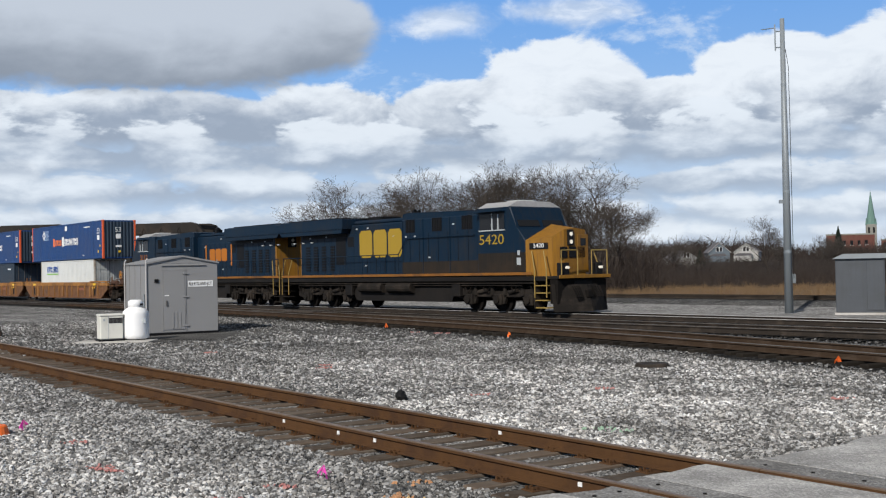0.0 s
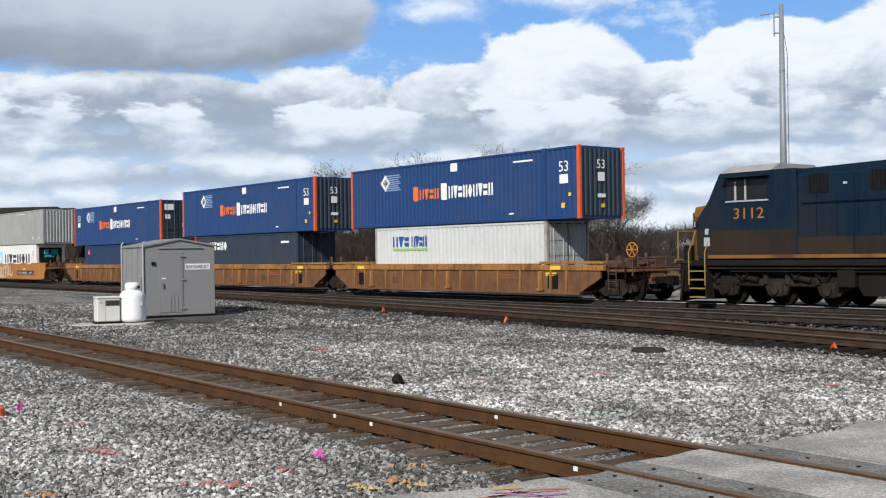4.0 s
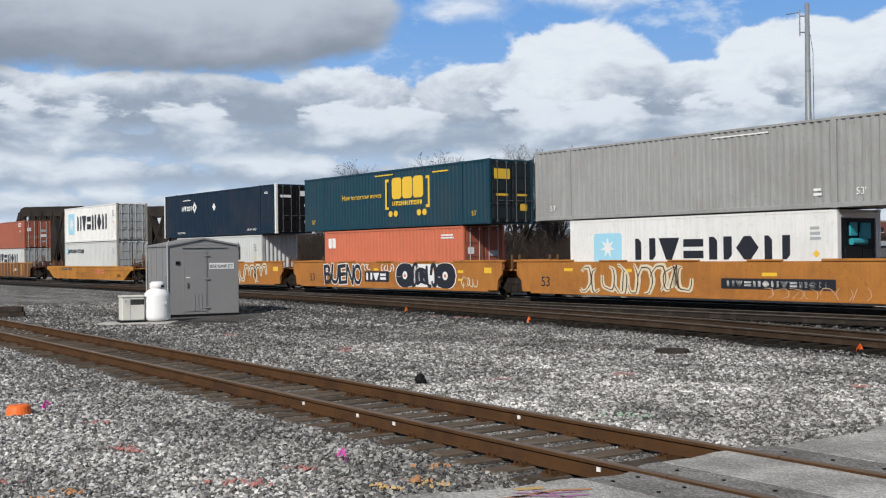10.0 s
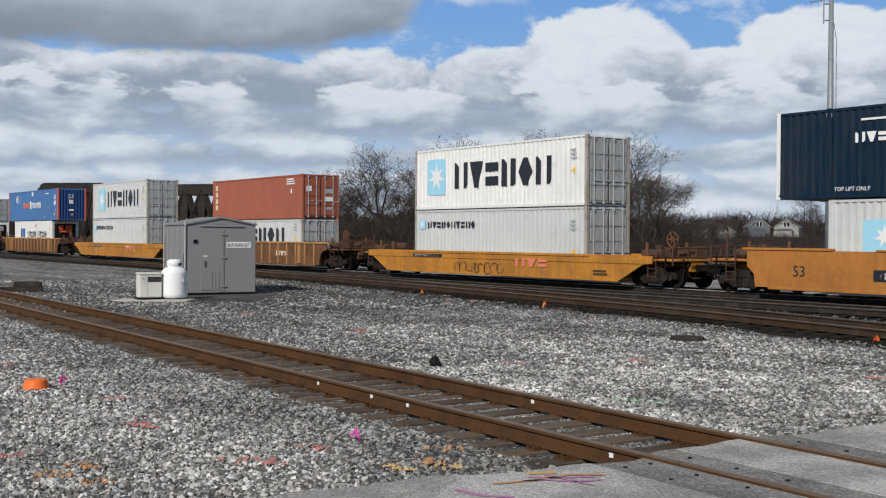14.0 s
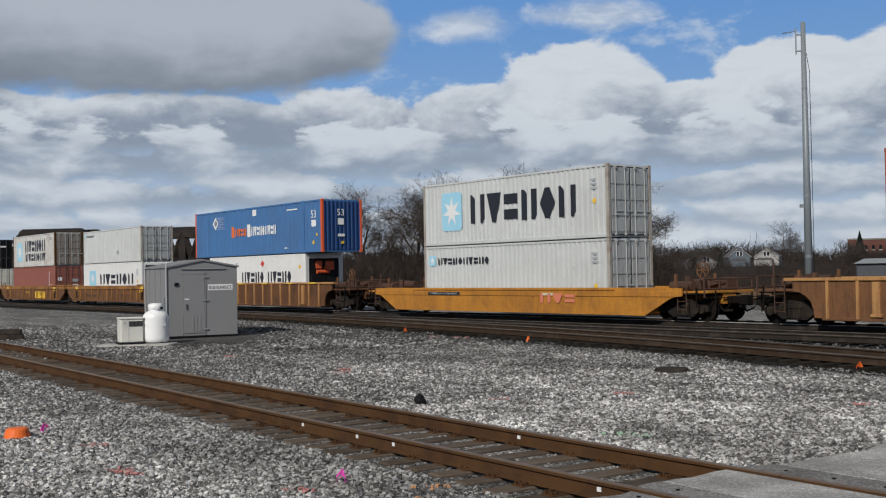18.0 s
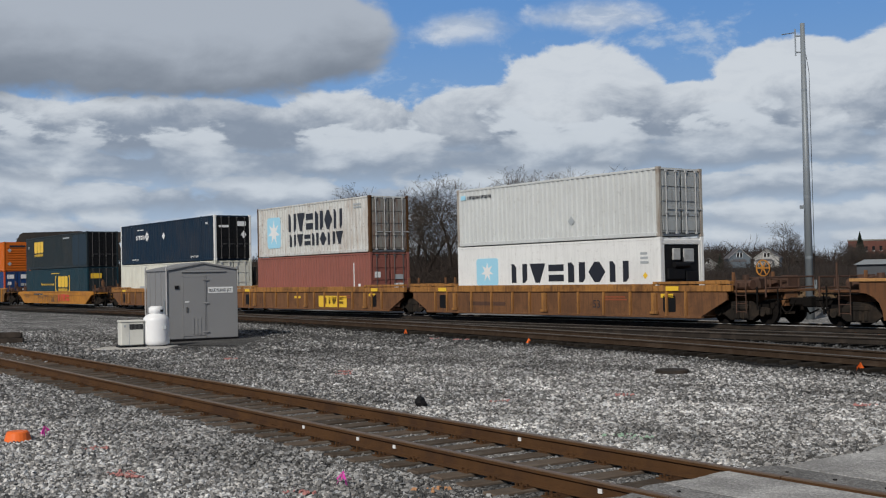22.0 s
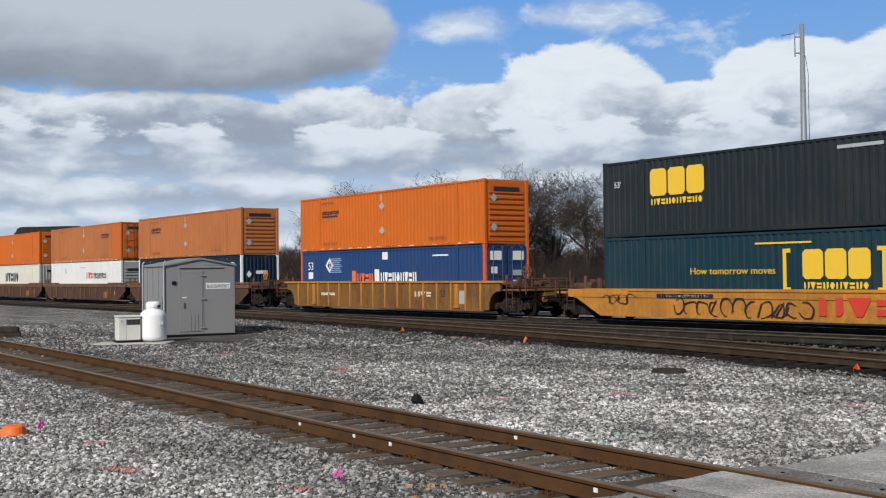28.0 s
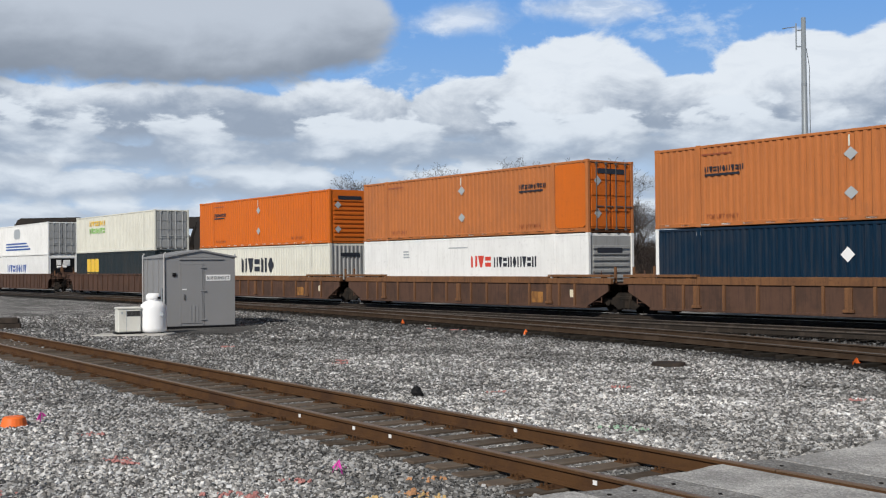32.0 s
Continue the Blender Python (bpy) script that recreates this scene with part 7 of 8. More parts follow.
    prism(bm, [(-3.95, 0.5), (-4.1, 0.75), (-4.1, 1.4), (3.9, 1.4), (3.9, 0.75), (3.75, 0.5)], -1.25, 1.25)
    part("fuel_tank", bm, M["tank_black"], root, "long dusty fuel tank")
    if bright:
        for x in (-2.4, 0.0):
            bm = bmesh.new()
            for sy in (-1, 1):
                rod(bm, (x - 1.0, sy * 1.32, 1.15), (x + 1.0, sy * 1.32, 1.15), 0.26, 14)
            part("air_tank", bm, M["truck_black"], root)
    bm = bmesh.new()
    for dy, dxx in ((-0.15, 0.25), (0.0, 0.4), (0.15, -0.3)):
        rod(bm, (-0.6, dy, 4.78), (-0.6 + dxx, dy, 4.82), 0.03, 8, 0.09)
    box(bm, -0.75, -0.45, -0.2, 0.2, 4.48, 4.76)
    part("horn", bm, M["black_paint"], root)
    boxes("junction_box", [(-10.3 + i * 0.9, -10.1 + i * 0.9, near * 1.1 - 0.05, near * 1.1 + 0.05, 3.5, 3.56) for i in range(3)], M["grey_mark"], root)
    loco_truck(root, 6.9, way)
    loco_truck(root, -6.9, way)
    # emblem of three yellow blocks, and the unit's number
    mk = "loco_mark" if bright else "loco_mark_b"
    w = 1.25 if bright else 0.8
    for sy in (-1, 1):
        for i in range(3):
            xa, xb = -3.85 + i * w, -3.85 + i * w + w * 0.9
            h0, h1 = (2.62, 3.98) if bright else (2.7, 3.5)
            c, hm = w * 0.2, (h0 + h1) / 2
            bm = bmesh.new()
            c = w * 0.13
            prism(bm, [(xa + c, h0), (xb - c, h0), (xb, h0 + c), (xb, h1 - c), (xb - c, h1), (xa + c, h1), (xa, h1 - c), (xa, h0 + c)], -0.004, 0.004)
            ob = part("emblem", bm, M[mk], root, "yellow three-block emblem" if bright else "orange three-block emblem")
            ob.location.y = sy * 1.088
        if not bright:
            bm = bmesh.new()
            for xa, k in ((-4.5, 1), (-1.1, -1)):
                prism(bm, [(xa, 2.45), (xa + 0.15, 2.45), (xa + 0.15, 3.75), (xa, 3.75)], -0.004, 0.004)
            ob = part("emblem_bracket", bm, M[mk], root)
            ob.location.y = sy * 1.088
    xn_ = (x0 + 0.9)
    ob = lettering(number, xn_, 3.0, 0.42 if bright else 0.36, M[mk], root, near * 1.488, wide=1.6 if bright else 1.2)
    if near > 0:
        ob.matrix_basis = pose(xn_, 1.488, 3.0, 90, 0, 180)
    boxes("notice_plate", [(x1 + 0.35, x1 + 0.6, *sorted((near * 1.48, near * 1.492)), 2.1, 2.4), (x1 + 0.4, x1 + 0.55, *sorted((near * 1.48, near * 1.492)), 2.5, 2.7)], M["grey_mark"], root)
    tagged(root, label, "locomotive", "locomotives")
    MOVERS.append((root, s, 0.0, turn))
    return root


locomotive(32.3, 0.0, "5420", 0.0, True, "dark blue diesel locomotive with a yellow nose")
locomotive(10.1, 180.0, "3112", 0.9, False, "dark blue diesel locomotive running cab backwards")

# ---- shed, tank, generator ----
M["shed_grey"] = material("shed_grey_paint", (0.245, 0.248, 0.254), 0.55, 0.1, 0.15, 0.8, 30, 0.03, dirt=(0.25, 0.25, 0.245), dirt_amt=0.3, streak=0.25)
M["galv"] = material("galvanised_steel", (0.22, 0.25, 0.275), 0.5, 0.2, 0.25, 1.2, 30, 0.04, dirt=(0.22, 0.22, 0.22), dirt_amt=0.3)
M["pipe_grey"] = material("pale_grey_pipe_paint", (0.42, 0.42, 0.42), 0.5, 0.0, 0.15, 2, 30, 0.02)
M["tank_white"] = material("white_tank_paint", (0.80, 0.81, 0.82), 0.35, 0.0, 0.06, 2, 30, 0.01, dirt=(0.5, 0.5, 0.48), dirt_amt=0.12)
M["putty"] = material("pale_putty_paint", (0.64, 0.64, 0.59), 0.5, 0.0, 0.12, 2, 30, 0.02)
M["concrete"] = material("pale_concrete", (0.42, 0.41, 0.39), 0.9, 0, 0.25, 2, 40, 0.2)


def equipment_shed():
    root = new("equipment_shed")
    root.matrix_world = pose(-9.80, 40.20, GROUND, 0, 0, 28.0)
    W, D, Hh, pk = 2.60, 3.2, 2.60, 0.26
    g = M["shed_grey"]
    boxes("base_skid", [(-0.02, W + 0.02, -0.02, D + 0.02, 0.0, 0.10)], M["black_paint"], root)
    boxes("front_wall", [(0, W, 0, 0.06, 0.10, Hh)], g, root, bevel=0.01)
    boxes("back_wall", [(0, W, D - 0.06, D, 0.10, Hh)], g, root, bevel=0.01)
    boxes("side_wall", [(0, 0.06, 0.062, D - 0.062, 0.10, Hh)], g, root)
    boxes("side_wall", [(W - 0.06, W, 0.062, D - 0.062, 0.10, Hh)], g, root)
    for y in (0.9, 1.75, 2.6):
        boxes("wall_seam", [(-0.025, 0.0, y - 0.03, y + 0.03, 0.12, Hh)], g, root)
    bm = bmesh.new()
    prism(bm, [(0, Hh), (W, Hh), (W / 2, Hh + pk)], -0.002, 0.05)
    part("gable", bm, g, root)
    bm = bmesh.new()
    prism(bm, [(-0.05, Hh - 0.02), (W / 2, Hh + pk - 0.03), (W + 0.05, Hh - 0.02), (W + 0.05, Hh + 0.04), (W / 2, Hh + pk + 0.03), (-0.05, Hh + 0.04)], -0.06, D + 0.06)
    part("roof", bm, g, root, "low grey pitched sheet roof")
    boxes("canopy", [(0.5, 2.15, -0.05, 0.0, Hh - 0.09, Hh - 0.05)], g, root, bevel=0.01)
    d = boxes("door", [(0.575, 1.365, -0.022, 0.0, 0.2, 2.325)], g, root, "grey steel door", 0.006)
    boxes("door_frame", [(0.53, 0.565, -0.02, 0.0, 0.14, 2.4), (1.375, 1.41, -0.02, 0.0, 0.14, 2.4), (0.53, 1.41, -0.02, 0.0, 2.335, 2.37)], g, root)
    for z in (0.3, 1.35, 2.2):
        boxes("hinge", [(1.28, 1.50, -0.045, -0.022, z, z + 0.055)], g, d, bevel=0.008)
    boxes("door_handle", [(0.665, 0.72, -0.06, -0.022, 1.06, 1.26)], M["bar_dull"], d, bevel=0.01)
    boxes("notice", [(0.62, 0.78, -0.030, -0.023, 1.42, 1.46)], M["white_mark"], d)
    for i in range(3):
        boxes("louvre", [(0.9 + i * 0.13, 0.95 + i * 0.13, -0.036, -0.022, 0.25, 0.85)], g, d)
    boxes("vent_box", [(0.26, 0.40, -0.04, 0.0, 1.92, 2.04)], M["black_paint"], root)
    boxes("sign", [(1.50, 2.42, -0.012, 0.0, 1.74, 1.96)], M["white_mark"], root, "white name board")
    lettering("BLUE ISLAND JCT.", 1.96, 1.79, 0.12, M["black_mark"], root, -0.016, wide=0.86)
    for y in (-0.03, D - 0.02):
        bm = bmesh.new(); rod(bm, (-0.045, y, 0.1), (-0.045, y, Hh + 0.10), 0.028, 8); rod(bm, (-0.045, y, Hh + 0.10), (0.02, y, Hh + 0.18), 0.028, 8); part("corner_pipe", bm, M["pipe_grey"], root, "pale grey pipe bent over at the top")
    bm = bmesh.new(); rod(bm, (W - 0.02, -0.05, Hh), (W - 0.02, -0.05, Hh + 0.12), 0.02, 6); part("lifting_eye", bm, M["galv"], root)
    bm = bmesh.new(); rod(bm, (-0.03, 0.35, 0.6), (-0.03, 0.35, 1.5), 0.03, 8); part("conduit", bm, M["galv"], root)
    tagged(root, "grey steel equipment shed with a name board", "shed")


def gas_tank():
    root = new("propane_tank")
    root.location = (-9.60, 37.75, GROUND)
    root.scale = (1.03, 1.03, 1.10)
    prof = [(0.0, 0.04), (0.30, 0.04), (0.42, 0.10), (0.425, 0.2), (0.425, 0.80), (0.40, 0.90), (0.30, 0.99), (0.22, 1.02), (0.20, 1.03), (0.24, 1.05), (0.24, 1.20), (0.16, 1.25), (0.0, 1.26)]
    bm = bmesh.new()
    seg = 32
    rings = [[bm.verts.new((r * math.cos(2 * math.pi * i / seg), r * math.sin(2 * math.pi * i / seg), z)) for i in range(seg)] for r, z in prof[1:-1]]
    for a, b in zip(rings, rings[1:]):
        for i in range(seg):
            bm.faces.new((a[i], a[(i + 1) % seg], b[(i + 1) % seg], b[i]))
    bm.faces.new(rings[0]); bm.faces.new(rings[-1])
    for f in bm.faces:
        f.smooth = True
    part("shell", bm, M["tank_white"], root)
    bm = bmesh.new(); rod(bm, (0, 0, 0), (0, 0, 0.06), 0.33, 20); part("foot_ring", bm, M["black_paint"], root)
    boxes("valve_opening", [(0.10, 0.245, -0.16, -0.02, 1.07, 1.14)], M["black_paint"], root)
    boxes("label_plate", [(0.30, 0.40, -0.32, -0.29, 0.55, 0.66)], M["grey_mark"], root)
    bm = bmesh.new(); rod(bm, (-0.5, -0.1, 0.0), (-0.5, -0.1, 0.45), 0.03, 8); rod(bm, (-0.5, -0.1, 0.4), (-0.42, -0.05, 0.5), 0.05, 8); part("gas_pipe", bm, M["black_paint"], root)
    tagged(root, "white upright propane tank beside the shed", "propane tank")


def generator():
    root = new("generator_cabinet")
    root.matrix_world = pose(-10.58, 37.0, GROUND, 0, 0, 27)
    boxes("plinth", [(-0.05, 0.80, -0.05, 0.63, 0, 0.09)], M["black_paint"], root, bevel=0.01)
    boxes("housing", [(0, 0.75, 0, 0.58, 0.09, 0.86)], M["putty"], root, bevel=0.03)
    boxes("lid", [(-0.02, 0.77, -0.02, 0.60, 0.86, 0.93)], M["putty"], root, bevel=0.02)
    boxes("vent_recess", [(0.28, 0.73, -0.004, 0.004, 0.62, 0.80)], M["black_paint"], root)
    for i in range(10):
        boxes("louvre", [(0.295 + i * 0.043, 0.315 + i * 0.043, -0.012, 0.0, 0.63, 0.79)], M["bar_dull"], root)
    boxes("badge", [(0.1, 0.16, -0.01, 0.002, 0.7, 0.78)], M["grey_mark"], root)
    boxes("seam", [(0.26, 0.275, -0.006, 0.002, 0.1, 0.85)], M["grey_mark"], root)
    tagged(root, "putty-coloured standby generator cabinet", "generator")


equipment_shed()
gas_tank()
generator()
_pad = boxes("gravel_pad", [(-11.4, -8.9, 36.6, 37.9, GROUND - 0.02, GROUND + 0.035)], M["concrete"], bevel=0.02)
tagged(_pad, "pale concrete pad under the tank", "pad", kind="structure")


M["fine_gravel"] = bpy.data.materials.new("fine_dark_stone_chips")
gravel_nodes(M["fine_gravel"], 0.075, 0.16, 55.0, False, 0.8, 0.3)
_v, _f, _rnd = [], [], random.Random(8)
for i in range(31):
    u = i / 30
    x = -11.2 + u * 9.6
    front = 38.9 - 1.5 * math.sin(min(1.0, u * 1.6) * math.pi * 0.5) + 2.9 * max(0.0, u - 0.45) + _rnd.uniform(-0.12, 0.12)
    back = 41.4 + 0.4 * math.sin(u * 7) + _rnd.uniform(-0.1, 0.1) - 1.2 * max(0.0, u - 0.6)
    for y in (front, max(front + 0.1, back)):
        _v.append((x, y, level(off_line(x, y)) + 0.014))
    if i:
        _f.append((2 * i - 2, 2 * i, 2 * i + 1, 2 * i - 1))
tagged(raw("shed_apron", _v, _f, M["fine_gravel"]), "apron of fine dark stone chips before the shed", "ground", kind="structure")
M["old_timber"] = material("blackened_old_timber", (0.028, 0.022, 0.018), 0.9, 0, 0.5, 5, 50, 0.35, dirt_amt=0.2)


def pile_of_ties():
    root = new("timber_pile")
    root.matrix_world = pose(-16.95, 41.6, GROUND, 0, 0, 12)
    for i, (x, y, z, a, L) in enumerate(((0, 0, 0, 0, 1.35), (0.1, 0.35, 0, 4, 1.2), (0.3, 0.1, 0.21, -6, 1.0), (0.35, 0.4, 0.21, 8, 0.8), (0.6, 0.2, 0.0, 33, 0.7), (-0.4, 0.1, 0.0, 24, 0.7))):
        o = boxes("timber", [(0, L, -0.12, 0.12, 0, 0.2)], M["old_timber"], root, bevel=0.015)
        o.matrix_basis = pose(x, y, z, 0, 0, a)
    tagged(root, "dark pile of old ties and timber", "timber pile")


pile_of_ties()

# ---- mast and signal cabinet beyond the main tracks ----
def radio_mast():
    root = new("radio_mast")
    root.location = (15.86, 47.7, level(41.2))
    bm = bmesh.new(); rod(bm, (0, 0, 0), (0, 0, 12.75), 0.185, 16, 0.095)
    for f in bm.faces: f.smooth = True
    part("pole", bm, M["galv"], root, "tall tapered galvanised pole")
    for z in (2.6, 5.2, 6.4, 9.8):
        bm = bmesh.new(); rod(bm, (0, 0, z), (0, 0, z + 0.12), 0.185 - z * 0.0066, 14); part("band", bm, M["galv"], root)
    bm = bmesh.new()
    rod(bm, (-0.32, 0, 11.35), (-0.32, 0, 12.5), 0.03, 8)
    rod(bm, (-0.35, 0, 12.35), (-0.9, 0, 12.28), 0.02, 6)
    for z in (11.5, 12.2):
        rod(bm, (0, 0, z), (-0.34, 0, z), 0.03, 6)
    for k in range(4):
        rod(bm, (-0.45 - k * 0.13, -0.12, 12.34 - k * 0.018), (-0.45 - k * 0.13, 0.12, 12.34 - k * 0.018), 0.01, 5)
    part("antenna", bm, M["galv"], root, "small side antenna on a bracket")
    bm = bmesh.new()
    rod(bm, (0.10, -0.05, 11.4), (0.22, -0.05, 10.6), 0.012, 5); rod(bm, (0.22, -0.05, 10.6), (0.21, -0.05, 9.6), 0.012, 5); rod(bm, (0.2, -0.1, 9.6), (0.2, -0.12, 1.5), 0.014, 5)
    part("cable", bm, M["black_paint"], root)
    boxes("bracket", [(-0.32, -0.14, -0.04, 0.04, 4.75, 4.9)], M["galv"], root)
    boxes("junction_box", [(0.16, 0.3, -0.1, 0.1, 1.3, 1.7)], M["galv"], root, bevel=0.02)
    tagged(root, "tall grey steel radio mast with a small antenna", "mast")


M["cabinet_steel"] = material("dull_dark_galvanised_steel", (0.07, 0.078, 0.09), 0.55, 0.2, 0.3, 1.5, 30, 0.04, dirt=(0.06, 0.065, 0.07), dirt_amt=0.5, streak=0.3)


def signal_cabinet():
    root = new("signal_cabinet")
    root.matrix_world = pose(17.0, 45.3, level(41), 0, 0, -22)
    boxes("plinth", [(-0.05, 3.05, -0.05, 2.05, 0, 0.1)], M["concrete"], root)
    boxes("housing", [(0, 1.9, 0, 2.0, 0.1, 2.3)], M["cabinet_steel"], root, bevel=0.02)
    boxes("side_bay", [(1.95, 3.0, 0.0, 2.0, 0.1, 2.2)], M["cabinet_steel"], root, bevel=0.02)
    bm = bmesh.new(); prism(bm, [(-0.12, 2.3), (3.1, 2.3), (2.9, 2.5), (0.3, 2.5)], -0.12, 2.12); part("roof", bm, M["galv"], root, "pale sheet roof")
    for x in (0.55, 1.1):
        boxes("panel_rib", [(x - 0.015, x + 0.015, -0.02, 0.005, 0.2, 2.2)], M["cabinet_steel"], root)
    boxes("door", [(1.2, 1.85, -0.03, 0.005, 0.2, 2.2)], M["cabinet_steel"], root, bevel=0.01)
    for z in (0.9, 1.4):
        boxes("handle", [(2.05, 2.15, -0.04, 0.0, z, z + 0.12)], M["black_paint"], root)
    tagged(root, "galvanised steel signal cabinet beside the mast", "cabinet")


radio_mast()
signal_cabinet()

# ---- flags, discs and small litter ----
M["flag_pink"] = glossy("pink_plastic_flag", (0.72, 0.06, 0.42), 0.5)
M["flag_orange"] = glossy("orange_plastic", (0.80, 0.16, 0.03), 0.5)


def whisker_flag(x, y, mat, size, label, z=None):
    root = new("marker_flag")
    root.location = (x, y, level(off_line(x, y)) if z is None else z)
    bm = bmesh.new(); rod(bm, (0, 0, 0), (0, 0, size * 1.2), 0.004, 5); part("stem", bm, M["black_mark"], root)
    bm = bmesh.new()
    rnd = random.Random(int(x * 100))
    tip = bm.verts.new((0, 0, size * 1.15))
    for i in range(9):
        a = i * 0.7
        p = [tip] + [bm.verts.new(v) for v in ((size * rnd.uniform(0.2, 0.55) * math.cos(a - 0.3), size * rnd.uniform(0.2, 0.55) * math.sin(a - 0.3), size * rnd.uniform(0.0, 0.7)), (size * rnd.uniform(0.2, 0.55) * math.cos(a + 0.3), size * rnd.uniform(0.2, 0.55) * math.sin(a + 0.3), size * rnd.uniform(0.0, 0.7)))]
        bm.faces.new(p)
    part("ribbon", bm, M[mat], root, label.split()[1] + " plastic ribbon tuft")
    tagged(root, label, "marker flag", "marker flags")


whisker_flag(-1.05, 11.8, "flag_pink", 0.15, "bright pink plastic marker tuft among stones")
whisker_flag(-5.71, 16.07, "flag_pink", 0.15, "bright pink plastic marker tuft among stones")
whisker_flag(-8.0, 18.6, "flag_pink", 0.13, "bright pink plastic marker tuft among stones")
for x, y in ((8.68, 23.06), (12.3, 33.0), (12.75, 32.4), (2.7, 34.2), (-1.3, 41.5), (0.4, 43.5)):
    whisker_flag(x, y, "flag_orange", 0.17, "bright orange plastic marker tuft by the rails")
bm = bmesh.new()
bmesh.ops.create_cone(bm, cap_ends=True, segments=20, radius1=0.19, radius2=0.15, depth=0.15)
bmesh.ops.bevel(bm, geom=list(bm.edges), offset=0.02, segments=1, affect="EDGES")
_d = part("survey_disc", bm, M["flag_orange"])
_d.location = (-5.96, 15.71, GROUND + 0.07)
tagged(_d, "orange plastic survey cap on the stones", "survey cap")
bm = bmesh.new()
bmesh.ops.create_cone(bm, cap_ends=True, segments=24, radius1=0.37, radius2=0.35, depth=0.07)
_d = part("manhole_cover", bm, M["rail_dark"])
_d.location = (4.95, 23.9, level(off_line(4.95, 23.9)) + 0.05)
tagged(_d, "dark iron manhole cover in the gravel", "manhole cover")
bm = bmesh.new()
bmesh.ops.create_icosphere(bm, subdivisions=2, radius=0.13)
for v in bm.verts:
    v.co *= 0.8 + 0.4 * noise.noise(v.co * 9)
_d = part("coal_lump", bm, M["black_paint"])
_d.location = (-0.35, 18.8, GROUND + 0.08)
tagged(_d, "black lump lying on the gravel", "rubble")

# ---- bare trees, scrub and the town beyond ----
M["bark"] = material("grey_brown_bark", (0.045, 0.036, 0.030), 0.95, 0, 0.4, 3, 30, 0.2, dirt_amt=0.0)
M["twig"] = material("bare_twigs", (0.082, 0.070, 0.062), 0.95, 0, 0.3, 2, 20, 0.0, dirt_amt=0.0, island=0.7)
M["scrub"] = material("brown_winter_scrub", (0.042, 0.032, 0.027), 0.95, 0, 0.3, 2, 20, 0.0, dirt_amt=0.0, island=0.9)
M["slope_scrub"] = material("grey_brown_bushes", (0.042, 0.034, 0.030), 0.95, 0, 0.3, 2, 20, 0.0, dirt_amt=0.0, island=0.9)
M["reed"] = material("dry_tan_grass", (0.19, 0.125, 0.068), 0.95, 0, 0.3, 2, 20, 0.0, dirt_amt=0.0, island=0.7)
M["fir"] = material("dark_evergreen", (0.015, 0.025, 0.018), 0.95, 0, 0.3, 2, 20, 0.0, dirt_amt=0.0, island=0.6)


def sticks(name, segs, mat, parent=None):
    """Tapered three-sided sticks from rows of start, end, radius at both ends."""
    n = len(segs)
    a, b = np.array([s[0] for s in segs]), np.array([s[1] for s in segs])
    r0, r1 = np.array([s[2] for s in segs])[:, None], np.array([s[3] for s in segs])[:, None]
    d = b - a
    d /= np.maximum(np.linalg.norm(d, axis=1, keepdims=True), 1e-6)
    ref = np.where(np.abs(d[:, 2:3]) > 0.9, np.array([[1.0, 0, 0]]), np.array([[0, 0, 1.0]]))
    u = np.cross(d, ref)
    u /= np.maximum(np.linalg.norm(u, axis=1, keepdims=True), 1e-6)
    w = np.cross(d, u)
    co = np.zeros((n, 6, 3))
    for k in range(3):
        c, s = math.cos(k * 2.0944), math.sin(k * 2.0944)
        co[:, k], co[:, 3 + k] = a + r0 * (u * c + w * s), b + r1 * (u * c + w * s)
    fc = np.array([(0, 1, 4, 3), (1, 2, 5, 4), (2, 0, 3, 5)])
    fc = (fc[None] + (np.arange(n) * 6)[:, None, None]).reshape(-1, 4)
    me = bpy.data.meshes.new(name)
    me.vertices.add(n * 6)
    me.vertices.foreach_set("co", co.ravel())
    me.loops.add(fc.size)
    me.loops.foreach_set("vertex_index", fc.ravel())
    me.polygons.add(len(fc))
    me.polygons.foreach_set("loop_start", np.arange(0, fc.size, 4))
    me.polygons.foreach_set("loop_total", np.full(len(fc), 4))
    me.update(calc_edges=True)
    me.materials.append(mat)
    ob = new(name, me)
    if parent:
        ob.parent = parent
    return ob


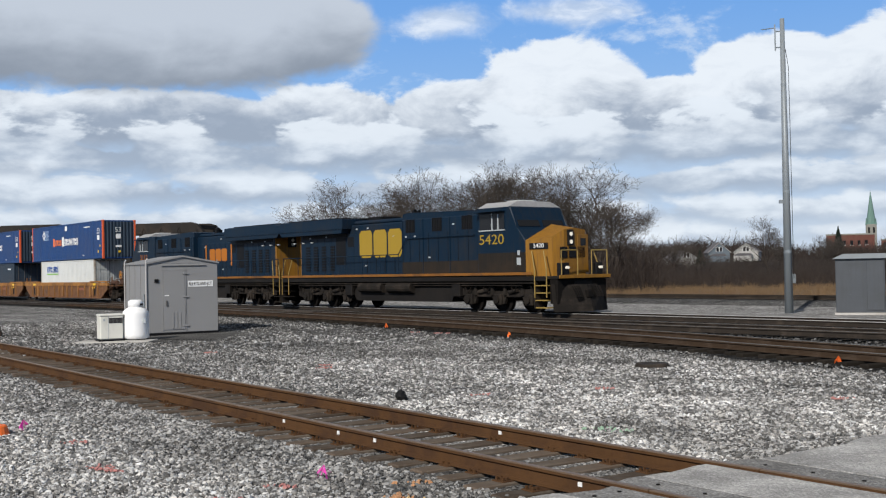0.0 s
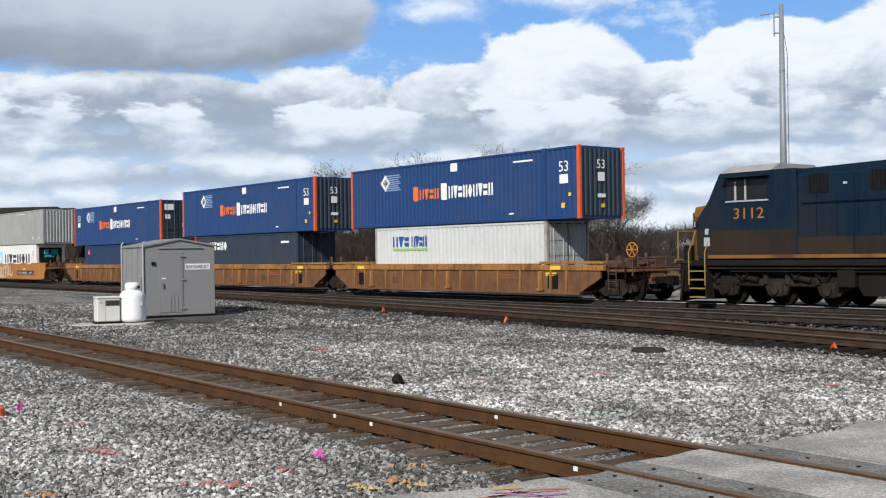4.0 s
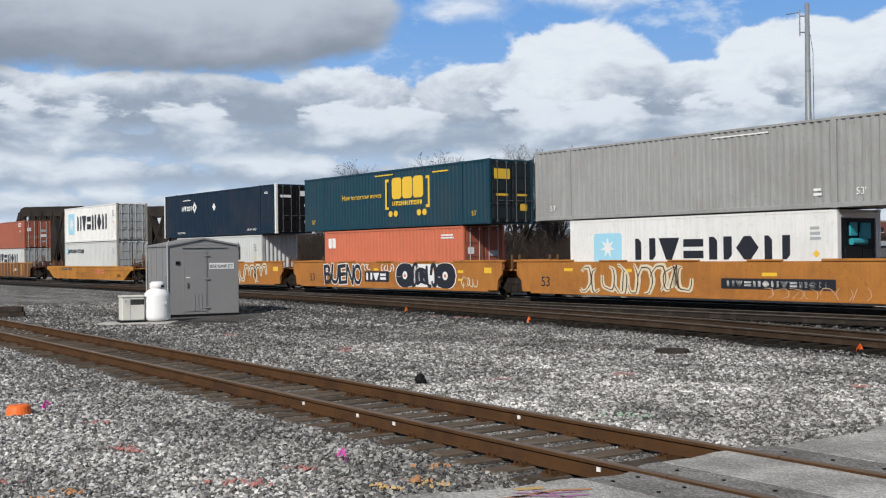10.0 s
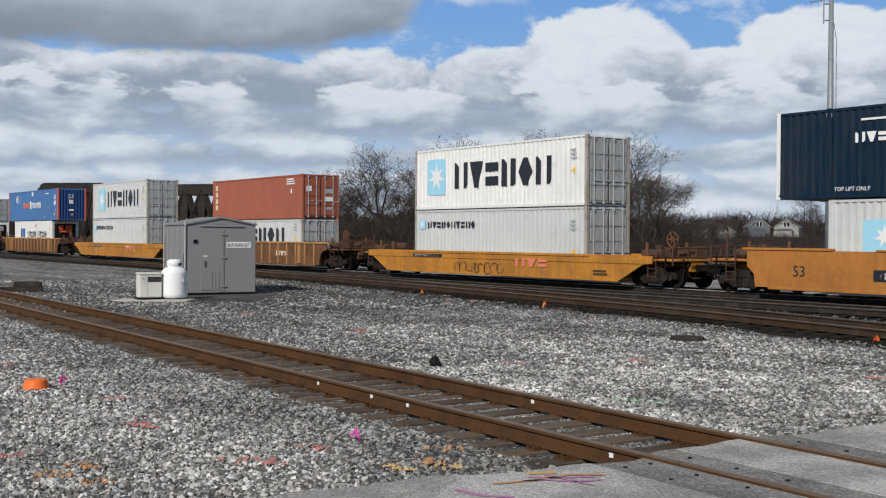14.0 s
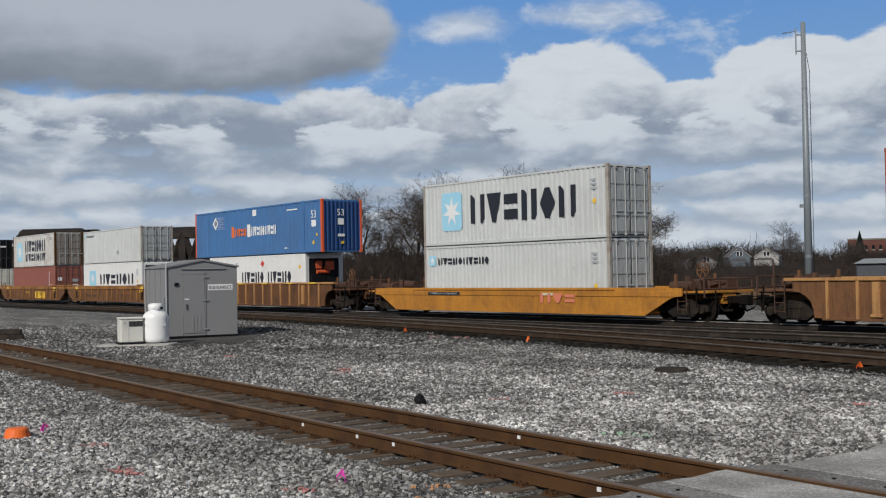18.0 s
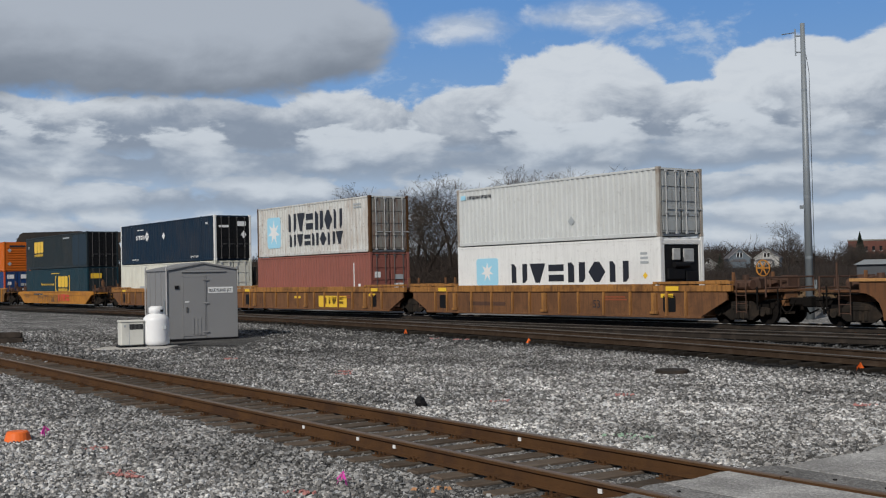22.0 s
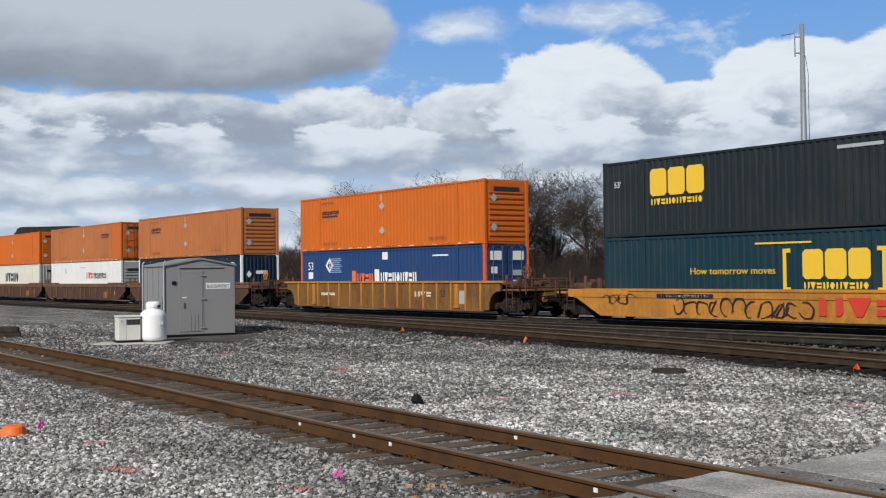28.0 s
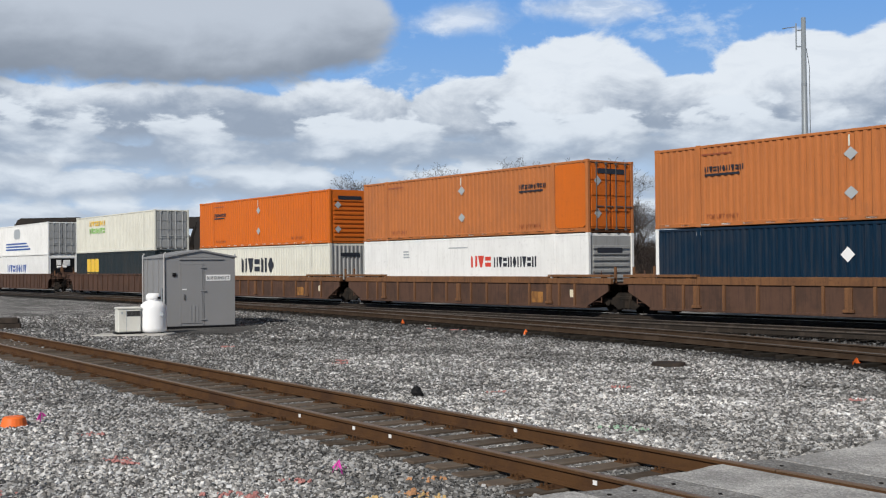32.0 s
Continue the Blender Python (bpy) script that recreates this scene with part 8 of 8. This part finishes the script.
def grow(seed, height, spread, trunks=1, levels=5):
    """Limbs of a leafless tree: lists of thick and fine sticks."""
    rnd = random.Random(seed)
    thick, fine = [], []

    def branch(p, d, length, r, lev):
        steps = 3 if lev < 2 else 2
        q = Vector(p)
        for i in range(steps):
            nd = (d + Vector((rnd.uniform(-1, 1), rnd.uniform(-1, 1), rnd.uniform(-0.3, 0.4))) * (0.15 + 0.07 * lev)).normalized()
            e = q + nd * length / steps
            ra, rb = r * (1 - 0.28 * i / steps), r * (1 - 0.28 * (i + 1) / steps)
            (thick if lev < 2 else fine).append((tuple(q), tuple(e), ra, rb))
            if lev < levels and (i > 0 or lev > 1 or rnd.random() < 0.15):
                for _ in range(2 if rnd.random() < (0.68 if lev < 2 else 0.42) else 1):
                    side = Vector((rnd.uniform(-1, 1), rnd.uniform(-1, 1), rnd.uniform(-0.12, 0.95) if lev < 2 else rnd.uniform(-0.55, 0.75)))
                    nd2 = (nd * 0.62 + side.normalized() * spread).normalized()
                    branch(e, nd2, length * rnd.uniform(0.52, 0.78), rb * 0.58, lev + 1)
            q, d = e, nd
        if lev < levels:
            branch(q, (d + Vector((rnd.uniform(-0.3, 0.3), rnd.uniform(-0.3, 0.3), 0.1))).normalized(), length * 0.62, r * 0.55, lev + 1)
        else:
            for _ in range(2):
                e = q + (d * 0.6 + Vector((rnd.uniform(-1, 1), rnd.uniform(-1, 1), rnd.uniform(-0.4, 0.8)))).normalized() * rnd.uniform(0.28, 0.6)
                fine.append((tuple(q), tuple(e), r * 0.6, r * 0.3))

    for k in range(trunks):
        lean = Vector((rnd.uniform(-0.3, 0.3) * (trunks > 1), rnd.uniform(-0.3, 0.3) * (trunks > 1), 1)).normalized()
        branch((rnd.uniform(-0.4, 0.4) * (trunks > 1), rnd.uniform(-0.4, 0.4) * (trunks > 1), -0.3), lean, height * 0.42, height * 0.015, 0)
    top = max(max(s[0][2], s[1][2]) for s in fine)
    f = height / top
    sc = lambda s: (tuple(c * f for c in s[0]), tuple(c * f for c in s[1]), s[2] * (1.45 if s[2] > 0.045 else 0.9), max(s[3] * (1.45 if s[2] > 0.045 else 1.0), 0.013))
    return [sc(s) for s in thick], [sc(s) for s in fine]


def bare_tree(seed, height, spread, trunks=1, levels=5):
    root = new("bare_tree")
    thick, fine = grow(seed, height, spread, trunks, levels)
    sticks("trunk", thick, M["bark"], root)
    crown = sticks("crown", fine, M["twig"], root)
    tagged(crown, "crown of bare brown twigs")
    tagged(root, "leafless grey-brown tree behind the tracks", "tree", "bare trees behind the tracks")
    return root


def toward(az, dist, z=0.0):
    return Vector((dist * math.sin(radians(az)), dist * math.cos(radians(az)), z))


KINDS = [bare_tree(1, 10.0, 0.75, 1, 5), bare_tree(2, 10.0, 0.62, 2, 5), bare_tree(3, 10.0, 0.85, 1, 5), bare_tree(7, 10.0, 0.55, 2, 5)]
TREES = [(-3.9, 116, 11.5, 0), (-5.6, 122, 8.0, 1), (-0.9, 112, 10.8, 1), (0.5, 108, 11.7, 2), (3.2, 106, 11.8, 1), (4.6, 108, 12.2, 3), (7.6, 102, 11.4, 0), (8.9, 103, 11.6, 2), (6.2, 112, 9.4, 3), (9.9, 100, 8.4, 1), (-2.4, 117, 7.8, 3),
         (17.5, 240, 12.5, 2), (18.2, 260, 9.0, 0), (12.8, 210, 7.5, 1), (20.3, 280, 9.5, 3), (14.0, 190, 6.0, 2), (-8.6, 150, 5.5, 0), (-9.8, 160, 5.0, 2), (-7.6, 140, 6.0, 1)]
_rnd = random.Random(5)
for i, (az, dist, h, kind) in enumerate(TREES):
    p = toward(az, dist)
    m = pose(p.x, p.y, level(off_line(p.x, p.y)), 0, 0, _rnd.uniform(0, 360))
    t = copy_thing(KINDS[kind], m)
    t.scale = (h / 10.0 * _rnd.uniform(1.05, 1.28),) * 2 + (h / 10.0 * 1.05,)
for k in KINDS:      # the patterns themselves stand in the wood too
    i = KINDS.index(k)
    p = toward((-0.2, 2.0, 5.4, 8.2)[i], 122)
    k.matrix_world = pose(p.x, p.y, level(off_line(p.x, p.y)), 0, 0, 40 * i)
    k.scale = (0.9, 0.9, 0.85)


def rise(az, d):
    """Height of the wooded hillside beyond the field."""
    return float(np.interp(d, [215, 330, 400, 480, 900], [-1.0, 1.2, 2.8, 7.6, 9.5]) * np.interp(az, [-14, -9, 15.5, 19], [0.55, 1.0, 1.0, 0.55]))


def thicket(name, count, az0, az1, d0, d1, h0, h1, seed, mat, label, shoots=7, thin=0.02, lean=0.45):
    """A tangle of upright bare shoots."""
    r = random.Random(seed)
    segs = []
    for _ in range(count):
        az, d = r.uniform(az0, az1), math.sqrt(r.uniform(d0 * d0, d1 * d1))
        p = toward(az, d)
        z = max(level(off_line(p.x, p.y)), rise(az, d)) - 0.1
        h = r.uniform(h0, h1) * (0.78 + 0.55 * noise.noise(Vector((az * 1.6, d * 0.05, seed))))
        for _k in range(shoots):
            x, y = p.x + r.gauss(0, h * 0.22), p.y + r.gauss(0, h * 0.22)
            l = Vector((r.gauss(0, lean * 0.55), r.gauss(0, lean * 0.55), 1)).normalized() * h * r.uniform(0.55, 1.0)
            m = Vector((x, y, z)) + l * 0.55 + Vector((r.uniform(-1, 1), r.uniform(-1, 1), 0)) * h * 0.06
            e = Vector((x, y, z)) + l
            w = thin * h * r.uniform(0.6, 1.3)
            segs.append(((x, y, z), tuple(m), w, w * 0.6))
            segs.append((tuple(m), tuple(e), w * 0.6, w * 0.15))
            f = m + Vector((r.uniform(-1, 1), r.uniform(-1, 1), r.uniform(0.3, 1))) * h * 0.3
            segs.append((tuple(m), tuple(f), w * 0.5, w * 0.15))
            if h > 1.3:
                g = e + Vector((r.uniform(-1, 1), r.uniform(-1, 1), r.uniform(-0.2, 0.7))) * h * 0.2
                segs.append((tuple((m + e) / 2), tuple(g), w * 0.45, w * 0.15))
    return tagged(sticks(name, segs, mat), label, "scrub", kind="stuff")


thicket("scrub_near_wood", 2100, -7.5, 11.5, 92, 135, 2.6, 6.4, 21, M["scrub"], "tangled brown winter scrub under the trees", 8, 0.0075, 0.9)
thicket("scrub_by_field", 1300, 9.5, 30, 108, 165, 1.0, 3.0, 22, M["scrub"], "low brown belt of leafless scrub", 9, 0.009, 1.1)
thicket("scrub_on_slope", 2100, 9.5, 30, 165, 350, 1.8, 5.4, 26, M["slope_scrub"], "grey-brown leafless bushes up the slope", 8, 0.010, 1.1)
thicket("dry_grass", 2500, 6, 30, 66, 105, 0.35, 1.15, 23, M["reed"], "tan dry grass along the far track", 8, 0.012, 0.5)
thicket("far_woods", 3000, -26, 30, 410, 500, 4.5, 9.5, 24, M["scrub"], "far belt of leafless woods on the skyline", 7, 0.016, 1.1)
thicket("left_woods", 600, -12, -5, 170, 230, 2.5, 6.5, 25, M["scrub"], "far dark scrub beyond the bridge", 7, 0.02)
# low rise that carries the far woods and the town
_v, _f = [], []
for i in range(61):
    az = -40 + i * 1.5
    for d in (215, 330, 400, 440, 480, 900):
        _v.append(toward(az, d, rise(az, d) + (0.8 * noise.noise(Vector((i * 0.35, d * 0.02, 3))) if d > 300 else 0.0)))
for i in range(60):
    for j in range(5):
        _f.append((i * 6 + j, i * 6 + j + 1, i * 6 + j + 7, i * 6 + j + 6))
M["hill"] = material("brown_wooded_hillside", (0.030, 0.024, 0.020), 0.98, 0, 0.5, 0.05, 0.6, 0.4, dirt=(0.09, 0.075, 0.05), dirt_amt=0.5)
tagged(raw("hillside", _v, _f, M["hill"]), "low brown wooded hillside on the skyline", "hill", kind="structure")

M["siding_blue"] = material("blue_grey_clapboard", (0.12, 0.15, 0.18), 0.8)
M["siding_white"] = material("white_clapboard", (0.36, 0.36, 0.35), 0.8)
M["shingle"] = material("dark_roof_shingles", (0.10, 0.10, 0.11), 0.9)
M["brick"] = material("red_brick_wall", (0.115, 0.048, 0.038), 0.9, 0, 0.3, 0.5, 6, 0.1)
M["copper"] = material("green_copper_roof", (0.12, 0.215, 0.19), 0.7)
M["church_stone"] = material("grey_church_stone", (0.22, 0.22, 0.20), 0.9)


def house(az, dist, z, w, h, wall, label, turn=0.0, porch=True):
    root = new("house")
    p = toward(az, dist, z)
    root.matrix_world = pose(p.x, p.y, p.z, 0, 0, -az + turn)
    hw, eave = w / 2, h * 0.52
    bm = bmesh.new()
    prism(bm, [(-hw, 0), (hw, 0), (hw, eave), (0, h * 0.96), (-hw, eave)], -4, 4)
    part("wall", bm, M[wall], root)
    for sx in (-1, 1):
        bm = bmesh.new()
        prism(bm, [(sx * (hw + 0.4), eave - 0.35), (0, h * 0.97), (0, h * 0.97 + 0.25), (sx * (hw + 0.4), eave - 0.1)], -4.4, 4.4)
        part("roof", bm, M["shingle"], root)
        bm = bmesh.new()
        prism(bm, [(sx * (hw + 0.42), eave - 0.38), (0, h * 0.965), (0, h * 0.97 + 0.2), (sx * (hw + 0.42), eave - 0.1)], -4.5, -4.42)
        part("barge_board", bm, M["siding_white"], root)
    for x, zz in ((-0.55, h * 0.56), (0.55, h * 0.56)):
        wn = boxes("window", [(x - 0.42, x + 0.42, -4.06, -4.0, zz, zz + 1.4)], M["dark_glass"], root)
        boxes("frame", [(x - 0.52, x - 0.42, -4.09, -4.0, zz - 0.1, zz + 1.5), (x + 0.42, x + 0.52, -4.09, -4.0, zz - 0.1, zz + 1.5), (x - 0.52, x + 0.52, -4.09, -4.0, zz + 1.4, zz + 1.5)], M["white_mark"], wn)
    if porch:
        bm = bmesh.new(); prism(bm, [(-hw - 0.2, eave * 0.62), (hw * 0.6, eave * 0.62), (hw * 0.4, eave * 0.86), (-hw * 0.6, eave * 0.86)], -6, -4.02); part("porch_roof", bm, M["shingle"], root)
        boxes("porch_wall", [(-hw, hw * 0.5, -5.8, -4.02, 0, eave * 0.62)], M[wall], root)
    tagged(root, label, "house", "houses beyond the field")


house(15.0, 396, 2.4, 7.2, 6.9, "siding_blue", "blue-grey clapboard house with white gable trim", 12)
house(16.5, 400, 2.6, 8.0, 6.4, "siding_white", "pale clapboard house half hidden by scrub", -8)
house(13.2, 360, 1.6, 6.5, 4.6, "siding_white", "small pale shed house in the scrub", 30, False)


def brick_block(az, dist, z, w, h, label):
    root = new("brick_building")
    p = toward(az, dist, z)
    root.matrix_world = pose(p.x, p.y, p.z, 0, 0, -az)
    boxes("wall", [(-w / 2, w / 2, 0, 14, 0, h)], M["brick"], root, bevel=0.1)
    boxes("parapet", [(-w / 2 - 0.2, w / 2 + 0.2, -0.2, 14.2, h, h + 0.6)], M["church_stone"], root)
    for r in range(2):
        for i in range(int(w / 3)):
            x = -w / 2 + 1.5 + i * 3
            wn = boxes("window", [(x - 0.6, x + 0.6, -0.08, 0.02, 1.2 + r * 3.4, 3.2 + r * 3.4)], M["dark_glass"], root)
            boxes("sill", [(x - 0.75, x + 0.75, -0.2, 0.0, 1.0 + r * 3.4, 1.2 + r * 3.4)], M["white_mark"], wn)
    tagged(root, label, "building")


brick_block(21.3, 520, 4.5, 20, 9.0, "red brick building on the skyline")
brick_block(23.6, 500, 3.0, 16, 7.5, "lower red brick building on the skyline")


def church():
    root = new("church")
    p = toward(22.25, 620, 5)
    root.matrix_world = pose(p.x, p.y, p.z, 0, 0, -20)
    boxes("tower", [(-2.6, 2.6, -2.6, 2.6, 0, 16.0)], M["church_stone"], root, bevel=0.15)
    bm = bmesh.new()
    bmesh.ops.create_cone(bm, cap_ends=True, segments=8, radius1=2.5, radius2=0.05, depth=17.5, matrix=Matrix.Translation((0, 0, 24.7)))
    part("spire", bm, M["copper"], root, "slender green copper spire")
    for x in (-2.3, 2.3):
        for y in (-2.3, 2.3):
            bm = bmesh.new(); bmesh.ops.create_cone(bm, cap_ends=True, segments=6, radius1=0.55, radius2=0.03, depth=3.6, matrix=Matrix.Translation((x, y, 17.6))); part("pinnacle", bm, M["copper"], root)
    for x in (-1.2, 1.2):
        boxes("belfry_opening", [(x - 0.5, x + 0.5, -2.66, -2.55, 11.5, 14.5)], M["black_paint"], root)
    tagged(root, "stone church tower with a green copper spire", "church")


church()


def fir(az, dist, z, h):
    root = new("evergreen_tree")
    p = toward(az, dist, z)
    root.location = p
    r = random.Random(int(az * 10))
    segs, trunk = [], [((0, 0, 0), (0, 0, h * 0.95), h * 0.02, h * 0.004)]
    for i in range(900):
        t = r.random() ** 0.8
        a, rad = r.uniform(0, 6.283), (1 - t) * h * 0.26 + 0.1
        zz = h * (0.12 + 0.86 * t)
        e = (rad * r.uniform(0.7, 1.1) * math.cos(a), rad * r.uniform(0.7, 1.1) * math.sin(a), zz - rad * 0.25)
        segs.append(((0, 0, zz), e, h * 0.02, h * 0.006))
    sticks("trunk", trunk, M["bark"], root)
    sticks("crown", segs, M["fir"], root)
    tagged(root, "dark green evergreen on the skyline", "tree")


fir(20.75, 480, 4.0, 12.5)
fir(14.2, 320, 1.3, 5.5)


# ---- railway truss bridge behind the far end of the train ----
M["bridge_black"] = material("sooty_bridge_steel", (0.018, 0.016, 0.015), 0.85, 0, 0.5, 0.8, 10, 0.1, dirt=(0.05, 0.035, 0.025), dirt_amt=0.5)


def truss(a, b, h, label):
    """One camelback truss span between two points, with arched end posts and lattice members."""
    a, b = Vector(a), Vector(b)
    L = (b - a).length
    root = new("truss_bridge")
    root.matrix_world = pose(a.x, a.y, a.z, 0, 0, math.degrees(math.atan2(b.y - a.y, b.x - a.x)))
    n = 8
    def top(x):
        e = max(0.0, min(x, L - x))
        return h * (0.30 + 0.70 * min(1.0, max(0.0, math.sin(min(1.0, e / (L * 0.16)) * math.pi / 2)) ** 0.7))
    for y in (0.0, 4.8):
        side = boxes("bottom_chord", [(0, L, y - 0.3, y + 0.3, 0.6, 1.5)], M["bridge_black"], root)
        bm = bmesh.new()
        xs = [L * i / 24 for i in range(25)]
        prism(bm, [(x, top(x) - 1.3) for x in xs] + [(x, top(x)) for x in xs[::-1]], y - 0.35, y + 0.35)
        part("top_chord", bm, M["bridge_black"], root)
        for i in range(n + 1):
            x = max(0.3, min(L - 0.3, L * i / n))
            boxes("post", [(x - 0.5, x + 0.5, y - 0.25, y + 0.25, 1.4, top(x) - 0.5)], M["bridge_black"], root)
        for i in range(n):
            x0, x1 = L * i / n, L * (i + 1) / n
            bm = bmesh.new()
            rod(bm, (x0, y, 1.4), (x1, y, top(x1) - 0.6), 0.42, 4)
            rod(bm, (x1, y, 1.4), (x0, y, top(x0) - 0.6), 0.42, 4)
            part("diagonal", bm, M["bridge_black"], root)
    for i in range(n + 1):
        x = max(0.3, min(L - 0.3, L * i / n))
        boxes("cross_beam", [(x - 0.2, x + 0.2, 0.3, 4.5, top(x) - 0.6, top(x) - 0.1)], M["bridge_black"], root)
    boxes("deck", [(0, L, -0.2, 5.0, 0.2, 0.6)], M["bridge_black"], root)
    for x in (0.0, L):
        boxes("abutment", [(x - 0.8, x + 0.8, -0.6, 5.4, -1.6, 0.25)], M["concrete"], root)
    tagged(root, label, "bridge")


truss(toward(-21.0, 163, 0), toward(-17.1, 157, 0), 9.0, "black steel truss railway bridge span")
truss(toward(-17.0, 152, 0), toward(-10.3, 142, 0), 8.5, "long black steel truss railway bridge span")


def travelled(t):
    """How far the train has gone at t seconds."""
    return -75.286 + 12.5316 * t - 0.002715 * t * t


def motions():
    for ob, s, z, turn in MOVERS:
        walk(ob, [(t, on_line(s + travelled(t), LAT, z, turn)) for t in range(0, 33, 4)])
    # wheels of one size and place in their truck turn alike and share one set of keys
    first = {}
    for ob, x, r, way in ROLLERS:
        key = (x, r, way)
        if key not in first:
            rows = [(i / FPS, pose(x, 0, r) @ Matrix.Rotation(way * (travelled(i / FPS) - travelled(0)) / r, 4, "Y")) for i in range(32 * FPS + 1)]
            walk(ob, rows)
            first[key] = ob.animation_data
        else:
            ob.rotation_mode = "QUATERNION"
            ob.animation_data_create()
            ob.animation_data.action = first[key].action
            ob.animation_data.action_slot = first[key].action_slot


motions()
